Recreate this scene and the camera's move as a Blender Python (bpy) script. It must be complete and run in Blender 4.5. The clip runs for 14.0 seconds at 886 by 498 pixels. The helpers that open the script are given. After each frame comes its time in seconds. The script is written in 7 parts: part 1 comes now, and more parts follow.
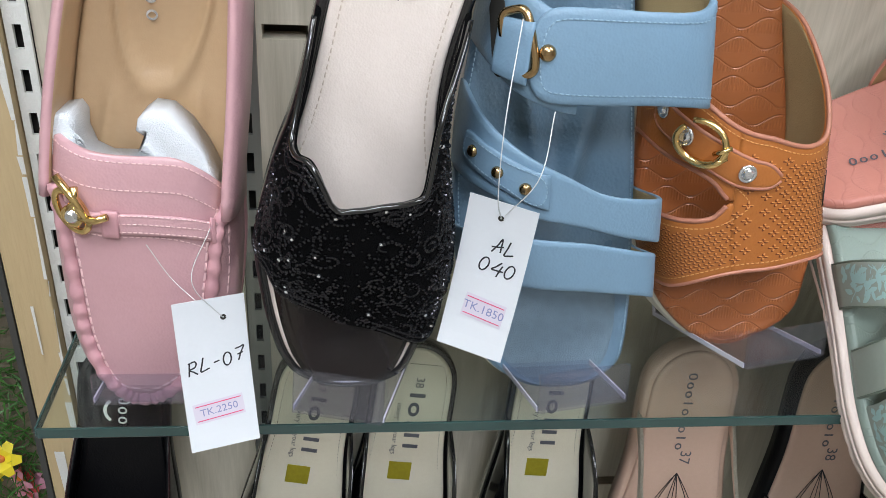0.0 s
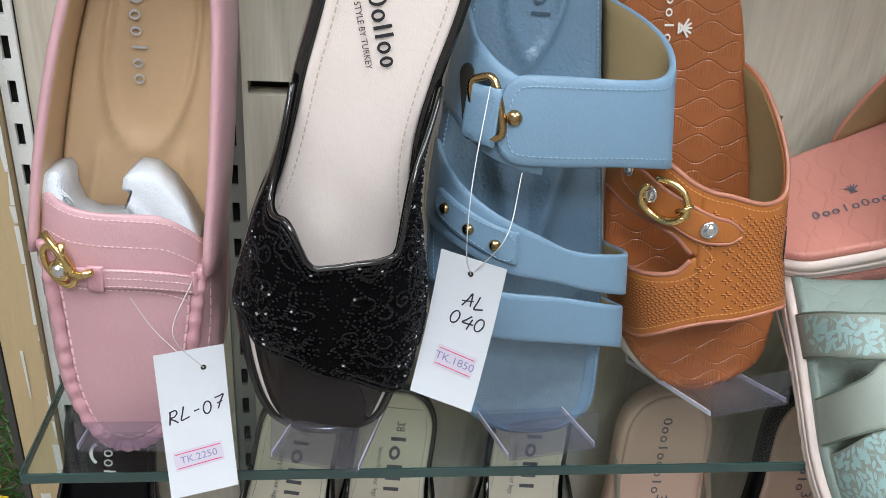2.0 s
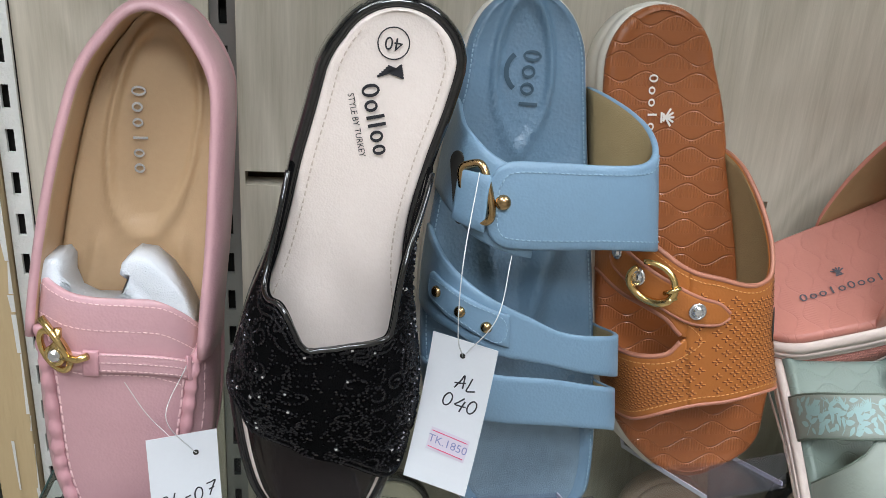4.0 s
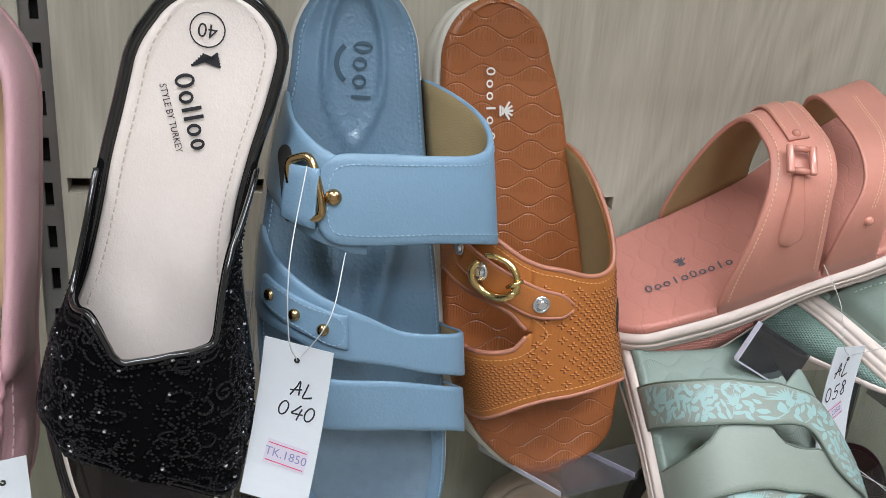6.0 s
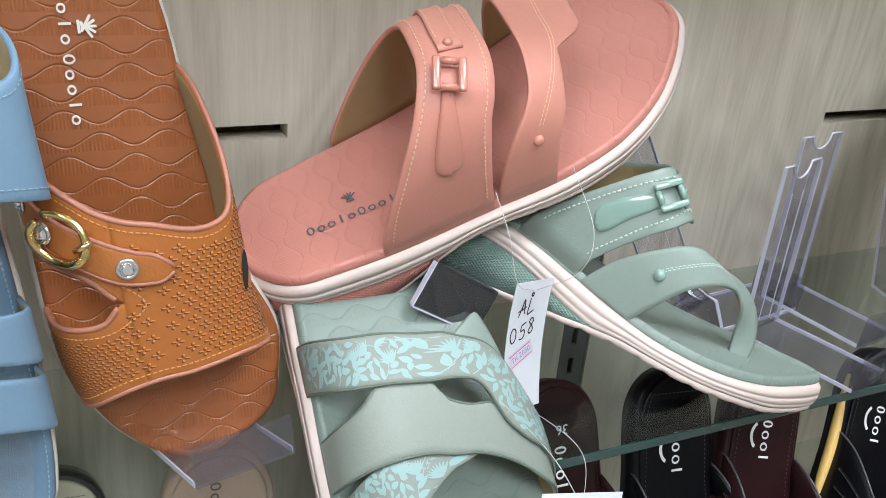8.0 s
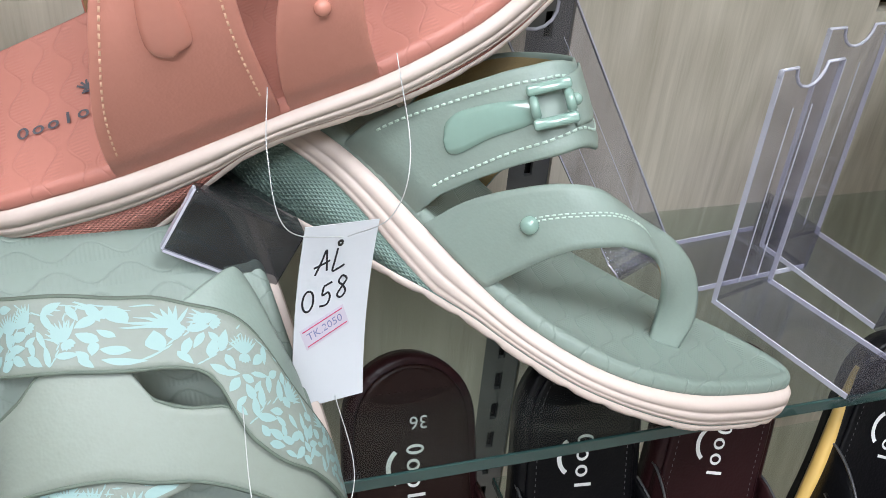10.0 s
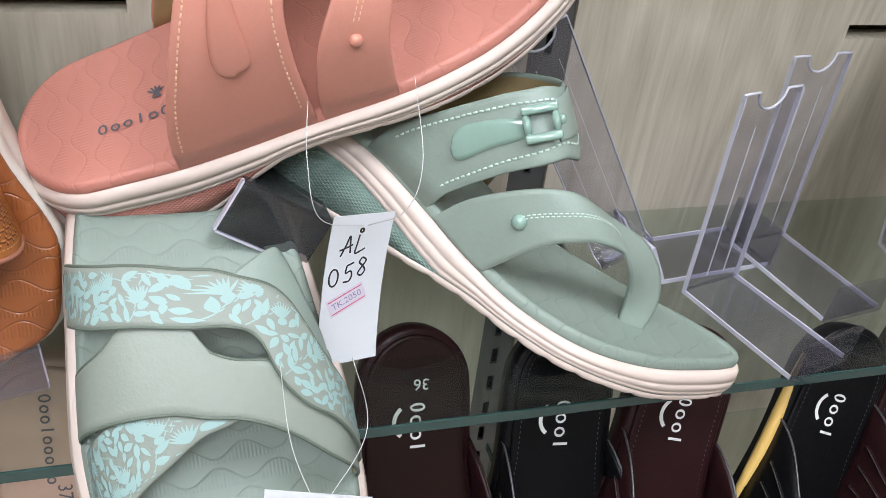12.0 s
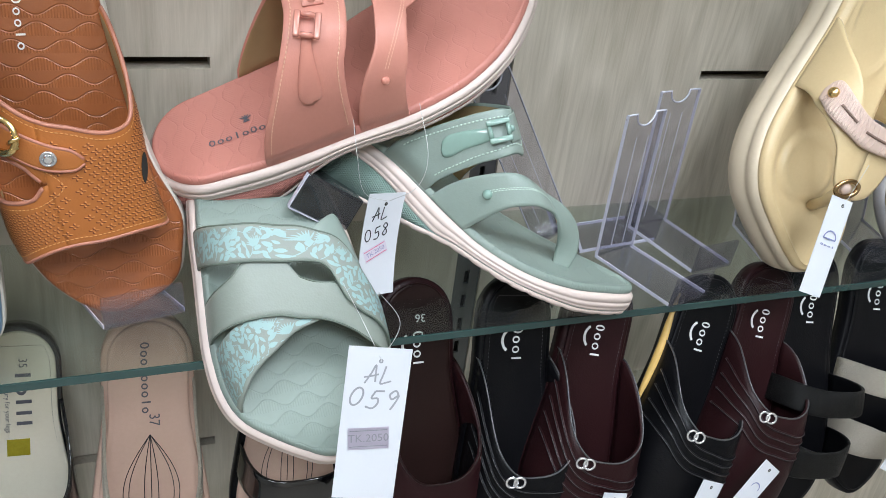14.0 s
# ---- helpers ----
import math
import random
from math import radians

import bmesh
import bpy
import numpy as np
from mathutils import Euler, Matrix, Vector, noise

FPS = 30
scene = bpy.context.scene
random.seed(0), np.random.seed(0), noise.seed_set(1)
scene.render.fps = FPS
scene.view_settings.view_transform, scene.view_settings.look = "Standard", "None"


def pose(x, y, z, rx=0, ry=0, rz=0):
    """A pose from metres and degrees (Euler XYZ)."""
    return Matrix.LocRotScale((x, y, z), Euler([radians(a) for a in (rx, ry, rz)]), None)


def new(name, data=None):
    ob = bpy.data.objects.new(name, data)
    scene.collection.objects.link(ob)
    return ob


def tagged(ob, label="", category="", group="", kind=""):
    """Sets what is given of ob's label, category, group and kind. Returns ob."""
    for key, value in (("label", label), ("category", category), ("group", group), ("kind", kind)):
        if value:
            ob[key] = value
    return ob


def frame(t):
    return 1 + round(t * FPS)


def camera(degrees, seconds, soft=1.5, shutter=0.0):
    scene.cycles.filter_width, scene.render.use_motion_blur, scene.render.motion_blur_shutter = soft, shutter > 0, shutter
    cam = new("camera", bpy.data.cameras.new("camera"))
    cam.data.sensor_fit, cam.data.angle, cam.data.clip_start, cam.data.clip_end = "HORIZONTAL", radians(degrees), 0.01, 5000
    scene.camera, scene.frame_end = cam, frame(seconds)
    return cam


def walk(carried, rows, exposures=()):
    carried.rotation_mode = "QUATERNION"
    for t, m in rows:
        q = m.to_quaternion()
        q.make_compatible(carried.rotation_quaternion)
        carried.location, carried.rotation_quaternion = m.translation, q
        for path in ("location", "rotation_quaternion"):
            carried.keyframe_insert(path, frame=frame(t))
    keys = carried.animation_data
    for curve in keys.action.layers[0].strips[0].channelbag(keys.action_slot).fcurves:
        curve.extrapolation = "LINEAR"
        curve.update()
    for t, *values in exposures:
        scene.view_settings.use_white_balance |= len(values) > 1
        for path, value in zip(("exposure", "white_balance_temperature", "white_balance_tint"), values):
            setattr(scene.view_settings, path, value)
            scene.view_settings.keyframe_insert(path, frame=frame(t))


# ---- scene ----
cam = camera(53.31, 14.0, 0.8)
ROWS = [
    (0.0, 0.0000, -0.5408, 0.3230, 59.28, -3.52, -5.34),
    (0.5, 0.0002, -0.5452, 0.3286, 59.34, -3.56, -5.19),
    (1.0, 0.0046, -0.5476, 0.3344, 59.75, -3.73, -5.31),
    (1.5, 0.0100, -0.5486, 0.3346, 60.70, -3.90, -5.42),
    (2.0, 0.0096, -0.5520, 0.3414, 61.43, -3.81, -5.42),
    (2.5, 0.0119, -0.5558, 0.3443, 62.70, -3.80, -5.48),
    (3.0, 0.0133, -0.5616, 0.3455, 64.68, -3.59, -5.47),
    (5.5, 0.0076, -0.5596, 0.3269, 69.15, -4.32, -9.15),
    (6.0, 0.0366, -0.5526, 0.3254, 69.28, -4.35, -13.71),
    (6.5, 0.0516, -0.5347, 0.3334, 68.99, -4.08, -18.32),
    (7.0, 0.0724, -0.5024, 0.3305, 68.42, -4.08, -22.07),
    (7.5, 0.1286, -0.4969, 0.3185, 66.76, -4.47, -24.09),
    (8.0, 0.1733, -0.5129, 0.3164, 64.76, -4.60, -23.96),
    (8.5, 0.1987, -0.5119, 0.3132, 63.26, -4.36, -22.80),
    (9.0, 0.2666, -0.4861, 0.2994, 60.77, -3.08, -20.17),
    (11.5, 0.3775, -0.3808, 0.2476, 55.63, -5.66, -14.04),
    (12.0, 0.3372, -0.4758, 0.3090, 56.08, -5.78, -15.04),
    (12.5, 0.3281, -0.5287, 0.3227, 57.85, -5.50, -15.78),
    (13.0, 0.2681, -0.6520, 0.3572, 61.64, -6.01, -18.03),
    (13.5, 0.2350, -0.6779, 0.3661, 62.37, -6.31, -19.58),
    (14.0, 0.2275, -0.6668, 0.3683, 60.54, -6.53, -20.24),
]
EXPOSURES = [(0.0, -0.07, 6350, 10), (1.5, -0.1, 6350, 10), (3.0, -0.22, 6350, 10), (5.5, -0.22, 6350, 10), (6.5, -0.16, 6350, 10), (7.0, -0.14, 6400, 10), (7.5, 0.0, 6350, 10), (9.0, 0.06, 6250, 10), (11.5, 0.0, 6500, 13), (12.5, 0.05, 6350, 12), (13.0, -0.08, 6200, 11), (14.0, 0.0, 6150, 10)]
walk(cam, [(t, pose(x, y, z, rx, ry, rz)) for t, x, y, z, rx, ry, rz in ROWS], EXPOSURES)
# ---- shape helpers ----
def spl(tab, x):
    """Smooth curve through (x, y) pairs."""
    if x <= tab[0][0]:
        return tab[0][1]
    if x >= tab[-1][0]:
        return tab[-1][1]
    i = max(k for k in range(len(tab) - 1) if tab[k][0] <= x)
    x0, y0 = tab[i]
    x1, y1 = tab[i + 1]
    d = x1 - x0
    m = (y1 - y0) / d
    m0 = m if i == 0 else (y1 - tab[i - 1][1]) / (x1 - tab[i - 1][0])
    m1 = m if i + 2 >= len(tab) else (tab[i + 2][1] - y0) / (tab[i + 2][0] - x0)
    s = (x - x0) / d
    return ((1 + 2 * s) * (1 - s) ** 2 * y0 + s * (1 - s) ** 2 * d * m0 + s * s * (3 - 2 * s) * y1 + s * s * (s - 1) * d * m1)


class Last:
    """A shoe's form in millimetres: u across, v from toe to heel, w up from the insole."""

    def __init__(self, edge, ends, rise, toe=30, heel=34, square=2.0, boxy=0.7, curve=((0, 0), (1, 0)), tuck=-4):
        self.edge_l = [(e[0], e[1]) for e in edge]
        self.edge_r = [(e[0], e[2]) for e in edge]
        self.v0, self.v1 = ends
        self.rise, self.toe, self.heel, self.square, self.boxy, self.curve, self.tuck = rise, toe, heel, square, boxy, curve, tuck

    def half(self, v):
        a, b = spl(self.edge_l, v), spl(self.edge_r, v)
        h = (b - a) / 2
        k = 1.0
        d = max(0.0, v - self.v0)
        if d < self.toe:
            n = self.square
            k *= max(0.0, 1 - (1 - d / self.toe) ** n) ** (1 / n)
        d = max(0.0, self.v1 - v)
        if d < self.heel:
            k *= max(0.0, 1 - (1 - d / self.heel) ** 2) ** 0.5
        return (a + b) / 2, h * k

    def z(self, v):
        return spl(self.curve, v)

    def on(self, a, v, off=0.0):
        """The upper's surface: a runs from one side of the sole (0) over the foot to the other (1)."""
        c, h = self.half(v)
        th = math.pi * a
        x, s = -math.cos(th), math.sin(th)
        p = self.boxy
        rise = spl(self.rise, v)
        return (c + (h + off) * math.copysign(abs(x) ** p, x), v, self.z(v) + self.tuck + (rise - self.tuck + off) * max(s, 0.0) ** p)

    def flat(self, u, v, off=0.0):
        return (u, v, self.z(v) + off)


PINK = Last([(-13, -32, 2), (6, -41, 20), (33, -47, 32), (70, -48, 37), (108, -47, 38), (150, -41, 42), (196, -31, 45), (230, -21, 46), (256, -12, 42)], (-13, 268),
            [(-16, 14), (0, 24), (40, 34), (100, 44), (130, 47), (200, 44), (268, 46)], toe=34, heel=40, square=2.3, boxy=0.62, tuck=-8)
BLACK = Last([(-2, -21, 27), (8, -28, 33), (23, -35, 39), (52, -41, 47), (85, -43, 52), (126, -33, 48), (150, -24, 46), (174, -17.5, 48), (203, -11, 55), (225, -5, 62), (249, 1, 68), (261, 4, 69)], (-4, 277),
             [(0, 16), (30, 30), (70, 40), (110, 46), (150, 46), (200, 30), (277, 20)], toe=15, heel=34, square=2.4, boxy=0.62, curve=[(0, 0), (60, 2), (130, 8), (200, 12), (277, 14)])
BLUE = Last([(-16, -10, 55), (0, -20, 60), (40, -34, 61), (83, -42, 57), (129, -43, 52), (167, -39, 47), (201, -34, 43), (231, -27, 40), (262, -24, 37)], (-20, 282),
            [(-20, 25), (40, 40), (80, 46), (120, 50), (180, 56), (240, 52)], toe=26, heel=34, square=2.6, boxy=0.66, curve=[(-20, 0), (60, 1), (120, 5), (200, 9), (282, 12)])
BROWN = Last([(-3, -18, 38), (11, -25, 50), (37, -41, 55), (60, -50, 55), (96, -55, 38), (140, -58, 26), (185, -59, 16), (218, -60, 10), (245, -60, 2)], (-6, 276),
             [(-6, 30), (40, 44), (80, 52), (120, 58), (170, 60), (220, 40)], toe=30, heel=36, square=2.2, boxy=0.66, curve=[(-6, 0), (80, 2), (160, 6), (276, 9)])
PEACH = Last([(-15, -5, 61), (5, -17, 66), (26, -31, 67), (43, -40, 66), (63, -47, 63), (97, -52, 54), (140, -51, 41), (200, -51, 33), (240, -48, 28)], (-22, 275),
             [(-24, 30), (20, 40), (70, 52), (110, 70), (145, 84), (170, 82), (200, 70), (275, 40)], toe=44, heel=36, square=2.1, boxy=0.66, curve=[(-24, 4), (40, 1), (100, 0), (180, -2), (275, 0)])
SAGE = Last([(5, -7, 25), (26, -16, 26), (50, -29, 28), (72, -37, 31), (92, -39, 35), (112, -36, 39), (127, -31.5, 44), (143, -24.5, 51), (161, -15, 59), (179, -6, 65), (199, 3, 70), (219, 9, 72), (250, 12, 72)], (0, 272),
            [(0, 30), (60, 40), (110, 48), (150, 78), (180, 95), (210, 92), (268, 50)], toe=42, heel=34, square=2.1, boxy=0.66, curve=[(0, 2), (60, -3), (125, -4), (168, 2), (212, 10), (272, 16)])
FLORAL = Last([(12, -26, 44), (25, -37, 50), (40, -49, 53), (59, -57, 54), (82, -60, 53), (99, -60, 52), (143, -57, 46), (172, -55, 42), (230, -46, 34)], (6, 262),
              [(6, 24), (50, 34), (100, 41), (150, 42), (200, 42), (262, 34)], toe=44, heel=36, square=2.1, boxy=0.66, curve=[(6, 5), (60, 0), (130, 0), (170, -2), (200, -10), (262, -40)])
BEIGE = Last([(0, -20, 36), (20, -38, 40), (40, -56, 38), (58, -66, 34), (80, -70, 29), (100, -69, 26), (130, -63, 25), (157, -56, 26), (190, -48, 28), (235, -42, 30)], (-4, 262),
             [(0, 30), (60, 46), (110, 54), (160, 58), (262, 40)], toe=46, heel=36, boxy=0.66)


def leaning(x, y, z, lean, turn=0.0):
    """The pose of a shoe that stands on its toe, sole to the wall, leaning back."""
    return pose(x, y, z, 90 - lean, 0, 0) @ pose(0, 0, 0, 0, 0, turn)


def laid(toe, ahead, up):
    """The pose of a shoe with its toe there, pointing ahead."""
    v = -Vector(ahead).normalized()
    w = Vector(up)
    w = (w - v * w.dot(v)).normalized()
    m = Matrix((v.cross(w), v, w)).transposed().to_4x4()
    return Matrix.Translation(toe) @ m


AT_PINK = leaning(-0.09, -0.15, 0.015, 7)
AT_BLACK = leaning(0.0, -0.165, 0.015, 5)
AT_BLUE = leaning(0.1, -0.145, 0.015, 12)
AT_BROWN = leaning(0.22, -0.125, 0.015, 14)
AT_PEACH = laid((0.515, -0.09, 0.21), (0.925, -0.08, 0.37), (-0.33, -0.4, 0.85))
AT_SAGE = laid((0.595, -0.2, 0.029), (0.85, -0.4, -0.36), (0.36, -0.066, 0.925))
AT_FLORAL = laid((0.352, -0.2475, -0.048), (0.07, -0.7, -0.71), (0.03, -0.71, 0.7))
AT_BEIGE = leaning(0.757, -0.19, 0.036, 20, -22)

# ---- world and light ----
world = bpy.data.worlds.new("shop_air")
world.use_nodes = True
world.node_tree.nodes["Background"].inputs[0].default_value = (0.86, 0.93, 1.0, 1)
world.node_tree.nodes["Background"].inputs[1].default_value = 0.035
scene.world = world


def ceiling_lamp(x, y, z, sx, sy, watts):
    data = bpy.data.lights.new("ceiling_panel_lamp", "AREA")
    data.shape, data.size, data.size_y, data.energy, data.color = "RECTANGLE", sx, sy, watts, (0.815, 0.91, 1.0)
    ob = new("ceiling_panel_lamp", data)
    ob.matrix_world = pose(x, y, z)
    return ob


LAMPS = [(-0.55, -0.8, 11.0), (0.85, -0.75, 12.5), (0.1, -1.7, 25.5)]
for lx, ly, watts in LAMPS:
    ceiling_lamp(lx, ly, 1.43, 0.6, 0.6, watts)


# ---- materials ----
def nodes_of(name):
    m = bpy.data.materials.new(name)
    m.use_nodes = True
    return m, m.node_tree, m.node_tree.nodes["Principled BSDF"]


def add(nt, kind, **values):
    n = nt.nodes.new(kind)
    for key, value in values.items():
        n.inputs[key.replace("_", " ")].default_value = value
    return n


def calc(nt, op, a, b=None, c=None):
    n = nt.nodes.new("ShaderNodeMath")
    n.operation = op
    for i, x in enumerate((a, b, c)):
        if x is None:
            continue
        if isinstance(x, (int, float)):
            n.inputs[i].default_value = x
        else:
            nt.links.new(x, n.inputs[i])
    return n.outputs[0]


def varied(nt, base, amount, scale, coord="Object", stretch=(1, 1, 1), tone=(0.75, 0.7, 0.65)):
    """Base colour with large soft stains and fine grain."""
    tc = nt.nodes.new("ShaderNodeTexCoord")
    mp = nt.nodes.new("ShaderNodeMapping")
    mp.inputs["Scale"].default_value = stretch
    nt.links.new(tc.outputs[coord], mp.inputs[0])
    n1 = add(nt, "ShaderNodeTexNoise", Scale=scale, Detail=3.0, Roughness=0.6)
    n2 = add(nt, "ShaderNodeTexNoise", Scale=scale * 14, Detail=2.0)
    nt.links.new(mp.outputs[0], n1.inputs["Vector"])
    nt.links.new(mp.outputs[0], n2.inputs["Vector"])
    s = calc(nt, "MULTIPLY_ADD", n2.outputs["Fac"], 0.35, calc(nt, "MULTIPLY", n1.outputs["Fac"], 0.65))
    s = calc(nt, "MULTIPLY", calc(nt, "SUBTRACT", s, 0.25), 2.0 * amount)
    mix = nt.nodes.new("ShaderNodeMix")
    mix.data_type = "RGBA"
    mix.inputs[6].default_value = (*base, 1)
    mix.inputs[7].default_value = (base[0] * tone[0], base[1] * tone[1], base[2] * tone[2], 1)
    nt.links.new(s, mix.inputs[0])
    return mix.outputs[2], mp.outputs[0], n1.outputs["Fac"], n2.outputs["Fac"]


def leather(name, base, rough=0.42, grain=0.25, scale=900.0, amount=0.35, coat=0.0, spec=0.5):
    m, nt, bsdf = nodes_of(name)
    col, vec, big, fine = varied(nt, base, amount, 25.0)
    nt.links.new(col, bsdf.inputs["Base Color"])
    vo = add(nt, "ShaderNodeTexVoronoi", Scale=scale)
    nt.links.new(vec, vo.inputs["Vector"])
    cr = add(nt, "ShaderNodeTexNoise", Scale=160.0, Detail=4.0, Distortion=1.5)
    nt.links.new(vec, cr.inputs["Vector"])
    bump = add(nt, "ShaderNodeBump", Strength=grain, Distance=0.0006)
    nt.links.new(calc(nt, "ADD", calc(nt, "MULTIPLY", vo.outputs["Distance"], 0.6), cr.outputs["Fac"]), bump.inputs["Height"])
    nt.links.new(bump.outputs[0], bsdf.inputs["Normal"])
    nt.links.new(calc(nt, "MULTIPLY_ADD", big, 0.18, rough - 0.09), bsdf.inputs["Roughness"])
    bsdf.inputs["Coat Weight"].default_value = coat
    bsdf.inputs["Coat Roughness"].default_value = 0.08
    bsdf.inputs["Specular IOR Level"].default_value = spec
    return m


def wavy(name, base, rough=0.5, period=0.0125, depth=0.0011, hatch=True, length=0.034, light=0.0):
    """Moulded insole: lens-shaped wave lines with fine hatching between them."""
    m, nt, bsdf = nodes_of(name)
    col, vec, big, fine = varied(nt, base, 0.3, 22.0)
    uv = nt.nodes.new("ShaderNodeUVMap")
    sep = nt.nodes.new("ShaderNodeSeparateXYZ")
    nt.links.new(uv.outputs[0], sep.inputs[0])
    x, y = sep.outputs[0], sep.outputs[1]
    row = calc(nt, "FLOOR", calc(nt, "DIVIDE", y, period))
    flip = calc(nt, "SUBTRACT", calc(nt, "MULTIPLY", calc(nt, "MODULO", row, 2.0), 2.0), 1.0)
    swing = calc(nt, "SINE", calc(nt, "MULTIPLY", x, 6.2832 / length))
    f = calc(nt, "FRACT", calc(nt, "DIVIDE", y, period))
    d = calc(nt, "SUBTRACT", f, calc(nt, "MULTIPLY_ADD", calc(nt, "MULTIPLY", swing, flip), 0.3, 0.5))
    line = calc(nt, "SMOOTH_MIN", calc(nt, "MULTIPLY", calc(nt, "ABSOLUTE", d), 15.0), 1.0, 0.3)
    height = line
    if hatch:
        fine_line = calc(nt, "SINE", calc(nt, "MULTIPLY", x, 6.2832 / 0.0017))
        under = calc(nt, "LESS_THAN", d, -0.06)
        height = calc(nt, "MULTIPLY_ADD", calc(nt, "MULTIPLY", fine_line, under), 0.22, line)
    bump = add(nt, "ShaderNodeBump", Strength=0.6, Distance=depth * 0.55)
    nt.links.new(calc(nt, "MULTIPLY_ADD", fine, 0.25, height), bump.inputs["Height"])
    nt.links.new(bump.outputs[0], bsdf.inputs["Normal"])
    nt.links.new(col, bsdf.inputs["Base Color"])
    bsdf.inputs["Roughness"].default_value = rough
    return m


def plain(name, base, rough=0.5, metal=0.0, amount=0.2, scale=60.0, bump_by=0.0, coat=0.0, stretch=(1, 1, 1), spec=0.5):
    m, nt, bsdf = nodes_of(name)
    col, vec, big, fine = varied(nt, base, amount, scale, stretch=stretch)
    nt.links.new(col, bsdf.inputs["Base Color"])
    bsdf.inputs["Roughness"].default_value = rough
    bsdf.inputs["Metallic"].default_value = metal
    bsdf.inputs["Specular IOR Level"].default_value = spec
    bsdf.inputs["Coat Weight"].default_value = coat
    if bump_by:
        bump = add(nt, "ShaderNodeBump", Strength=bump_by, Distance=0.0008)
        nt.links.new(fine, bump.inputs["Height"])
        nt.links.new(bump.outputs[0], bsdf.inputs["Normal"])
    return m


def clear(name, tint, rough=0.03, ior=1.49, dirt=0.0):
    """Clear sheet: see-through with a Fresnel gloss."""
    m, nt, bsdf = nodes_of(name)
    nt.nodes.remove(bsdf)
    out = nt.nodes["Material Output"]
    tr = nt.nodes.new("ShaderNodeBsdfTransparent")
    tr.inputs[0].default_value = (*tint, 1)
    gl = add(nt, "ShaderNodeBsdfGlossy", Roughness=rough)
    lw = add(nt, "ShaderNodeLayerWeight", Blend=0.5)
    base = ((ior - 1) / (ior + 1)) ** 2
    gloss = calc(nt, "MULTIPLY_ADD", calc(nt, "POWER", lw.outputs["Facing"], 5.0), 1 - base, base)
    mix = nt.nodes.new("ShaderNodeMixShader")
    nt.links.new(gloss, mix.inputs[0])
    nt.links.new(tr.outputs[0], mix.inputs[1])
    nt.links.new(gl.outputs[0], mix.inputs[2])
    top = mix.outputs[0]
    if dirt:
        df = nt.nodes.new("ShaderNodeBsdfDiffuse")
        df.inputs[0].default_value = (0.8, 0.8, 0.85, 1)
        tc = nt.nodes.new("ShaderNodeTexCoord")
        nz = add(nt, "ShaderNodeTexNoise", Scale=90.0, Detail=5.0, Roughness=0.7)
        nt.links.new(tc.outputs["Object"], nz.inputs["Vector"])
        m2 = nt.nodes.new("ShaderNodeMixShader")
        nt.links.new(calc(nt, "MULTIPLY", nz.outputs["Fac"], dirt), m2.inputs[0])
        nt.links.new(top, m2.inputs[1])
        nt.links.new(df.outputs[0], m2.inputs[2])
        top = m2.outputs[0]
    nt.links.new(top, out.inputs[0])
    return m


def board(name, base):
    """Laminate with an upright wood grain and cathedral figure."""
    m, nt, bsdf = nodes_of(name)
    tc = nt.nodes.new("ShaderNodeTexCoord")
    mp = nt.nodes.new("ShaderNodeMapping")
    mp.inputs["Scale"].default_value = (1, 1, 0.055)
    nt.links.new(tc.outputs["Object"], mp.inputs[0])
    fine = add(nt, "ShaderNodeTexNoise", Scale=420.0, Detail=4.0, Roughness=0.65)
    mid = add(nt, "ShaderNodeTexNoise", Scale=75.0, Detail=3.0, Distortion=0.6)
    nt.links.new(mp.outputs[0], fine.inputs["Vector"])
    nt.links.new(mp.outputs[0], mid.inputs["Vector"])
    mp2 = nt.nodes.new("ShaderNodeMapping")
    mp2.inputs["Scale"].default_value = (1, 1, 0.22)
    nt.links.new(tc.outputs["Object"], mp2.inputs[0])
    big = add(nt, "ShaderNodeTexNoise", Scale=7.0, Detail=2.0, Distortion=0.4)
    nt.links.new(mp2.outputs[0], big.inputs["Vector"])
    rings = calc(nt, "SINE", calc(nt, "MULTIPLY", big.outputs["Fac"], 120.0))
    s = calc(nt, "MULTIPLY_ADD", fine.outputs["Fac"], 0.6, calc(nt, "MULTIPLY_ADD", mid.outputs["Fac"], 0.5, calc(nt, "MULTIPLY", rings, 0.09)))
    ramp = nt.nodes.new("ShaderNodeValToRGB")
    ramp.color_ramp.elements[0].position, ramp.color_ramp.elements[1].position = 0.3, 0.78
    ramp.color_ramp.elements[0].color = (base[0] * 0.74, base[1] * 0.73, base[2] * 0.7, 1)
    ramp.color_ramp.elements[1].color = (base[0] * 1.08, base[1] * 1.08, base[2] * 1.1, 1)
    nt.links.new(s, ramp.inputs[0])
    nt.links.new(ramp.outputs[0], bsdf.inputs["Base Color"])
    bump = add(nt, "ShaderNodeBump", Strength=0.25, Distance=0.0004)
    nt.links.new(fine.outputs["Fac"], bump.inputs["Height"])
    nt.links.new(bump.outputs[0], bsdf.inputs["Normal"])
    bsdf.inputs["Roughness"].default_value = 0.5
    return m


def lit(name, colour, strength):
    m, nt, bsdf = nodes_of(name)
    bsdf.inputs["Emission Color"].default_value = (*colour, 1)
    bsdf.inputs["Emission Strength"].default_value = strength
    return m


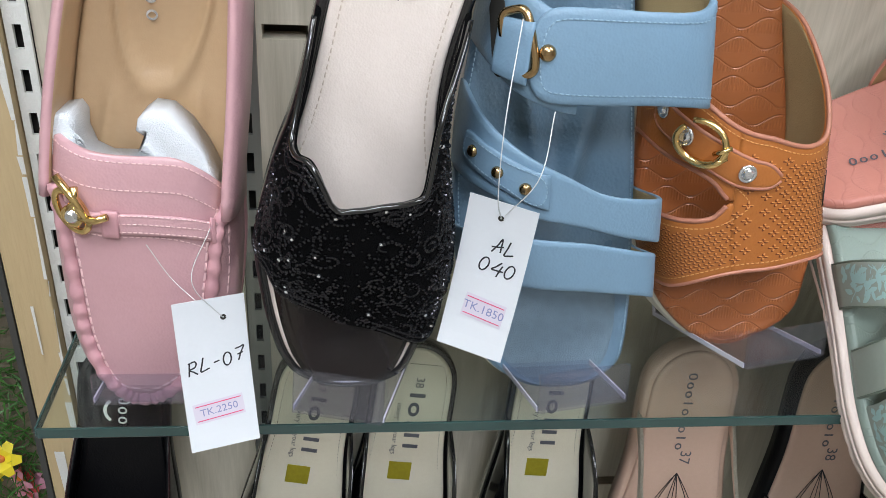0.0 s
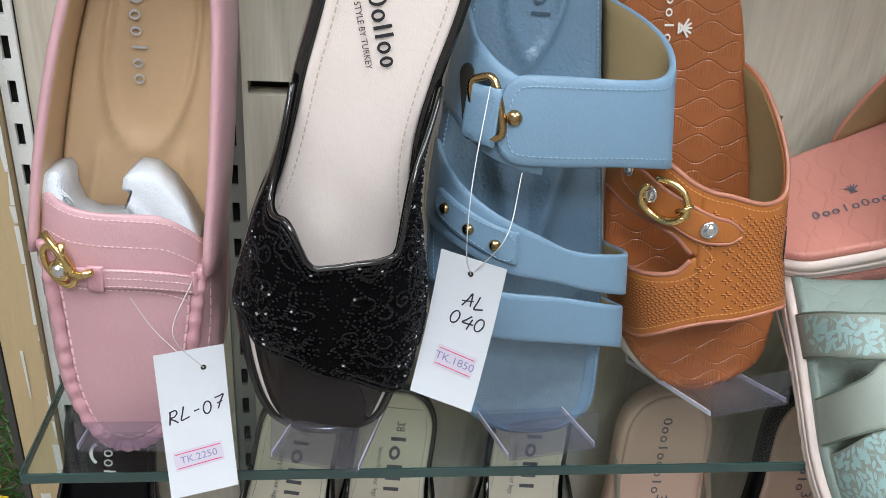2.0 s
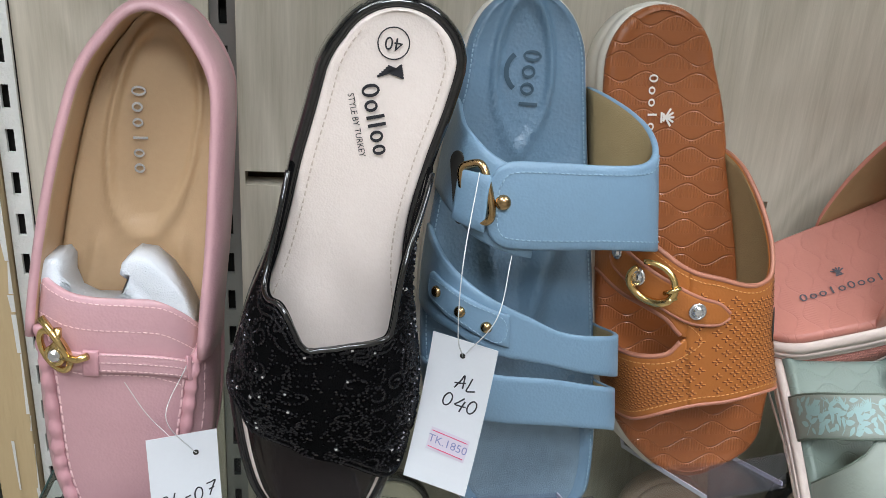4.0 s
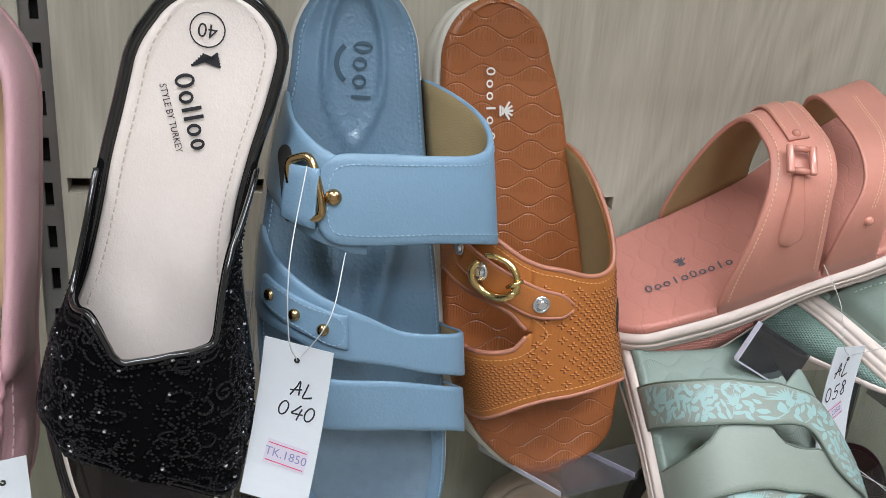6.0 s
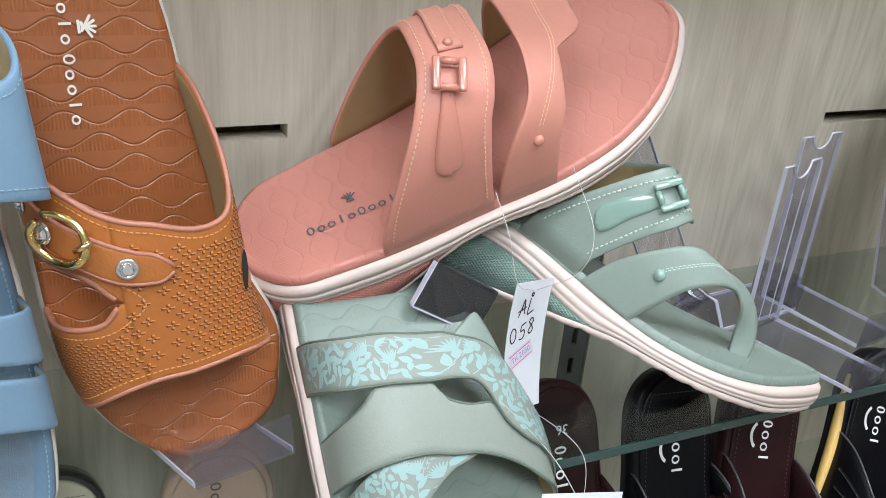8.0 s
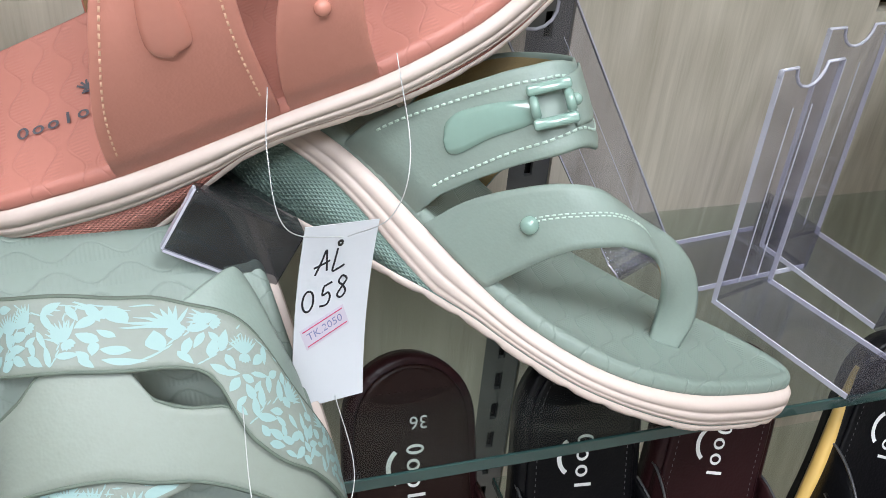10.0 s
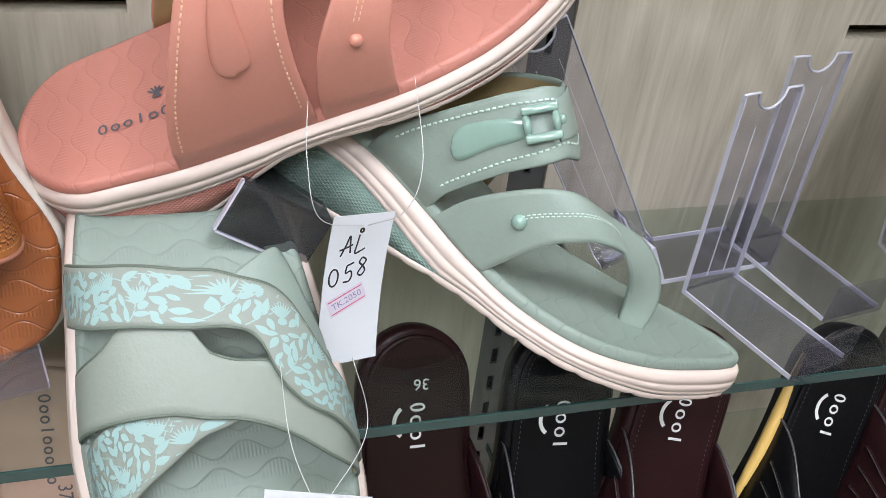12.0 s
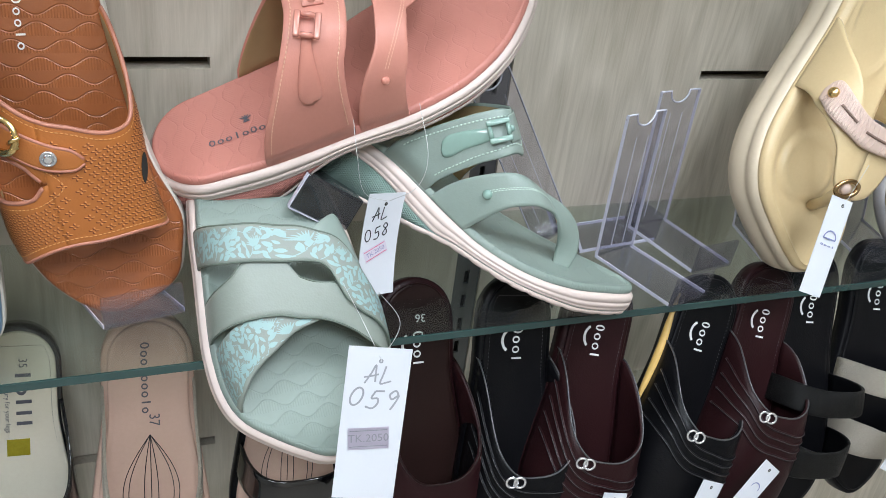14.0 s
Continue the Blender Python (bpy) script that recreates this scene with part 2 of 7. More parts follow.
BOARD = board("pale_board", (0.55, 0.495, 0.405))
PLY = plain("raw_plywood", (0.55, 0.42, 0.24), 0.7, amount=0.6, scale=30, stretch=(1, 1, 0.1), bump_by=0.4)
FLAKE = plain("flaking_white_paint", (0.72, 0.72, 0.7), 0.7, amount=0.5, scale=45, bump_by=0.6)
STEEL = plain("grey_steel", (0.30, 0.30, 0.29), 0.42, 0.7, amount=0.4, scale=40)
DARKSTEEL = plain("dark_steel", (0.09, 0.09, 0.09), 0.45, 0.6, amount=0.4)
# near-black colour standing in for the shade inside holes and slots
SHADOW = plain("painted_hole_shade", (0.02, 0.018, 0.015), 0.9)
SLOTWOOD = plain("cut_fibreboard", (0.17, 0.14, 0.1), 0.85, amount=0.5, bump_by=0.4)
GLASS = clear("shelf_glass", (0.90, 0.94, 0.92), 0.02, 1.5, dirt=0.008)
# grey tint added to hold back lamp light, not the glass's own colour
DIMMING = clear("light_dimming_shelf_glass", (0.74, 0.75, 0.75), 0.02, 1.5, dirt=0.02)
GLASSEDGE = plain("green_glass_edge", (0.022, 0.058, 0.055), 0.12, amount=0.4, coat=0.6)
ACRYL = clear("clear_acrylic", (0.87, 0.865, 0.91), 0.04, 1.6, dirt=0.035)
# clear acrylic with a dark reflection put into its tint
DARKREFL = clear("acrylic_painted_dark_reflection", (0.42, 0.42, 0.43), 0.05, 1.8, dirt=0.05)
# opaque pale and dark violet colours paint the glints and dark refraction of clear edges
ACRYLGLINT = plain("acrylic_painted_bright_edge", (0.58, 0.58, 0.68), 0.12, amount=0.3, coat=0.8)
ACRYLDARK = plain("acrylic_painted_dark_violet_fold", (0.14, 0.12, 0.20), 0.12, amount=0.4, coat=0.6)
CARD = plain("white_card", (0.62, 0.64, 0.68), 0.55, amount=0.12, scale=40)
STICKER = plain("pinkish_price_sticker", (0.58, 0.53, 0.62), 0.5, amount=0.1)
REDLINE = plain("magenta_print", (0.65, 0.06, 0.17), 0.5)
INK = plain("black_ink", (0.015, 0.015, 0.02), 0.45)
FADED = plain("faded_ink", (0.3, 0.31, 0.34), 0.5)
BLUEINK = plain("blue_grey_ink", (0.2, 0.22, 0.4), 0.5)
THREAD = plain("clear_nylon", (0.6, 0.61, 0.61), 0.25, amount=0.1)
GOLD = plain("gold_metal", (0.83, 0.61, 0.27), 0.2, 1.0, amount=0.25, scale=200)
BRASS = plain("antique_brass", (0.48, 0.33, 0.17), 0.22, 1.0, amount=0.3, scale=200)
SILVER = plain("silver_foil", (0.7, 0.71, 0.74), 0.25, 0.9, amount=0.4, scale=300)
CRYSTAL = plain("cut_crystal", (0.82, 0.84, 0.87), 0.06, 0.85, amount=0.5, scale=900)
SUEDE = plain("beige_suede_lining", (0.38, 0.28, 0.14), 0.85, amount=0.4, scale=120, bump_by=0.4)
CREAMRUB = plain("cream_rubber", (0.66, 0.55, 0.5), 0.5, amount=0.2, scale=50, bump_by=0.08)
WHITERUB = plain("white_rubber", (0.7, 0.66, 0.6), 0.5, amount=0.2)
FOAM = plain("white_packing_foam", (0.70, 0.73, 0.78), 0.95, amount=0.15, scale=110, bump_by=1.0, spec=0.2)


# ---- mesh helpers ----
def mesh_of(name, verts, faces, mats, idx=None, uvs=None, smooth=True):
    me = bpy.data.meshes.new(name)
    me.from_pydata([tuple(v) for v in verts], [], faces)
    for m in mats:
        me.materials.append(m)
    if idx:
        me.polygons.foreach_set("material_index", idx)
    if smooth:
        me.polygons.foreach_set("use_smooth", [True] * len(faces))
    if uvs:
        layer = me.uv_layers.new(name="UVMap")
        for loop in me.loops:
            layer.data[loop.index].uv = uvs[loop.vertex_index]
    me.update()
    return me


def part(name, me, parent, label=""):
    ob = new(name, me)
    ob.parent = parent
    if label:
        ob["label"] = label
    return ob


def bm_mesh(bm, name, mats, smooth=False):
    bmesh.ops.recalc_face_normals(bm, faces=bm.faces)
    me = bpy.data.meshes.new(name)
    bm.to_mesh(me)
    bm.free()
    for m in mats:
        me.materials.append(m)
    if smooth:
        me.polygons.foreach_set("use_smooth", [True] * len(me.polygons))
    return me


def thing(name, m, label, category, group=""):
    ob = new(name)
    ob.empty_display_size = 0.02
    ob.matrix_world = m
    return tagged(ob, label, category, group)


def box_bm(size, at=(0, 0, 0), bevel=0.0, bm=None):
    bm = bm or bmesh.new()
    made = bmesh.ops.create_cube(bm, size=1.0)["verts"]
    for v in made:
        v.co = Vector((v.co.x * size[0] + at[0], v.co.y * size[1] + at[1], v.co.z * size[2] + at[2]))
    if bevel:
        edges = list({e for v in made for e in v.link_edges})
        bmesh.ops.bevel(bm, geom=edges, offset=bevel, segments=2, affect="EDGES", profile=0.5)
    return bm


def mm(p):
    return (p[0] / 1000, p[1] / 1000, p[2] / 1000)


def ring_outline(last, n, grow):
    """Closed outline of the sole, grown outwards: one side from toe to heel, then back."""
    left, right = [], []
    for i in range(n + 1):
        s = 0.5 - 0.5 * math.cos(math.pi * i / n)
        v = last.v0 + s * (last.v1 - last.v0)
        c, h = last.half(v)
        h = max(h, 0.4)
        left.append((c - h, v))
        right.append((c + h, v))
    ring = left + right[::-1]
    if grow == 0:
        return ring
    out = []
    k = len(ring)
    for i, (x, y) in enumerate(ring):
        x0, y0 = ring[i - 1]
        x1, y1 = ring[(i + 1) % k]
        dx, dy = x1 - x0, y1 - y0
        d = math.hypot(dx, dy) or 1
        out.append((x - dy / d * grow, y + dx / d * grow))
    return out


def slab(name, parent, last, prof, mats, top=None, n=46, cols=12, label="", bands=None):
    """A sole layer. prof: rings from top to bottom, (height or function of v, growth)."""
    verts, faces, uvs, idx = [], [], [], []
    rings = []
    for w, g in prof:
        ring = ring_outline(last, n, g)
        rings.append(len(verts))
        for x, y in ring:
            z = w(y) if callable(w) else w + last.z(y)
            verts.append(mm((x, y, z)))
            uvs.append((x / 1000, y / 1000))
    k = 2 * (n + 1)
    for r in range(len(rings) - 1):
        for i in range(k):
            j = (i + 1) % k
            faces.append((rings[r] + i, rings[r] + j, rings[r + 1] + j, rings[r + 1] + i))
            idx.append(bands[r] if bands else 0)
    for which, sign in ((0, 1), (len(rings) - 1, -1)):
        base = rings[which]
        rows = []
        for i in range(n + 1):
            a, b = Vector(verts[base + i]), Vector(verts[base + k - 1 - i])
            row = [base + i]
            cc = cols if which == 0 else 1
            for c in range(1, cc):
                p = a.lerp(b, c / cc)
                q = 2 * c / cc - 1
                if top and which == 0:
                    p.z += top(p.x * 1000, p.y * 1000, q) / 1000
                verts.append(p)
                uvs.append((p.x, p.y))
                row.append(len(verts) - 1)
            row.append(base + k - 1 - i)
            rows.append(row)
        for i in range(n):
            for c in range(len(rows[0]) - 1):
                f = (rows[i][c], rows[i][c + 1], rows[i + 1][c + 1], rows[i + 1][c])
                faces.append(f if sign > 0 else f[::-1])
                idx.append(0 if which == 0 else (bands[-1] if bands else 0))
    return part(name, mesh_of(name, verts, faces, mats, idx, uvs), parent, label)


def flared(last, a, v, off, flare):
    x, y, z = last.on(a, v, off)
    if flare:
        t = (a - 0.45) / 0.55 if flare > 0 else (0.55 - a) / 0.55
        if t > 0:
            x += flare * math.sin(math.pi * min(1, t) ** 1.3) ** 1.0
    return x, y, z


def shell(name, parent, last, lo, hi, mats, a0=0.0, a1=1.0, na=44, nv=10, thick=2.6, off=1.0, flare=0.0, label=""):
    """A strap over the foot, between two edge curves v = lo(a), hi(a), with rounded rims and a lining."""
    verts, faces, uvs, idx = [], [], [], []
    loop = 0
    for i in range(na + 1):
        a = a0 + (a1 - a0) * i / na
        v0, v1 = spl(lo, a), spl(hi, a)
        if v1 < v0 + 1.0:
            v1 = v0 + 1.0
        pts = []
        e = min(0.9, (v1 - v0) * 0.25)
        for j in range(nv + 1):
            pts.append((v0 + e + (v1 - v0 - 2 * e) * j / nv, off))
        pts.append((v1 - 0.25 * e, off - 0.25 * thick))
        pts.append((v1 - 0.25 * e, off - 0.75 * thick))
        for j in range(nv + 1):
            pts.append((v1 - e - (v1 - v0 - 2 * e) * j / nv, off - thick))
        pts.append((v0 + 0.25 * e, off - 0.75 * thick))
        pts.append((v0 + 0.25 * e, off - 0.25 * thick))
        loop = len(pts)
        for v, o in pts:
            verts.append(mm(flared(last, a, v, o, flare)))
            uvs.append((a * 0.115, v / 1000))
    for i in range(na):
        for j in range(loop):
            k = (j + 1) % loop
            faces.append((i * loop + j, (i + 1) * loop + j, (i + 1) * loop + k, i * loop + k))
            idx.append(1 if nv + 2 < j < 2 * nv + 3 else 0)
    faces.append(tuple(range(loop)))
    faces.append(tuple(na * loop + j for j in range(loop))[::-1])
    idx += [0, 0]
    return part(name, mesh_of(name, verts, faces, mats, idx, uvs), parent, label)


def trail(last, keys, n=60, off=1.6, flare=0.0, flat=False):
    """Points and normals along a smooth line of (a, v), or of (u, v) on the insole."""
    ts = [i / (len(keys) - 1) for i in range(len(keys))]
    ka, kv = list(zip(ts, [k[0] for k in keys])), list(zip(ts, [k[1] for k in keys]))
    pts, nor = [], []
    for i in range(n + 1):
        t = i / n
        a, v = spl(ka, t), spl(kv, t)
        if flat:
            p = Vector(last.flat(a, v, off))
            nv = Vector((0, 0, 1))
        else:
            p = Vector(flared(last, a, v, off, flare))
            e = 0.004
            da = Vector(flared(last, min(1, a + e), v, off, flare)) - Vector(flared(last, max(0, a - e), v, off, flare))
            dv = Vector(flared(last, a, v + 0.5, off, flare)) - Vector(flared(last, a, v - 0.5, off, flare))
            nv = da.cross(dv).normalized()
        pts.append(p / 1000)
        nor.append(nv)
    return pts, nor


def stitches(name, parent, runs, mat, step=2.9, long=2.0, wide=0.55, label=""):
    """Short thread stitches along runs of (points, normals)."""
    verts, faces = [], []
    for pts, nor in runs:
        dist, want = 0.0, 0.0
        for i in range(len(pts) - 1):
            a, b = pts[i], pts[i + 1]
            d = (b - a).length
            while d > 0 and want <= dist + d:
                p = a.lerp(b, (want - dist) / d)
                t = (b - a).normalized()
                n = nor[i]
                s = t.cross(n).normalized()
                L, W = long / 2000, wide / 2000
                k = len(verts)
                for x, y, z in ((-1, -0.6, 0), (-1, 0.6, 0), (1, 0.6, 0), (1, -0.6, 0), (-0.6, -0.5, 1), (-0.6, 0.5, 1), (0.6, 0.5, 1), (0.6, -0.5, 1)):
                    verts.append(p + t * (x * L) + s * (y * W * 2) + n * (z * W * 0.9 - 0.0001))
                for f in ((4, 5, 6, 7), (0, 1, 5, 4), (1, 2, 6, 5), (2, 3, 7, 6), (3, 0, 4, 7)):
                    faces.append(tuple(k + q for q in f))
                want += step / 1000
            dist += d
    return tagged(part(name, mesh_of(name, verts, faces, [mat]), parent, label), kind="stuff")


def tube_mesh(name, pts, r, mats, sides=8, closed=False, taper=None):
    pts = [Vector(p) for p in pts]
    verts, faces = [], []
    n = len(pts)
    prev = None
    for i, p in enumerate(pts):
        t = (pts[(i + 1) % n] - pts[i - 1]) if closed else (pts[min(i + 1, n - 1)] - pts[max(i - 1, 0)])
        t = t.normalized()
        ref = prev if prev is not None and abs(prev.dot(t)) < 0.98 else (Vector((0, 0, 1)) if abs(t.z) < 0.9 else Vector((1, 0, 0)))
        s = (ref - t * ref.dot(t)).normalized()
        prev = s
        q = t.cross(s)
        rr = r * (taper(i / max(1, n - 1)) if taper else 1)
        for k in range(sides):
            th = 2 * math.pi * k / sides
            verts.append(p + s * (rr * math.cos(th)) + q * (rr * math.sin(th)))
    for i in range(n if closed else n - 1):
        j = (i + 1) % n
        for k in range(sides):
            m = (k + 1) % sides
            faces.append((i * sides + k, i * sides + m, j * sides + m, j * sides + k))
    if not closed:
        faces.append(tuple(range(sides))[::-1])
        faces.append(tuple((n - 1) * sides + k for k in range(sides)))
    return mesh_of(name, verts, faces, mats)


def dome_mesh(name, r, h, mats, seg=16, rings=5, rim=0.0):
    verts, faces = [(0, 0, h)], []
    for i in range(1, rings + 1):
        th = math.pi / 2 * i / rings
        for k in range(seg):
            p = 2 * math.pi * k / seg
            verts.append((r * math.sin(th) * math.cos(p), r * math.sin(th) * math.sin(p), h * math.cos(th)))
    for k in range(seg):
        verts.append((r * math.cos(2 * math.pi * k / seg), r * math.sin(2 * math.pi * k / seg), -h * 0.6))
    rings += 1
    for k in range(seg):
        faces.append((0, 1 + k, 1 + (k + 1) % seg))
        for i in range(rings - 1):
            a = 1 + i * seg
            faces.append((a + k, a + seg + k, a + seg + (k + 1) % seg, a + (k + 1) % seg))
    faces.append(tuple(1 + (rings - 1) * seg + k for k in range(seg))[::-1])
    return mesh_of(name, verts, faces, mats)


def seat(last, a, v, off=1.0, turn=0.0, flare=0.0):
    """A pose on the upper: z out of the leather, x along a."""
    p = Vector(flared(last, a, v, off, flare)) / 1000
    da = Vector(flared(last, a + 0.01, v, off, flare)) - Vector(flared(last, a - 0.01, v, off, flare))
    dv = Vector(flared(last, a, v + 1, off, flare)) - Vector(flared(last, a, v - 1, off, flare))
    z = da.cross(dv).normalized()
    x = da.normalized()
    y = z.cross(x)
    return Matrix.Translation(p) @ Matrix((x, y, z)).transposed().to_4x4() @ pose(0, 0, 0, 0, 0, turn)


def toward(last, a, v, a2, v2, flare=0.0):
    """The turn on the upper that points x from one place to another."""
    m = seat(last, a, v, 1.0, 0, flare)
    p = m.inverted() @ (Vector(flared(last, a2, v2, 1.0, flare)) / 1000)
    return math.degrees(math.atan2(p.y, p.x))


def stud(parent, last, a, v, r, h, mat, name="rivet", off=1.0, flare=0.0, label=""):
    ob = part(name, dome_mesh(name, r / 1000, h / 1000, [mat]), parent, label)
    ob.matrix_local = seat(last, a, v, off, 0, flare)
    return ob


def gem(parent, m, r, setting, name="crystal", label="clear round crystal in a metal cup"):
    """A faceted round stone in a cup."""
    cup = part("gem_cup", tube_mesh("gem_cup", [(r * 1.05 * math.cos(t * 0.3927), r * 1.05 * math.sin(t * 0.3927), 0.0006) for t in range(16)], r * 0.25, [setting], closed=True), parent)
    cup.matrix_local = m
    verts, faces = [], []
    for k in range(8):
        t = math.pi * k / 4
        verts.append((r * math.cos(t), r * math.sin(t), 0.0004))
    for k in range(8):
        t = math.pi * k / 4 + 0.39
        verts.append((r * 0.55 * math.cos(t), r * 0.55 * math.sin(t), 0.0004 + r * 0.55))
    for k in range(8):
        j = (k + 1) % 8
        faces += [(k, j, 8 + k), (j, 8 + j, 8 + k)]
    faces.append(tuple(range(8, 16)))
    ob = part(name, mesh_of(name, verts, faces, [CRYSTAL], smooth=False), parent, label)
    ob.matrix_local = m
    return ob


def plate_bm(outline, thick, bm=None):
    """A flat plate from an outline in x, y, with thickness along z."""
    bm = bm or bmesh.new()
    low = [bm.verts.new((x, y, 0)) for x, y in outline]
    high = [bm.verts.new((x, y, thick)) for x, y in outline]
    bm.faces.new(low[::-1])
    bm.faces.new(high)
    n = len(outline)
    for i in range(n):
        bm.faces.new((low[i], low[(i + 1) % n], high[(i + 1) % n], high[i]))
    return bm


def rounded(w, h, r, n=5):
    out = []
    for cx, cy, a0 in ((w / 2 - r, h / 2 - r, 0), (-w / 2 + r, h / 2 - r, 90), (-w / 2 + r, -h / 2 + r, 180), (w / 2 - r, -h / 2 + r, 270)):
        for i in range(n + 1):
            t = math.radians(a0 + 90 * i / n)
            out.append((cx + r * math.cos(t), cy + r * math.sin(t)))
    return out


def writing(text, size, mat, slant=0.0, width=1.0, bold=0.0):
    """A flat mesh of letters, centred, reading along x."""
    cu = bpy.data.curves.new("writing", "FONT")
    cu.body, cu.size, cu.align_x, cu.align_y, cu.shear, cu.resolution_u = text, size, "CENTER", "CENTER", slant, 3
    cu.offset = bold
    ob = new("writing", cu)
    bpy.context.view_layer.update()
    me = bpy.data.meshes.new_from_object(ob.evaluated_get(bpy.context.evaluated_depsgraph_get()))
    bpy.data.objects.remove(ob)
    bpy.data.curves.remove(cu)
    for v in me.vertices:
        v.co.x *= width
    me.materials.clear()
    me.materials.append(mat)
    return me


def strokes(name, runs, wide, mats, z=0.0):
    """Flat pen strokes: each run a list of (x, y)."""
    verts, faces = [], []
    for run in runs:
        k = len(verts)
        for i, p in enumerate(run):
            a, b = Vector(run[max(0, i - 1)]), Vector(run[min(len(run) - 1, i + 1)])
            d = (b - a).normalized() if (b - a).length else Vector((1, 0))
            s = Vector((-d.y, d.x)) * wide / 2
            verts += [(p[0] + s.x, p[1] + s.y, z), (p[0] - s.x, p[1] - s.y, z)]
        for i in range(len(run) - 1):
            faces.append((k + 2 * i, k + 2 * i + 1, k + 2 * i + 3, k + 2 * i + 2))
    return mesh_of(name, verts, faces, mats, smooth=False)


def on_insole(parent, me, last, u, v, turn, off=0.35, name="printed_mark", label=""):
    """Lays a flat mesh on the insole, turned by degrees, following its curve."""
    m = pose(0, 0, 0, 0, 0, turn)
    for vert in me.vertices:
        p = m @ vert.co
        x, y = p.x * 1000 + u, p.y * 1000 + v
        vert.co = Vector(mm((x, y, last.z(y) + off)))
    ob = part(name, me, parent, label)
    if name in ("brand_mark", "leaf_drawing"):
        tagged(ob, kind="stuff")
    return ob


# ---- the display unit and the room ----
def slab_box(name, lo, hi, mats, bevel=0.0):
    size = [h - l for l, h in zip(lo, hi)]
    at = [(h + l) / 2 for l, h in zip(lo, hi)]
    return bm_mesh(box_bm(size, at, bevel), name, mats)


def holed_panel(name, x0, x1, z0, z1, holes, thick, mats):
    """An upright board with slots cut through it."""
    xs = sorted({x0, x1, *[h[0] for h in holes], *[h[1] for h in holes]})
    zs = sorted({z0, z1, *[h[2] for h in holes], *[h[3] for h in holes]})
    bm = bmesh.new()
    at = {}

    def vert(x, y, z):
        key = (x, y, z)
        if key not in at:
            at[key] = bm.verts.new(key)
        return at[key]
    solid = {}
    for i in range(len(xs) - 1):
        for j in range(len(zs) - 1):
            cx, cz = (xs[i] + xs[i + 1]) / 2, (zs[j] + zs[j + 1]) / 2
            solid[i, j] = not any(h[0] < cx < h[1] and h[2] < cz < h[3] for h in holes)
    for (i, j), full in solid.items():
        if not full:
            continue
        a, b, c, d = xs[i], xs[i + 1], zs[j], zs[j + 1]
        bm.faces.new([vert(a, 0, c), vert(b, 0, c), vert(b, 0, d), vert(a, 0, d)])
        bm.faces.new([vert(a, thick, d), vert(b, thick, d), vert(b, thick, c), vert(a, thick, c)])
        for di, dj, p, q in ((-1, 0, (a, c), (a, d)), (1, 0, (b, d), (b, c)), (0, -1, (b, c), (a, c)), (0, 1, (a, d), (b, d))):
            if not solid.get((i + di, j + dj), False):
                bm.faces.new([vert(p[0], 0, p[1]), vert(q[0], 0, q[1]), vert(q[0], thick, q[1]), vert(p[0], thick, p[1])])
    return bm_mesh(bm, name, mats)


def structure(name, me, label, category):
    ob = new(name, me)
    return tagged(ob, label, category, kind="structure")


def slot(x0, x1, z, h=0.0095):
    return (x0, x1, z - h / 2, z + h / 2)


structure("wall_panel_left", holed_panel("wall_panel_left", -0.186, -0.0705, -1.1, 1.4, [], 0.018, [BOARD]), "pale wood-grain laminate back panel of the display", "wall panel")
structure("wall_panel_middle", holed_panel("wall_panel_middle", -0.0545, 0.5395, -1.1, 1.4, [slot(-0.051, 0.08, 0.1545), slot(0.165, 0.311, 0.1425), slot(0.17, 0.31, -0.235), slot(-0.05, 0.08, -0.225)], 0.018, [BOARD]), "pale wood-grain laminate back panel with bracket slots", "wall panel")
structure("wall_panel_right", holed_panel("wall_panel_right", 0.5665, 1.6, -1.1, 1.4, [slot(0.765, 0.93, 0.1285), slot(1.1, 1.26, 0.12)], 0.018, [BOARD]), "pale wood-grain laminate back panel with bracket slots", "wall panel")
structure("wall_backing", slab_box("wall_backing", (-0.3, 0.03, -1.1), (1.6, 0.05, 1.4), [SLOTWOOD]), "dark board behind the slotted panels", "wall")
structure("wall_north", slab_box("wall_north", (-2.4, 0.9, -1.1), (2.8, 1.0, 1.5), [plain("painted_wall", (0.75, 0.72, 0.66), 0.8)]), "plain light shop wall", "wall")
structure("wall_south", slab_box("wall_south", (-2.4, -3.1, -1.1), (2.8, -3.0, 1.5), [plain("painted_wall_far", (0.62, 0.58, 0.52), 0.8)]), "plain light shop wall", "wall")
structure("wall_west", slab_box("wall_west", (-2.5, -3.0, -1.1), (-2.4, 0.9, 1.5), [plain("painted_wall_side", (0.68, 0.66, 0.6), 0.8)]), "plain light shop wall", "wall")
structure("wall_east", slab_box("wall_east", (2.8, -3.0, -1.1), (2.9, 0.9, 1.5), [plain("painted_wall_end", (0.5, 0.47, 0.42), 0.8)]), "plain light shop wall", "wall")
structure("floor", slab_box("floor", (-2.4, -3.0, -1.2), (2.8, 0.9, -1.1), [plain("floor_tile", (0.42, 0.39, 0.35), 0.35)]), "beige shop floor", "floor")
structure("ceiling", slab_box("ceiling", (-2.4, -3.0, 1.5), (2.8, 0.9, 1.6), [plain("ceiling_white", (0.8, 0.8, 0.78), 0.9)]), "white shop ceiling", "ceiling")

PANEL = lit("lamp_panel", (1.0, 0.985, 0.95), 9.0)
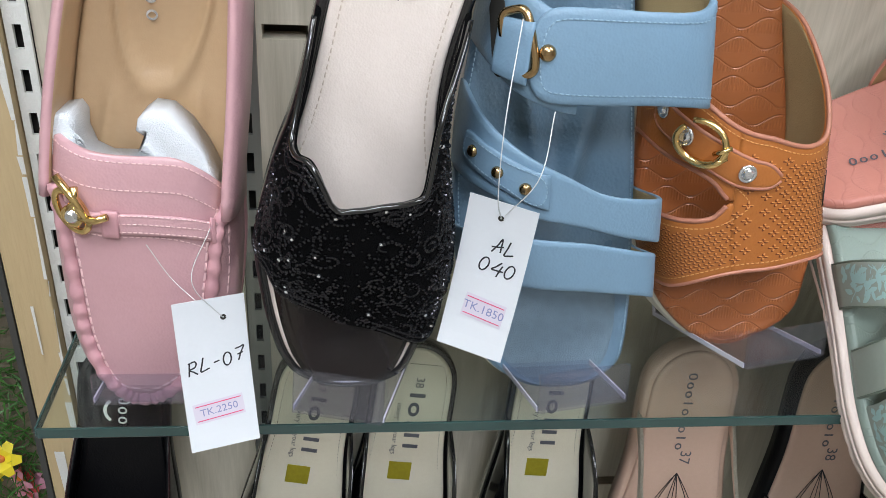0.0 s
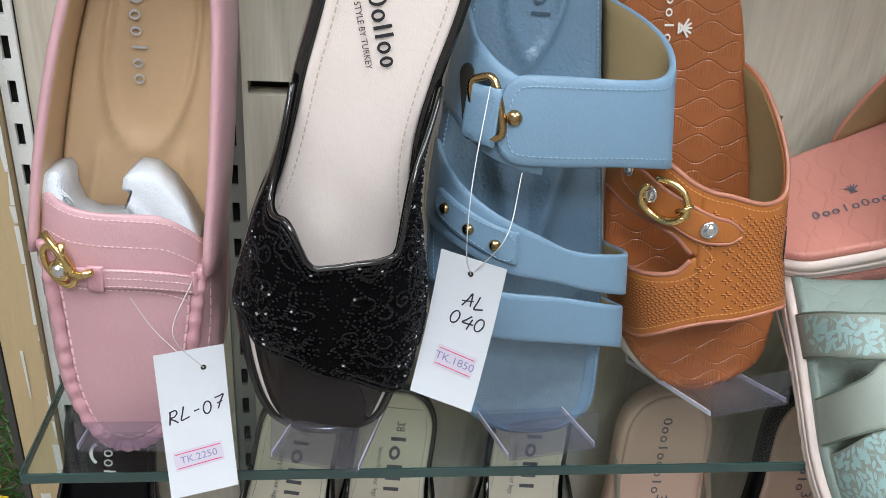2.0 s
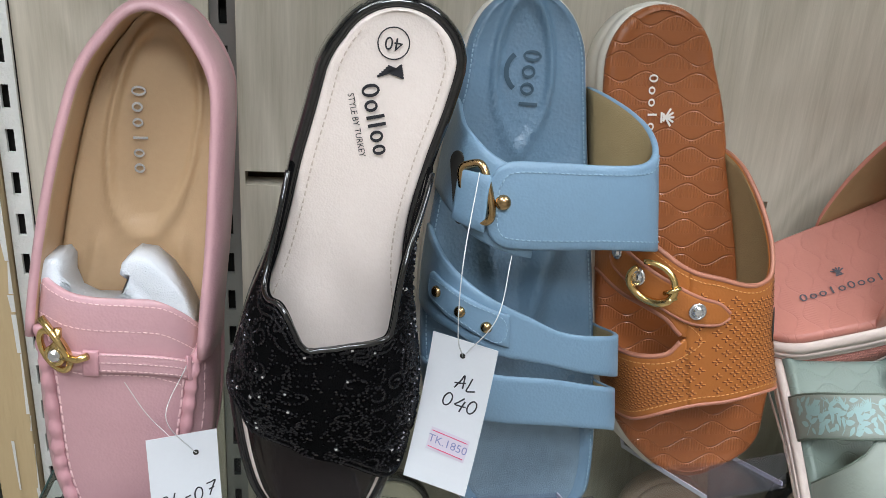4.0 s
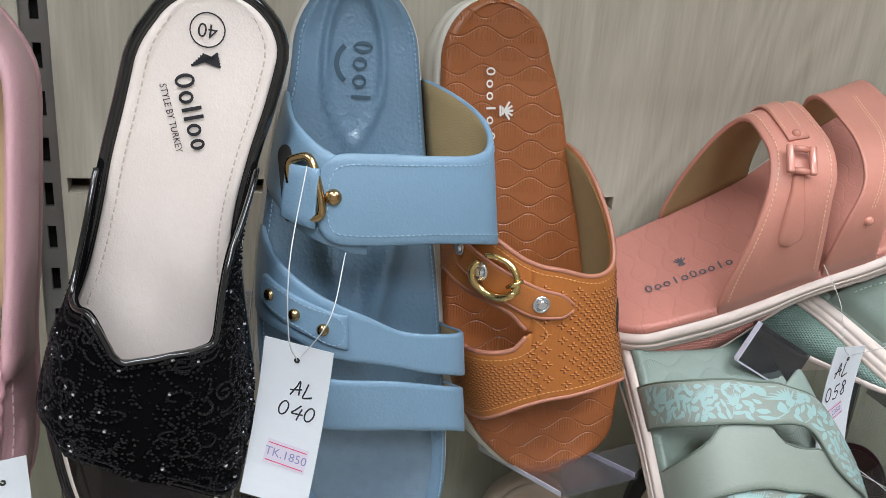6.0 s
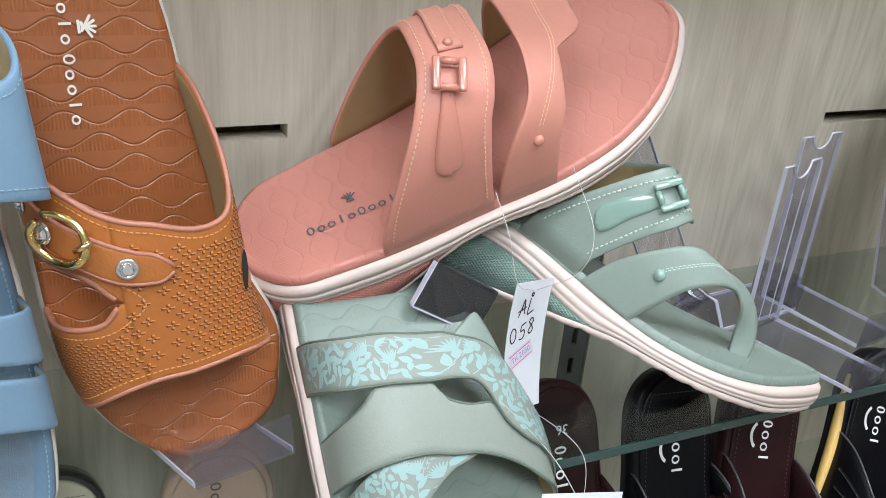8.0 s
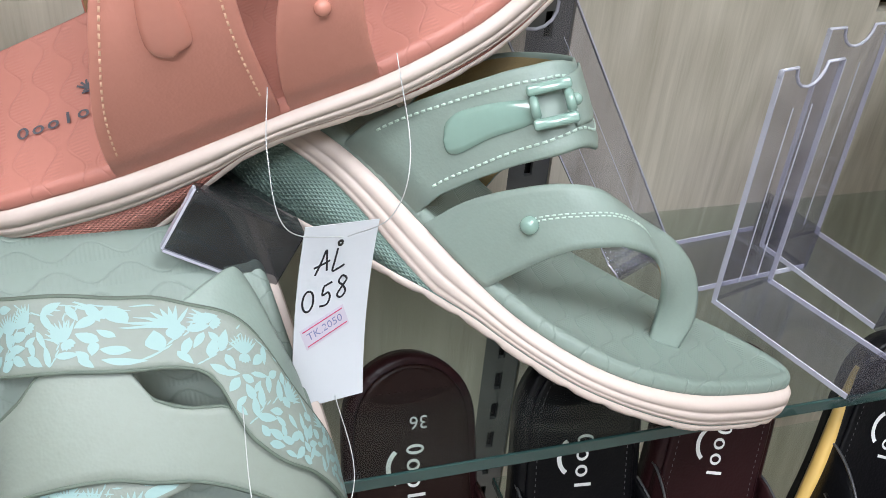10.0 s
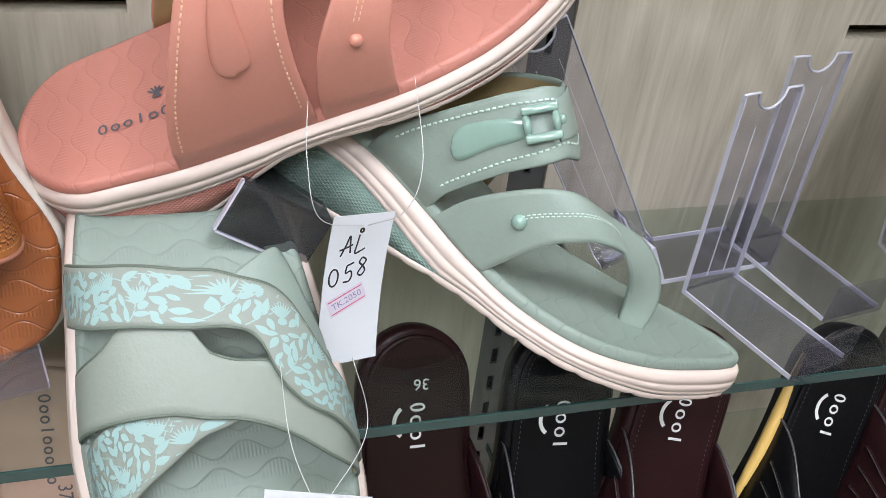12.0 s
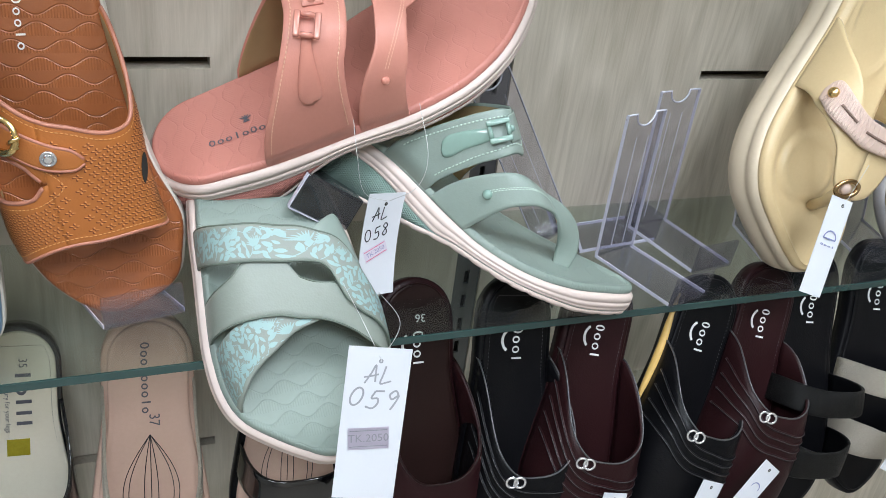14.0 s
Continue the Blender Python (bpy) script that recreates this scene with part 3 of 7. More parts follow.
for lx, ly, watts in LAMPS:
    lamp = thing("ceiling_light", pose(lx, ly, 1.44), "flat square white ceiling light panel", "ceiling light", "ceiling lights")
    part("frame", slab_box("frame", (-0.32, -0.32, 0.02), (0.32, 0.32, 0.06), [WHITERUB], 0.004), lamp)
    part("diffuser", slab_box("diffuser", (-0.3, -0.3, 0.012), (0.3, 0.3, 0.0185), [PANEL]), lamp, "glowing white diffuser")


def upright(x, wide, mat, label, first, n, y=0.0):
    """A steel channel with a column of bracket slots."""
    ob = thing("slotted_upright", pose(x, y, 0), label, "upright", "slotted uprights of the display")
    holes = [slot(-0.0025, 0.0025, first + 0.028 * i, 0.015) for i in range(n)]
    part("channel_face", holed_panel("channel_face", -wide / 2, wide / 2, -1.1, 1.4, holes, 0.003, [mat]), ob)
    # black sheet added behind the slots to paint their inner shade
    part("slot_shade_sheet", slab_box("slot_shade_sheet", (-wide / 2, 0.012, -1.1), (wide / 2, 0.016, 1.4), [SHADOW]), ob)
    return ob


upright(-0.0625, 0.0155, STEEL, "grey steel slotted upright between two back panels", -0.3, 30, 0.003)
upright(0.553, 0.026, plain("dark_grey_steel", (0.15, 0.15, 0.148), 0.45, 0.6, amount=0.4), "grey steel slotted upright between two back panels", -0.3, 30, 0.002)
upright(-0.1935, 0.014, FLAKE, "white slotted upright with flaking paint", -0.3, 30, -0.004)

# raw board edge at the end of the display, with torn white paint
end = thing("side_panel", pose(-0.2145, 0, 0), "raw plywood side panel edge with torn white paint", "side panel")
part("plywood", slab_box("plywood", (-0.014, -0.012, -1.1), (0.013, 0.02, 1.4), [PLY], 0.001), end)
rng = random.Random(4)
verts, faces = [], []
for side in range(2):
    z = -0.5
    while z < 0.6:
        h = rng.uniform(0.012, 0.05)
        w = rng.uniform(0.002, 0.006) * (0.7 + 0.5 * math.sin(z * 23 + side))
        k = len(verts)
        x1 = 0.0135 if side == 0 else 0.0005
        wob = rng.uniform(-0.002, 0.002)
        for (px, pz) in ((x1 - w, z), (x1, z), (x1, z + h), (x1 - w * rng.uniform(0.4, 1.2) + wob, z + h)):
            verts.append((px, -0.0125, pz))
        for (px, pz) in ((x1 - w, z), (x1, z), (x1, z + h), (x1 - w + wob, z + h)):
            verts.append((px, -0.0132, pz))
        faces += [(k + 4, k + 5, k + 6, k + 7), (k, k + 4, k + 7, k + 3), (k, k + 1, k + 5, k + 4)]
        z += h * (rng.uniform(0.95, 1.3) if side == 0 else rng.uniform(2.0, 5.0))
tagged(part("torn_paint", mesh_of("torn_paint", verts, faces, [FLAKE], smooth=False), end, "flakes of white paint"), kind="stuff")
part("edge_band", slab_box("edge_band", (-0.019, -0.013, -1.1), (-0.0145, 0.02, 1.4), [DARKSTEEL]), end, "black edge band")


def glass_shelf(z, x0, x1, y0, y1, label, glass=GLASS):
    ob = thing("glass_shelf", pose(0, 0, z), label, "glass shelf", "glass shelves")
    t = 0.006
    part("pane", slab_box("pane", (x0 + 0.0004, y0 + 0.0004, -t), (x1 - 0.0004, y1 - 0.0004, 0), [glass]), ob)
    part("front_edge", slab_box("front_edge", (x0, y0 - 0.0012, -t - 0.0002), (x1, y0 + 0.0002, 0.0002), [GLASSEDGE], 0.0004), ob, "polished green glass edge")
    part("end_edge", slab_box("end_edge", (x0 - 0.0012, y0, -t - 0.0002), (x0 + 0.0002, y1, 0.0002), [GLASSEDGE], 0.0004), ob, "polished green glass edge")
    return ob


glass_shelf(0.0, -0.157, 1.5, -0.182, -0.006, "clear glass shelf with a polished green edge")
glass_shelf(-0.2195, 0.557, 1.5, -0.186, -0.006, "clear lower glass shelf with a polished green edge")
glass_shelf(-0.312, -0.157, 0.549, -0.186, -0.006, "clear lower glass shelf with a polished green edge")

# out of view above the bracket; its tint shades the upper wall and shoes
glass_shelf(0.338, -0.157, 1.5, -0.182, -0.006, "unseen upper glass shelf, tinted grey to dim the lamp light", DIMMING)
for z in (0.285, -0.012):
    br = thing("shelf_bracket", pose(0.5735, 0, z), "grey steel shelf bracket hooked into the upright", "bracket", "shelf brackets")
    if z > 0:
        part("arm", bm_mesh(plate_bm([(0.002, 0.002), (-0.03, -0.004), (-0.17, 0.03), (-0.17, 0.0465), (0.002, 0.0465)], 0.003), "arm", [STEEL]), br).matrix_local = Matrix(((0, 0, 1, 0), (1, 0, 0, 0), (0, 1, 0, 0), (0, 0, 0, 1)))
        part("hook", slab_box("hook", (-0.012, -0.008, 0.014), (0.0, 0.004, 0.04), [DARKSTEEL], 0.001), br)
        screw = part("screw", dome_mesh("screw", 0.0045, 0.003, [STEEL]), br)
        screw.matrix_local = pose(-0.006, -0.009, 0.03, 90)
    else:
        part("arm", slab_box("arm", (-0.002, -0.13, -0.016), (0.0, -0.002, 0.0055), [STEEL], 0.0005), br)


# ---- acrylic stands ----
def acrylic_stand(m, label, back=0.118, wide=0.046, tray=0.07, lip=0.02, lean=14, lid=0.0):
    """Bent clear strip: a leaning back plate with a notch, a tray and an upturned lip."""
    ob = thing("shoe_stand", m, label, "shoe stand", "clear acrylic shoe stands")
    t = 0.0026
    w = wide / 2
    notch = [(0.011 * math.cos(math.pi * k / 8), back - 0.011 * math.sin(math.pi * k / 8)) for k in range(9)]
    outline = [(-w, 0), (w, 0), (w, back)] + notch + [(-w, back)]
    plate = part("back_plate", bm_mesh(plate_bm(outline, t), "back_plate", [ACRYL]), ob)
    plate.matrix_local = pose(0, 0, 0.0026, 90 - lean, 0, 0)
    # pale strips along the plate's sides paint the light caught in its edges
    rim_l = part("plate_edge", bm_mesh(box_bm((0.0008, 0.0028, back), (-w, 0, back / 2)), "plate_edge", [ACRYLGLINT]), ob)
    rim_r = part("plate_edge", bm_mesh(box_bm((0.0008, 0.0028, back), (w, 0, back / 2)), "plate_edge", [ACRYLGLINT]), ob)
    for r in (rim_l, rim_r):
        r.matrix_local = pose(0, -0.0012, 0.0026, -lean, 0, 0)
    part("tray", slab_box("tray", (-w, -tray, 0), (w, 0, t), [ACRYL]), ob)
    for x in (-w, w):
        part("tray_edge", slab_box("tray_edge", (x - 0.0004, -tray, 0), (x + 0.0004, 0, t + 0.0002), [ACRYLGLINT]), ob)
    fl = part("lip", slab_box("lip", (-w, -t, 0), (w, 0, lip), [ACRYL]), ob)
    fl.matrix_local = pose(0, -tray, 0, 4, 0, 0)
    le = part("lip_edge", slab_box("lip_edge", (-w - 0.0002, -t - 0.0002, lip - 0.0012), (w + 0.0002, 0.0002, lip + 0.0004), [ACRYLGLINT]), ob)
    le.matrix_local = fl.matrix_local
    # dark violet strip paints the dark refraction at the lip's fold
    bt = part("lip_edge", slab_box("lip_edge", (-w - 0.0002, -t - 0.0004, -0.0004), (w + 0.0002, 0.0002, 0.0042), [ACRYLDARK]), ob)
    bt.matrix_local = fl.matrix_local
    for x in (-w, w):
        sd = part("lip_side", slab_box("lip_side", (x - 0.0009, -t - 0.0003, 0.0043), (x + 0.0009, 0.0003, lip - 0.0013), [ACRYLGLINT]), ob)
        sd.matrix_local = fl.matrix_local
    top = [(w, 0.0, back * 0.97), (w, 0.0, back)] + [(x, 0.0, y) for x, y in notch] + [(-w, 0.0, back), (-w, 0.0, back * 0.97)]
    te = part("notch_edge", tube_mesh("notch_edge", top, 0.0009, [ACRYLGLINT], 6), ob, "notched top edge, its bright glint painted")
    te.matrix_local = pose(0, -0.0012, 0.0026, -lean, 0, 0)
    for x in (-0.008, 0.006):
        ln = part("moulded_line", slab_box("moulded_line", (x - 0.00015, -0.0032, 0.008), (x + 0.00015, -0.0027, back - 0.02), [ACRYLGLINT]), ob)
        ln.matrix_local = pose(0, 0, 0.0026, -lean, 0, 0)
    emb = random.Random(2)
    verts, faces = [], []
    for col in range(3):
        for row in range(11):
            if emb.random() < 0.15:
                continue
            x, z, k = -0.013 + col * 0.012, 0.016 + row * 0.0078, len(verts)
            a, b = emb.uniform(0.0016, 0.003), emb.uniform(0.0012, 0.0024)
            verts += [(x - a, z - b, 0), (x + a, z - b, 0), (x + a, z + b, 0), (x - a, z + b, 0)]
            faces.append((k, k + 1, k + 2, k + 3))
    em = part("embossing", mesh_of("embossing", verts, faces, [ACRYL], smooth=False), ob)
    em.matrix_local = plate.matrix_local @ pose(0, 0, t + 0.0004)
    return ob


def turned(x, y, z, yaw, tilt=0.0, roll=0.0):
    return pose(x, y, z, 0, 0, yaw) @ pose(0, 0, 0, tilt, roll, 0)


acrylic_stand(turned(-0.1, -0.092, 0.0005, 0, -13), "clear acrylic shoe stand under the pink loafer", tray=0.1, lip=0.016)
acrylic_stand(turned(0.021, -0.108, 0.0005, -14, -13), "clear acrylic shoe stand under the black slide", tray=0.1, lip=0.024)
acrylic_stand(turned(0.109, -0.108, 0.0005, 10, -13), "clear acrylic shoe stand under the blue sandal", tray=0.09, lip=0.022, wide=0.05)
acrylic_stand(turned(0.226, -0.078, 0.0005, 13, -16), "clear acrylic shoe stand under the brown sandal", tray=0.094, lip=0.021, wide=0.052)
acrylic_stand(turned(0.642, -0.099, 0.0032, 15), "empty clear acrylic shoe stand on the glass", back=0.128, wide=0.0445, tray=0.085, lip=0.026, lean=0)
acrylic_stand(turned(0.703, -0.056, 0.0035, 9), "empty clear acrylic stand behind another one", back=0.13, wide=0.045, tray=0.085, lip=0.026, lean=0)
acrylic_stand(turned(0.597, -0.06, 0.0105, 0, 0, -30), "clear acrylic stand behind the sage thong sandal", back=0.16, wide=0.036, tray=0.012, lip=0.008, lean=0)
acrylic_stand(turned(0.61, -0.07, 0.0005, 97), "low clear acrylic stand turned sideways behind the sage sandal", back=0.03, wide=0.044, tray=0.084, lip=0.026, lean=28)
acrylic_stand(turned(0.82, -0.073, 0.0005, -14), "clear acrylic stand under the beige sandal", back=0.1, wide=0.05, tray=0.085, lip=0.024)
acrylic_stand(turned(0.35, -0.12, 0.0005, 0), "clear acrylic stand under the floral slide", back=0.04, wide=0.05, tray=0.05, lip=0.01, lean=40)
# clear stand, tinted dark in place of what it reflects
prop = thing("shoe_stand", turned(0.374, -0.125, 0.083, 0, -6, 31), "clear acrylic stand wedged under the peach sandal, its dark reflection put into the tint", "shoe stand", "clear acrylic shoe stands")
part("lip", slab_box("lip", (-0.0235, -0.003, -0.014), (0.0235, 0.0, 0.013), [DARKREFL], 0.0008), prop)
part("tray", slab_box("tray", (-0.0235, 0.0, 0.0102), (0.0235, 0.05, 0.013), [DARKREFL], 0.0006), prop)
part("lip_edge", slab_box("lip_edge", (-0.0237, -0.0033, -0.0152), (0.0237, 0.0003, -0.0142), [ACRYLGLINT]), prop)
part("side_edge", slab_box("side_edge", (-0.0248, -0.0033, -0.0142), (-0.0238, 0.0003, 0.013), [ACRYLGLINT]), prop)


# ---- shoe parts used by several shoes ----
def patch(name, parent, last, v0, v1, inset, off, mats, n=24, cols=10, dome=0.0, label="", grow_v=1.0):
    """A thin raised layer on the insole between v0 and v1."""
    verts, faces, uvs = [], [], []
    for i in range(n + 1):
        s = 0.5 - 0.5 * math.cos(math.pi * i / n)
        v = v0 + s * (v1 - v0)
        c, h = last.half(v)
        h = max(0.3, h - inset)
        for j in range(cols + 1):
            q = 2 * j / cols - 1
            x = c + h * q
            verts.append(mm((x, v, last.z(v) + off + dome * (1 - q * q))))
            uvs.append((x / 1000, v / 1000))
    m = cols + 1
    for i in range(n):
        for j in range(cols):
            faces.append((i * m + j, i * m + j + 1, (i + 1) * m + j + 1, (i + 1) * m + j))
    k = len(verts)
    edge = [j for j in range(m)] + [i * m + cols for i in range(1, n + 1)] + [n * m + j for j in range(cols - 1, -1, -1)] + [i * m for i in range(n - 1, 0, -1)]
    for e in edge:
        x, y, z = verts[e]
        verts.append((x, y, z - 0.0015))
        uvs.append(uvs[e])
    q = len(edge)
    for i in range(q):
        faces.append((edge[i], k + i, k + (i + 1) % q, edge[(i + 1) % q]))
    return part(name, mesh_of(name, verts, faces, mats, None, uvs), parent, label)


def bars(name, widths, high, gap, mat):
    """Plain rings and bars in place of a word, reading along x, centred; a single width is one bar."""
    total = sum(widths) + gap * (len(widths) - 1)
    x = -total / 2
    verts, faces = [], []
    wide = max(widths)
    for i, w in enumerate(widths):
        k = len(verts)
        if len(widths) == 1:
            verts += [(x, -high / 2, 0), (x + w, -high / 2, 0), (x + w, high / 2, 0), (x, high / 2, 0)]
            faces.append((k, k + 1, k + 2, k + 3))
        elif w < wide * 0.75 or i % 4 == 3:
            c, q = x + w / 2, wide * 0.13
            verts += [(c - q, -high / 2, 0), (c + q, -high / 2, 0), (c + q, high * 0.5, 0), (c - q, high * 0.5, 0)]
            faces.append((k, k + 1, k + 2, k + 3))
        else:
            tall = high * (0.5 if i == 0 else 0.37)
            cy, t = -high / 2 + tall, wide * 0.24
            for n in range(14):
                c, d = math.cos(n * math.pi / 7), math.sin(n * math.pi / 7)
                verts += [(x + w / 2 + w * 0.5 * c, cy + tall * d, 0), (x + w / 2 + (w * 0.5 - t) * c, cy + (tall - t * 0.75) * d, 0)]
            faces += [(k + 2 * n, k + (2 * n + 2) % 28, k + (2 * n + 3) % 28, k + 2 * n + 1) for n in range(14)]
        x += w + gap
    return mesh_of(name, verts, faces, [mat], smooth=False)


def crown_mark(mat, s):
    """A small five-pointed crown shape."""
    runs = []
    for k in range(5):
        t = math.radians(90 + (k - 2) * 24)
        runs.append([(0.25 * s * (k - 2) * 0.6, -0.3 * s), (s * 0.9 * math.cos(t), s * 0.9 * math.sin(t) - 0.3 * s)])
    runs.append([(-0.4 * s, -0.42 * s), (0.4 * s, -0.42 * s)])
    return strokes("crown_mark", runs, 0.16 * s, [mat])


def rim_stitch(parent, last, inset, v0, v1, mat, sides=("l", "r"), step=3.2, long=2.2, off=0.5):
    runs = []
    for side in sides:
        pts = []
        for i in range(81):
            v = v0 + (v1 - v0) * i / 80
            c, h = last.half(v)
            x = c + (h - inset) * (-1 if side == "l" else 1)
            pts.append(Vector(mm((x, v, last.z(v) + off))))
        runs.append((pts, [Vector((0, 0, 1))] * len(pts)))
    return stitches("insole_stitching", parent, runs, mat, step, long, 0.6)


def ring_path(rx, ry, n=32, square=2.0):
    out = []
    for i in range(n):
        t = 2 * math.pi * i / n
        c, s = math.cos(t), math.sin(t)
        out.append((rx * math.copysign(abs(c) ** (2 / square), c), ry * math.copysign(abs(s) ** (2 / square), s), 0.0))
    return out


# ---- pink loafer ----
PINKL = leather("pink_leather", (0.57, 0.335, 0.365), 0.4, 0.3, 700, coat=0.25)
PINKDK = leather("pink_rolled_leather", (0.56, 0.30, 0.335), 0.4, 0.3, 500, coat=0.2)
PINKTH = plain("pale_pink_thread", (0.8, 0.55, 0.57), 0.6)
TAN = leather("tan_footbed", (0.50, 0.34, 0.20), 0.42, 0.12, 1200, coat=0.1)


def wall_sweep(name, parent, last, vl, vr, prof, mats, split, label=""):
    """Upright quarters round the heel: prof is a closed section of (growth, height), split its first lining face."""
    path = []
    n = 30
    c_top = last.v1
    for i in range(n + 1):
        v = vl + (c_top - vl) * math.sin(math.pi / 2 * i / n)
        path.append((v, -1))
    for i in range(n - 1, -1, -1):
        v = vr + (c_top - vr) * math.sin(math.pi / 2 * i / n)
        path.append((v, 1))
    pts = []
    for v, side in path:
        c, h = last.half(v)
        pts.append(Vector((c + side * h, v)))
    verts, faces, idx = [], [], []
    k = len(prof)
    for i, p in enumerate(pts):
        t = pts[min(i + 1, len(pts) - 1)] - pts[max(i - 1, 0)]
        t.normalize()
        nrm = Vector((-t.y, t.x))
        f = i / (len(pts) - 1)
        for g, w in prof:
            q = p + nrm * g
            verts.append(mm((q.x, q.y, last.z(p.y) + w * (1.0 if w < 5 else 0.92 + 0.16 * abs(2 * f - 1)))))
    for i in range(len(pts) - 1):
        for j in range(k):
            m = (j + 1) % k
            faces.append((i * k + j, i * k + m, (i + 1) * k + m, (i + 1) * k + j))
            idx.append(1 if j >= split else 0)
    faces.append(tuple(range(k))[::-1])
    faces.append(tuple((len(pts) - 1) * k + j for j in range(k)))
    idx += [0, 0]
    return part(name, mesh_of(name, verts, faces, mats, idx), parent, label)


def pink_loafer():
    L = PINK
    shoe = thing("loafer", AT_PINK, "pink leather moccasin loafer with a gold buckle, toe down", "shoe", "shoes on the upper shelf")
    slab("outsole", shoe, L, [(-9, -1), (-11, 1.5), (-18, 1.5), (-20, 0)], [PINKDK], label="pink rubber outsole")

    def bed(x, y, q):
        c, h = L.half(y)
        oval = ((x - c - 1) / 21) ** 2 + ((y - 205) / 52) ** 2
        ridge = 2.6 * math.exp(-((oval - 1.0) / 0.16) ** 2) if oval < 2.2 else 0
        low = -1.6 if oval < 0.9 else 0
        arch = 2.4 * math.exp(-((abs(x - c) - 20 - (150 - y) * 0.1) / 3.5) ** 2) if 90 < y < 150 else 0
        return 3.2 * q ** 4 + ridge + low + arch
    slab("footbed", shoe, L, [(1, -4), (-2, -3.5), (-9, -3.5)], [TAN], top=bed, n=80, cols=44, label="moulded tan leather footbed")
    wall_sweep("quarter", shoe, L, 112, 100, [(1.0, -10), (3.0, 2), (2.6, 18), (1.4, 30), (-0.4, 35), (-2.6, 36.5), (-4.6, 35), (-4.8, 30), (-4.2, 10), (-4.0, -2)], [PINKL, TAN], 6, "pink quarter lined with tan leather")
    tongue = [(0, 112), (0.1, 128), (0.2, 139), (0.3, 139), (0.4, 136), (0.5, 134), (0.58, 133), (0.69, 126), (0.82, 115), (0.93, 108), (1, 104)]
    shell("vamp", shoe, L, [(0, -12.4), (1, -12.4)], tongue, [PINKL, TAN], na=48, nv=34, thick=3.0, off=1.0, label="smooth pink vamp with a raised apron seam")
    seam = [(0.27, 118), (0.31, 95), (0.32, 60), (0.33, 34), (0.375, 7), (0.45, -4), (0.55, -5), (0.635, 5), (0.68, 36), (0.71, 70), (0.75, 95), (0.84, 110)]
    pts, nor = trail(L, seam, 150, 2.2)
    part("apron_piping", tube_mesh("apron_piping", pts, 0.0033, [PINKDK], 8, taper=lambda s: 1.0 + 0.16 * math.sin(s * 190)), shoe, "gathered pink apron piping")
    ins = [(a + (0.035 if a < 0.5 else -0.035), v + (6 if 0.4 < a < 0.65 else 0)) for a, v in seam]
    edge = [(a, spl(tongue, a) - 3) for a in (0.06, 0.2, 0.3, 0.4, 0.5, 0.6, 0.69, 0.82, 0.9)]
    low = [(a, spl(tongue, a) - 16) for a in (0.2, 0.3, 0.4, 0.5, 0.6, 0.69, 0.8)]
    low2 = [(a, spl(tongue, a) - 40) for a in (0.36, 0.45, 0.55, 0.65, 0.74)]
    side = [(0.86, 108), (0.83, 90), (0.82, 66), (0.8, 44)]
    stitches("apron_stitching", shoe, [trail(L, ins, 150, 1.2), trail(L, side, 60, 1.2)], PINKTH, 5.6, 4.4, 0.9, "pale pink thread")
    stitches("edge_stitching", shoe, [trail(L, edge, 90, 1.2), trail(L, low, 80, 1.2), trail(L, low2, 60, 1.2)], PINKTH, 2.8, 2.0, 0.5, "pale pink thread")
    for up in (0, 4.2, 8.4):
        stitches("strap_stitching", shoe, [trail(L, [(0.47, 98.5 + up), (0.55, 97 + up), (0.64, 94.5 + up), (0.74, 90 + up)], 50, 3.7)], PINKTH, 2.4, 1.8, 0.5, "pale pink thread")
    shell("saddle_strap", shoe, L, [(0.4, 98), (0.5, 96), (0.6, 94), (0.75, 88)], [(0.4, 108), (0.5, 107), (0.6, 105), (0.75, 99)], [PINKL, PINKL], 0.41, 0.75, 24, 4, 2.0, 3.4, label="narrow pink strap")
    shell("keeper", shoe, L, [(0.44, 96), (0.5, 95)], [(0.44, 110), (0.5, 109)], [PINKDK, PINKDK], 0.462, 0.49, 6, 6, 2.4, 5.2, label="pink loop of the buckle")
    shell("keeper", shoe, L, [(0.69, 90), (0.74, 88)], [(0.69, 104), (0.74, 102)], [PINKDK, PINKDK], 0.705, 0.725, 4, 6, 1.4, 4.4)
    base = seat(L, 0.375, 108, 4.0, -62)
    ring = part("buckle", tube_mesh("buckle", ring_path(0.0105, 0.0062), 0.0017, [GOLD], 10, True), shoe, "gold oval buckle")
    ring.matrix_local = base
    bar = part("buckle_bar", tube_mesh("buckle_bar", [(-0.017, 0.004, 0.001), (-0.004, 0.0068, 0.0022), (0.009, 0.0058, 0.001)], 0.0019, [GOLD], 8), shoe, "gold bar of the buckle")
    bar.matrix_local = base
    for y, z in ((-0.0085, 0.001), (0.0085, 0.001)):
        nub = part("buckle_end", tube_mesh("buckle_end", [(0.001 + y * 0.3, 0.0, z), (0.005 + y * 0.7, 0.007, 0.002), (0.004 + y * 1.1, 0.012, z)], 0.0018, [GOLD], 8), shoe)
        nub.matrix_local = base @ pose(0, 0, 0, 0, 0, 20)
    gem(shoe, base @ pose(0.002, 0, 0.0012), 0.0042, GOLD)
    # packing foam rolled behind the tongue
    foam = new("packing_foam")
    foam.matrix_world = AT_PINK
    tagged(foam, "white packing foam sheet curled inside the pink loafer", "packing foam")
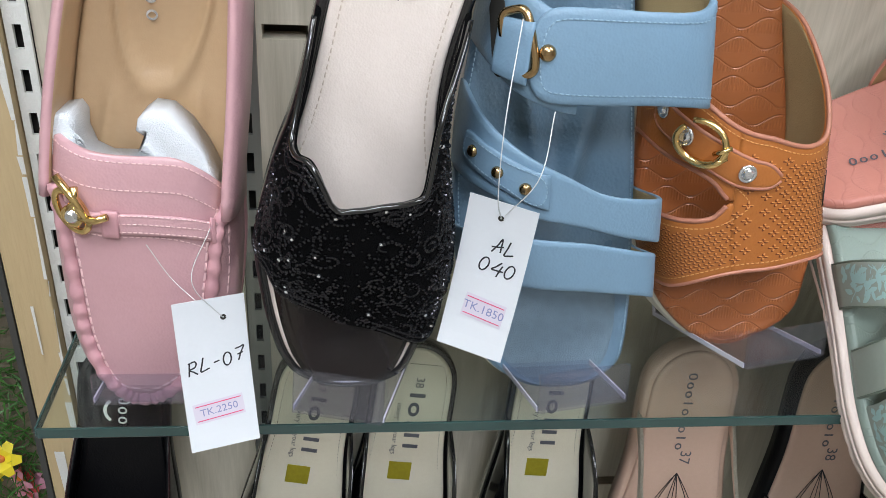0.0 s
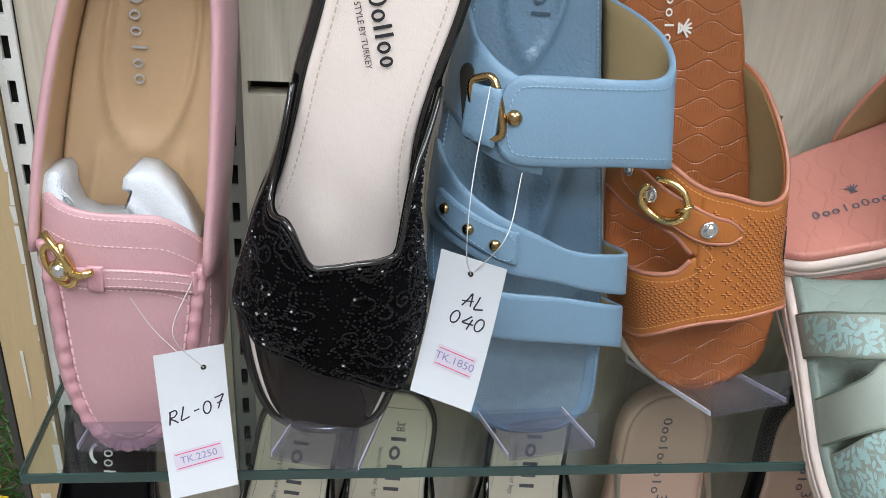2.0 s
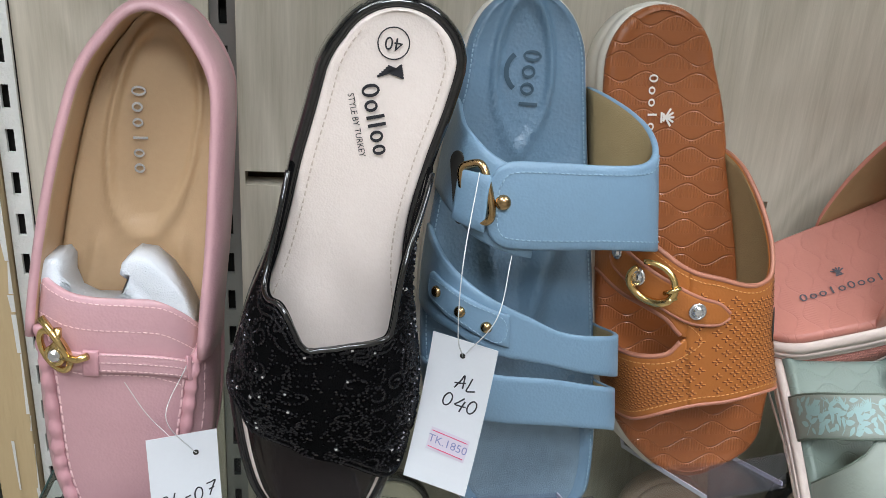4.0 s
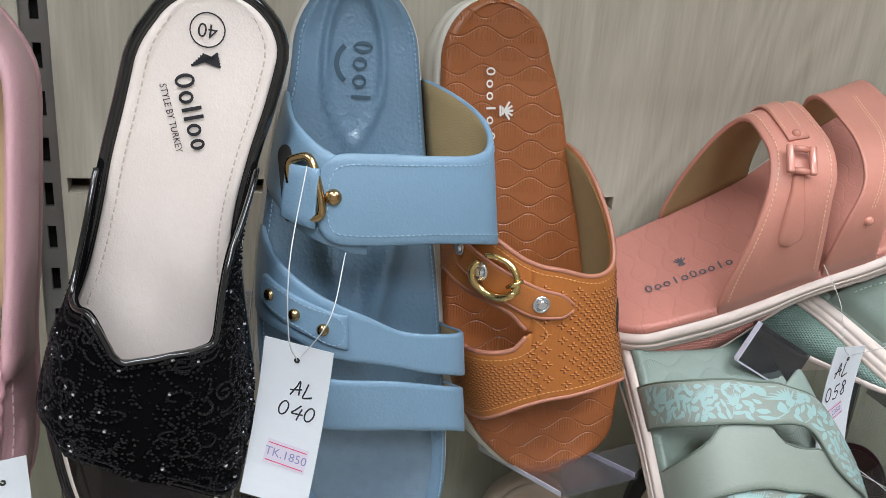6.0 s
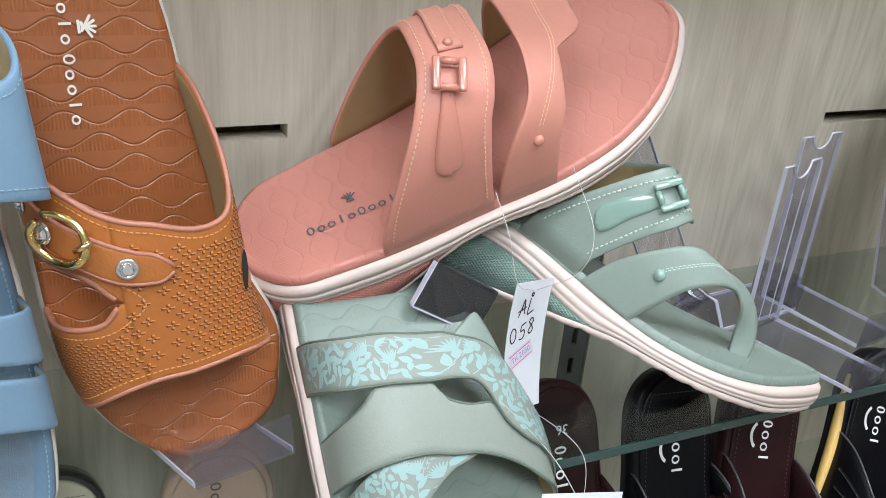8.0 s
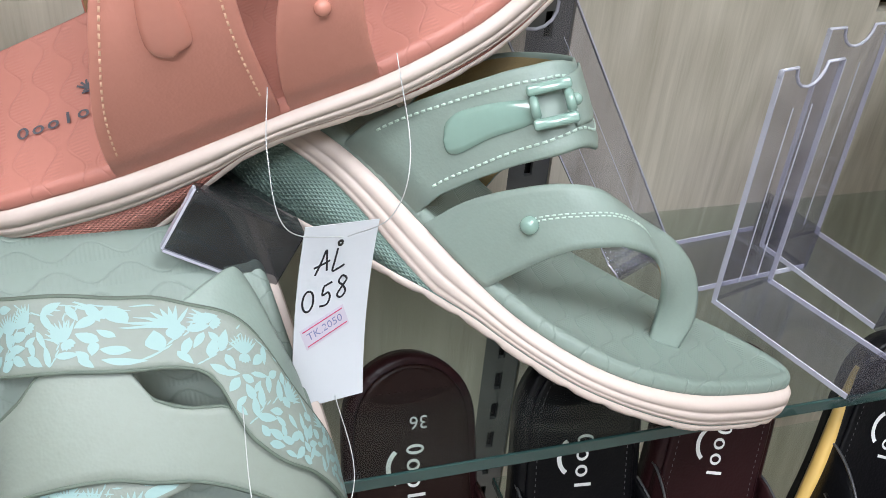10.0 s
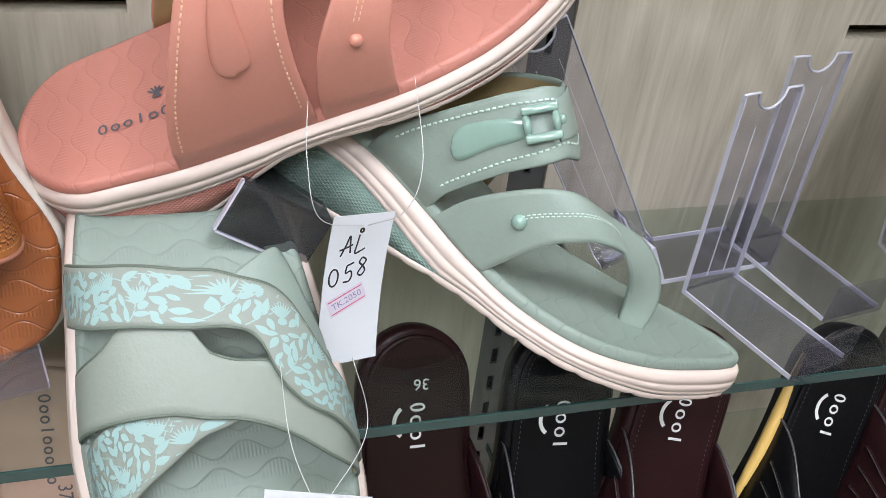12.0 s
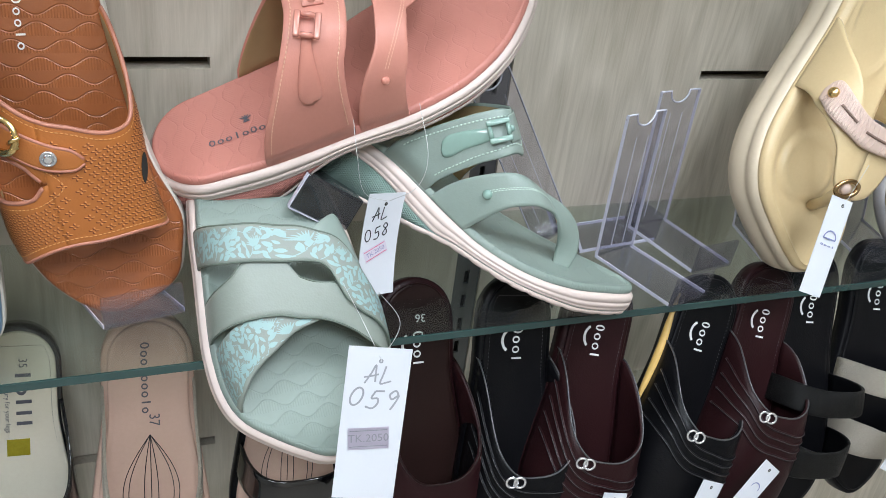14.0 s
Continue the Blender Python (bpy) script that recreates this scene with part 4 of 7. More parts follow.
    shape = [(-36, 112), (-41, 126), (-41, 140), (-38, 148), (-31, 149), (-28.5, 145), (-29, 137), (-26, 129), (-19, 125), (-8, 125), (0, 129), (5, 134), (6, 138), (1, 138), (-3, 141), (-2, 146), (3, 150), (11, 149), (19, 142), (26, 131), (31, 119), (32, 110)]
    bm = plate_bm([(x / 1000, y / 1000) for x, y in shape], 0.026)
    bmesh.ops.bevel(bm, geom=[e for e in bm.edges if abs(e.verts[0].co.z - e.verts[1].co.z) < 0.001 and e.verts[0].co.z > 0.02], offset=0.0035, segments=3, affect="EDGES", profile=0.5)
    for vert in bm.verts:
        vert.co.z += 0.008 + 0.0006 * math.sin(vert.co.x * 900) * math.sin(vert.co.y * 700)
    part("foam_sheet", bm_mesh(bm, "foam_sheet", [FOAM], True), foam)
    on_insole(shoe, bars("brand_mark", [0.005, 0.005, 0.0045, 0.005, 0.0045, 0.005], 0.0072, 0.0028, SILVER), L, 3, 206, -90, 1.6, "brand_mark", "worn silver foil print")


pink_loafer()

# ---- black slide ----
PATENT = leather("black_patent", (0.006, 0.006, 0.007), 0.1, 0.05, 300, coat=0.8)
LACE = plain("black_lace_mesh", (0.0025, 0.0025, 0.003), 0.8, amount=0.6, scale=500, bump_by=0.9, spec=0.06)
BEAD = plain("black_bead", (0.034, 0.034, 0.039), 0.16, 0.85, amount=0.9, scale=400)
PEARL = leather("pearl_beige_insole", (0.76, 0.67, 0.625), 0.38, 0.3, 1000, coat=0.05)
PEARLTH = plain("cream_thread", (0.58, 0.48, 0.41), 0.6)
TOESOCK = leather("dark_brown_patent", (0.012, 0.008, 0.007), 0.14, 0.5, 60, coat=0.4, spec=0.3)


def black_slide():
    L = BLACK
    shoe = thing("slide", AT_BLACK, "black patent slide with a beaded lace vamp and pearl-beige insole", "shoe", "shoes on the upper shelf")
    slab("welt", shoe, L, [(-4.0, -5.0), (0.4, -3.2), (0.6, -1.5), (-0.5, 0.5), (-6, 1.6), (-20, 2.4), (-28, 0.5)], [PATENT], label="glossy black patent rim")
    slab("insole", shoe, L, [(1.2, -5.6), (0.0, -4.2), (-3.5, -4.0)], [PEARL], top=lambda x, y, q: -1.2 * (1 - q * q) + 1.3 * math.exp(-((y - 128) / 30) ** 2) * math.sin(x * 0.13 + y * 0.07) + 0.5 * math.sin(x * 0.3 - y * 0.05) * math.exp(-((y - 150) / 40) ** 2), cols=24, n=60, label="pearl-beige padded insole")
    patch("toe_sock", shoe, L, 1, 62, 6.5, 1.6, [TOESOCK], label="dark glossy toe of the insole")
    rim_stitch(shoe, L, 9.5, 95, 262, PEARLTH, step=3.8, long=2.5, off=1.85)
    lo = [(0, 92), (0.1, 90), (0.24, 85), (0.31, 75), (0.45, 66), (0.51, 57), (0.73, 41), (0.9, 40), (1, 42)]
    hi = [(0, 204), (0.06, 188), (0.1, 167), (0.14, 152), (0.22, 146), (0.32, 145), (0.38, 140), (0.43, 132), (0.468, 124.5), (0.53, 127), (0.62, 128.5), (0.68, 132), (0.715, 146), (0.76, 164), (0.85, 180), (1, 202)]
    shell("vamp", shoe, L, lo, hi, [LACE, PATENT], na=60, nv=22, thick=2.6, off=1.0, label="black lace vamp")
    pts, nor = trail(L, [(a, spl(hi, a) - 1.0) for a in [i / 40 for i in range(1, 40)]], 160, 0.9)
    part("topline_binding", tube_mesh("topline_binding", pts, 0.0014, [PATENT], 6), shoe, "thin black binding")
    rng = random.Random(11)
    beads = []

    def put(a, v, r):
        if 0.04 < a < 0.96 and spl(lo, a) + 1.5 < v < spl(hi, a) - 1.8:
            beads.append((a, v, r))
    for i in range(120):
        a = 0.04 + 0.92 * i / 119
        for d in (3.5, 7.2):
            put(a, spl(hi, a) - d, 1.1)
        for d in (2.5, 5.6):
            put(a, spl(lo, a) + d, 1.1)
    for _ in range(64):
        ca, cv = rng.uniform(0.06, 0.94), rng.uniform(48, 138)
        turn, spin, size = rng.uniform(0, 6.3), rng.choice((-1, 1)), rng.uniform(5, 11)
        for k in range(26):
            t = k / 26
            r = size * (1 - 0.8 * t)
            th = turn + spin * t * 8.5
            put(ca + r * math.cos(th) / 118, cv + r * math.sin(th), rng.uniform(0.9, 1.35))
        for k in range(14):
            put(ca + (size + k * 1.4) * math.cos(turn + 0.08 * k) / 118, cv + (size + k * 1.4) * math.sin(turn + 0.08 * k), 1.15)
    for _ in range(1500):
        put(rng.uniform(0.04, 0.96), rng.uniform(42, 190), rng.uniform(0.55, 0.95))
    verts, faces, glint = [], [], []
    for a, v, r in beads:
        m = seat(L, a, v, 1.0)
        k = len(verts)
        r /= 1000
        turn = rng.uniform(0, 3)
        verts.append(m @ Vector((0, 0, r * 1.05)))
        for q in range(6):
            t = q * math.pi / 3 + turn
            verts.append(m @ Vector((r * 0.7 * math.cos(t), r * 0.7 * math.sin(t), r * 0.7)))
        for q in range(6):
            t = q * math.pi / 3 + turn
            verts.append(m @ Vector((r * math.cos(t), r * math.sin(t), -r * 0.2)))
        # about one bead in eighty gets bright crystal to paint a sparkle
        bright = 1 if rng.random() < 0.012 else 0
        glint += [bright] * 12
        for q in range(6):
            j = (q + 1) % 6
            faces += [(k, k + 1 + q, k + 1 + j), (k + 1 + q, k + 7 + q, k + 7 + j, k + 1 + j)]
    ob = part("beadwork", mesh_of("beadwork", verts, faces, [BEAD, CRYSTAL], glint, smooth=False), shoe, "scrolls of small shiny black beads, a few made bright as painted glints")
    tagged(ob, kind="stuff")
    # printed marks
    num = writing("40", 0.0085, INK)
    on_insole(shoe, num, L, 34, 257, 172, 0.9, "size_number")
    on_insole(shoe, strokes("size_ring", [[(0.0072 * math.cos(t * 0.2618), 0.0072 * math.sin(t * 0.2618)) for t in range(25)]], 0.0006, [INK]), L, 34, 257, 0, 0.9, "size_ring")
    on_insole(shoe, bars("brand_mark", [0.0062, 0.0056, 0.0026, 0.0026, 0.0056, 0.005], 0.0085, 0.0012, INK), L, 27, 222, -78, 0.9, "brand_mark", "bold black print")
    on_insole(shoe, strokes("wing_mark", [[(-0.006 + 0.0011 * k, 0.001 + 0.0008 * k), (0.0006 * k, 0.002 + 0.0002 * k), (0.006, -0.0015 + 0.0012 * k)] for k in range(6)], 0.0011, [INK]), L, 33, 242, 10, 0.9, "wing_mark", "black winged emblem")
    on_insole(shoe, writing("STYLE BY TURKEY", 0.0042, INK, width=0.9), L, 18, 219, -78, 0.9, "slogan")


black_slide()

# ---- blue sandal ----
BLUEL = leather("blue_leather", (0.175, 0.285, 0.40), 0.45, 0.25, 700, coat=0.0)
BLUEBED = leather("blue_footbed", (0.14, 0.232, 0.335), 0.3, 0.6, 500, coat=0.3)
BLUETH = plain("light_blue_thread", (0.25, 0.37, 0.48), 0.6)
BLUESH = plain("pearly_blue_toe", (0.22, 0.32, 0.42), 0.32, 0.25, amount=0.7, scale=150, bump_by=1.0, coat=0.3)


def blue_sandal():
    L = BLUE
    shoe = thing("sandal", AT_BLUE, "dusty blue strap sandal with brass studs and a buckle", "shoe", "shoes on the upper shelf")
    slab("midsole", shoe, L, [(-5, -1), (-6, 1.6), (-13, 1.8), (-14.5, 0.6), (-16, 1.8), (-24, 1.2), (-26, -1)], [WHITERUB], label="cream rubber midsole")

    def bed(x, y, q):
        c, h = L.half(y)
        oval = ((x - 5) / (15 if y > 232 else 15 * max(0.15, 1 - ((232 - y) / 44) ** 2))) ** 2 + ((y - 238) / 40) ** 2
        r = 2.2 * math.exp(-((oval - 1) / 0.22) ** 2)
        pad = 3.2 * math.exp(-((x - c - 22 + 0.25 * (150 - y)) / 7) ** 2) + 2.8 * math.exp(-((x - c + 8 - 0.2 * (130 - y)) / 6) ** 2) if 60 < y < 205 else 0
        pad *= math.exp(-((y - 135) / 50) ** 4)
        toe = -1.5 * math.exp(-((y - 25) / 22) ** 2) * (1 - q * q)
        return 2.0 * q ** 6 + 1.5 * r + 2.3 * pad + toe - 0.6
    slab("footbed", shoe, L, [(1.2, -2.2), (0.2, -0.4), (-3, 0.4), (-5.5, 0)], [BLUEBED], top=bed, n=80, cols=40, label="padded blue leather footbed")
    rim_stitch(shoe, L, 2.6, 0, 262, BLUETH, off=2.4, step=2.6, long=1.8)
    patch("toe_pad", shoe, L, -13, 58, 6.0, 1.0, [BLUESH], label="pearly shimmering toe of the footbed")
    s3lo, s3hi = [(0, 52), (0.3, 60), (0.48, 58), (0.7, 52), (0.85, 46), (1, 44)], [(0, 82), (0.3, 88), (0.48, 86), (0.7, 78), (0.89, 71), (1, 68)]
    shell("toe_strap", shoe, L, s3lo, s3hi, [BLUEL, SUEDE], flare=8, label="plain blue toe strap")
    s2lo, s2hi = [(0, 114), (0.28, 109), (0.48, 96), (0.6, 88), (0.88, 78), (1, 75)], [(0, 158), (0.12, 152), (0.25, 143), (0.4, 131), (0.48, 123), (0.54, 112), (0.7, 107), (0.88, 104), (1, 102)]
    shell("instep_strap", shoe, L, s2lo, s2hi, [BLUEL, SUEDE], flare=9, off=1.4, label="blue instep strap")
    tab_lo, tab_hi = [(0.13, 129), (0.145, 124.5), (0.2, 121), (0.35, 112), (0.47, 103)], [(0.13, 133), (0.145, 138), (0.2, 137), (0.35, 129), (0.47, 121)]
    shell("studded_tab", shoe, L, tab_lo, tab_hi, [BLUEL, BLUEL], 0.13, 0.475, 30, 8, 2.0, 3.6, 9, label="stitched tab with three brass studs")
    around = [(0.15, 131), (0.165, 135), (0.25, 132.5), (0.36, 126), (0.46, 119), (0.455, 106), (0.35, 114.5), (0.22, 122.5), (0.16, 126), (0.15, 131)]
    stitches("tab_stitching", shoe, [trail(L, around, 130, 3.9, 9)], BLUETH, 2.5, 1.8, 0.5, "light blue thread")
    for a, v in ((0.205, 129), (0.325, 121), (0.42, 114)):
        stud(shoe, L, a, v, 3.1, 2.6, BRASS, "stud", 3.6, 9, "antique brass stud")
    blo, bhi = [(0, 178), (0.1, 174), (0.2, 169), (0.33, 160), (0.5, 150)], [(0, 226), (0.15, 214), (0.25, 208), (0.34, 202), (0.5, 192)]
    shell("ankle_strap_base", shoe, L, blo, bhi, [BLUEL, SUEDE], 0, 0.5, 28, 10, 2.4, 1.2, label="blue base of the buckled strap")
    olo, ohi = [(0.37, 175), (0.385, 166), (0.42, 158), (0.47, 155), (0.6, 155), (0.85, 151), (1, 150)], [(0.37, 183), (0.385, 191), (0.42, 196.5), (0.47, 198), (0.6, 197), (0.7, 198), (0.78, 204), (0.88, 218), (1, 234)]
    shell("ankle_strap", shoe, L, olo, ohi, [BLUEL, SUEDE], 0.37, 1.0, 44, 12, 3.0, 4.0, 27, "wide blue overstrap lined with beige suede")
    loop_line = [(0.9, 214), (0.78, 199), (0.7, 193), (0.55, 192.5), (0.46, 192.5), (0.425, 188), (0.415, 178), (0.43, 164), (0.48, 160), (0.6, 160), (0.75, 158), (0.9, 155.5)]
    stitches("strap_stitching", shoe, [trail(L, loop_line, 220, 4.3, 27)], BLUETH, 2.7, 1.9, 0.55, "light blue thread")
    stud(shoe, L, 0.432, 178, 3.9, 3.0, BRASS, "stud", 4.0, 27, "large antique brass stud")
    shell("buckle_loop", shoe, L, [(0.24, 168), (0.38, 163)], [(0.24, 193), (0.38, 191)], [BLUEL, BLUEL], 0.245, 0.385, 14, 5, 2.6, 6.2, label="blue leather loop through the buckle")
    dr = part("buckle", tube_mesh("buckle", ring_path(0.0068, 0.0142, 36, 4.0), 0.0021, [BRASS], 10, True), shoe, "rectangular antique brass buckle")
    dr.matrix_local = seat(L, 0.33, 181.5, 3.4, 14)
    # black plate laid on the strap paints the shade of an uncut slot
    sl = part("strap_slot_shade", bm_mesh(plate_bm(rounded(0.0105, 0.036, 0.005), 0.0006), "strap_slot_shade", [SHADOW]), shoe, "slot in the strap, its shade painted as a dark plate")
    sl.matrix_local = seat(L, 0.225, 183, 1.5, 16)
    on_insole(shoe, bars("brand_mark", [0.006, 0.007, 0.007, 0.005], 0.010, 0.0018, plain("grey_foil_print", (0.07, 0.12, 0.17), 0.3, 0.5)), L, 9, 236, -92, 1.4, "brand_mark", "dark grey foil print")
    on_insole(shoe, strokes("smile_mark", [[(0.011 * math.sin(t * 0.15 - 0.9), -0.011 * math.cos(t * 0.15 - 0.9)) for t in range(13)]], 0.0026, [bpy.data.materials["grey_foil_print"]]), L, 7, 240, -90, 1.4, "smile_mark", "dark grey curved mark")


blue_sandal()

# ---- brown sandal ----
BROWNW = wavy("brown_moulded_insole", (0.32, 0.1, 0.031), 0.33, 0.0105, 0.0014, True, 0.03)
BROWNL = leather("brown_leather", (0.40, 0.135, 0.03), 0.42, 0.25, 700)
BROWNP = leather("brown_embossed_leather", (0.42, 0.14, 0.03), 0.42, 0.25, 600)
# shade and highlight of the pressed dents, put into two flat colours
BROWND = plain("brown_emboss_painted_shade", (0.16, 0.045, 0.012), 0.6)
BROWNE = plain("brown_emboss_painted_highlight", (0.66, 0.28, 0.09), 0.35)
BROWNTH = plain("orange_thread", (0.62, 0.30, 0.10), 0.6)
SALMONEDGE = plain("salmon_edge_paint", (0.42, 0.17, 0.11), 0.5)


BROWNUP = Last([(-3, -18, 36), (11, -25, 44), (37, -41, 45), (60, -50, 42), (96, -55, 33), (140, -58, 26), (185, -59, 16), (218, -60, 10), (245, -60, 2)], (-6, 276),
               BROWN.rise, toe=30, heel=36, square=2.2, boxy=0.66, curve=BROWN.curve)


def brown_sandal():
    L = BROWN
    U = BROWNUP
    shoe = thing("sandal", AT_BROWN, "tan-brown platform slide with a gold ring and crystals", "shoe", "shoes on the upper shelf")
    slab("midsole", shoe, L, [(-5, 0), (-7, 2.6), (-12, 3.6), (-14, 2.6), (-16, 4.2), (-32, 4.6), (-36, 1)], [WHITERUB], label="off-white rubber midsole")
    slab("footbed", shoe, L, [(0.8, -2.6), (0.4, -0.8), (-1.5, 0.8), (-4, 1.2), (-5.5, 0.6)], [BROWNW], top=lambda x, y, q: 1.8 * q ** 6 - 1.0, n=60, cols=24, label="brown moulded footbed with wave lines")
    lo = [(0, 40), (0.1, 40), (0.2, 42), (0.44, 54), (0.64, 62), (0.85, 62), (1, 60)]
    mid_lo = [(0, 84), (0.09, 86), (0.16, 84), (0.3, 84.5), (0.4, 88), (0.45, 96), (0.55, 99), (0.72, 99), (0.8, 95), (0.9, 92), (1, 92)]
    mid_hi = [(0, 124), (0.16, 117), (0.3, 112), (0.39, 106), (0.45, 97), (0.55, 99.2), (0.72, 99.2), (0.8, 103), (0.9, 109), (1, 110)]
    hi = [(0, 141), (0.06, 143), (0.15, 149), (0.24, 152), (0.34, 146), (0.44, 137), (0.56, 128), (0.66, 128), (0.76, 136), (0.85, 160), (0.93, 185), (1, 197)]
    shell("lower_strap", shoe, U, lo, mid_lo, [BROWNP, SUEDE], 0, 0.46, na=36, nv=14, flare=7, label="brown strap pressed with small crosses")
    shell("upper_strap", shoe, U, mid_hi, hi, [BROWNP, SUEDE], 0, 0.46, na=36, nv=12, flare=7, label="brown strap under the gold ring")
    shell("vamp", shoe, U, lo, hi, [BROWNP, SUEDE], 0.458, 1.0, na=40, nv=28, flare=7, label="brown vamp pressed with small crosses")
    # no hole is cut: a black almond plate paints the slit's shade
    almond = [(0.0034 * math.cos(t * 0.3142) * abs(math.cos(t * 0.3142)) ** 0.3, 0.0095 * math.sin(t * 0.3142)) for t in range(20)]
    slit = part("side_slit_shade", bm_mesh(plate_bm(almond, 0.0004), "side_slit_shade", [SHADOW]), shoe, "slit in the vamp, its shade painted as a dark plate")
    slit.matrix_local = seat(U, 0.77, 102, 1.15, -8, 7)
    for keys in ([(a, spl(hi, a) - 0.6) for a in [i / 30 for i in range(31)]], [(a, spl(mid_hi, a) + 0.6) for a in [0.02 * i for i in range(23)]], [(a, spl(mid_lo, a) - 0.6) for a in [0.02 * i for i in range(23)]], [(a, spl(lo, a) + 0.8) for a in [i / 30 for i in range(31)]]):
        pts, nor = trail(U, keys, 90, 0.4, 7)
        part("painted_edge", tube_mesh("painted_edge", pts, 0.0014, [SALMONEDGE], 6), shoe, "salmon painted leather edge")
    runs = [trail(U, [(a, spl(hi, a) - 4.5) for a in [0.04 + i / 33 for i in range(31)]], 120, 1.3, 7), trail(U, [(a, spl(lo, a) + 5) for a in [0.03 + i / 33 for i in range(31)]], 120, 1.3, 7),
            trail(U, [(0.02, 80), (0.16, 79), (0.3, 79.5), (0.42, 83), (0.49, 93), (0.47, 103), (0.4, 110)], 60, 1.3, 7)]
    stitches("edge_stitching", shoe, runs, BROWNTH, 2.7, 1.9, 0.5, "orange thread")
    tlo = [(0.10, 137), (0.12, 132), (0.2, 126), (0.3, 119), (0.4, 111), (0.47, 105.5), (0.51, 105), (0.53, 109)]
    thi = [(0.10, 143), (0.12, 148), (0.2, 142), (0.3, 135), (0.4, 128), (0.47, 122), (0.51, 117), (0.53, 112)]
    shell("ring_tab", shoe, U, tlo, thi, [BROWNL, BROWNL], 0.10, 0.53, 36, 8, 2.2, 3.4, 7, label="smooth brown tab under the ring")
    for keys in ([(a, spl(thi, a) - 0.3) for a in [0.1 + 0.43 * i / 20 for i in range(21)]], [(a, spl(tlo, a) + 0.3) for a in [0.1 + 0.43 * i / 20 for i in range(21)]]):
        pts, nor = trail(U, keys, 60, 2.6, 7)
        part("painted_edge", tube_mesh("painted_edge", pts, 0.0011, [SALMONEDGE], 6), shoe, "salmon painted leather edge")
    # lattice of small crosses, four petals each; dent shade and lit rim are painted
    marks = {0: ([], []), 1: ([], [])}
    for k in range(42):
        for i in range(36):
            a = 0.035 + 0.0395 * (i + 0.5 * (k % 2))
            v = spl(lo, a) + 8.5 + 4.3 * k
            if a > 0.97 or v > spl(hi, a) - 8 or (a < 0.485 and v > spl(mid_lo, a) - 7.5) or (0.74 < a < 0.84 and 94 < v < 111):
                continue
            m = seat(U, a, v, 1.25, 0, 7)
            for x, y, p, q in ((1.75, 0, 1.15, 0.55), (-1.75, 0, 1.15, 0.55), (0, 1.4, 0.62, 0.9), (0, -1.4, 0.62, 0.9)):
                # layer 0 paints the dent's shade, layer 1 its lit rim, shifted aside
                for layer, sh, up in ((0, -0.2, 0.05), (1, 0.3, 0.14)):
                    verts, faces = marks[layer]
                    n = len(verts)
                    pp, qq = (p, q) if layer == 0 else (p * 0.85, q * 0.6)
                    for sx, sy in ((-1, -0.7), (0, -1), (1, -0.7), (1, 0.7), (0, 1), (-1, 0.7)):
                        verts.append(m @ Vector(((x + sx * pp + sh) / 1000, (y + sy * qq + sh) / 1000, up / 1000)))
                    faces.append(tuple(range(n, n + 6)))
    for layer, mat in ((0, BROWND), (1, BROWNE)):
        tagged(part("embossing", mesh_of("embossing", marks[layer][0], marks[layer][1], [mat], smooth=False), shoe, "lattice of small crosses, dent shade and lit rim painted in two colours"), kind="stuff")
    base = seat(L, 0.325, 127.5, 5.6, -24, 7)
    ring = []
    for i in range(46):
        t = 2 * math.pi * (i / 45) * 0.93 + 2.6
        r = 0.0102 + 0.0026 * (i / 45)
        ring.append((r * math.cos(t) * 1.12, r * math.sin(t) * 0.9, 0.0008 + 0.001 * math.sin(i * 0.3)))
    r = part("ring", tube_mesh("ring", ring, 0.0019, [GOLD], 10, taper=lambda s: 1.25 - 0.45 * abs(2 * s - 1)), shoe, "twisted gold ring")
    r.matrix_local = base
    for q, (x, y) in enumerate(((0.0122, -0.003), (0.0118, 0.003))):
        kn = part("ring_claw", tube_mesh("ring_claw", [(x - 0.003, y - 0.004, 0.001), (x, y, 0.004), (x + 0.003, y + 0.003, 0.001)], 0.0013, [GOLD], 8), shoe)
        kn.matrix_local = base
    gem(shoe, seat(L, 0.262, 130, 4.6, 0, 7), 0.0042, SILVER)
    gem(shoe, seat(L, 0.15, 141, 3.6, 0, 7), 0.0036, SILVER)
    gem(shoe, seat(L, 0.475, 113, 3.8, 0, 7), 0.0038, SILVER)
    WHITEP = plain("white_print", (0.8, 0.74, 0.68), 0.5)
    on_insole(shoe, bars("brand_mark", [0.0046] * 5, 0.0054, 0.0022, WHITEP), L, -33, 222, -88, 1.4, "brand_mark", "white print")
    on_insole(shoe, bars("brand_mark", [0.0046] * 5, 0.0054, 0.0022, WHITEP), L, -32, 186, -88, 1.4, "brand_mark", "white print")
    on_insole(shoe, crown_mark(WHITEP, 0.0075), L, -24, 214, -88, 1.4, "crown_mark", "white crown emblem")


brown_sandal()


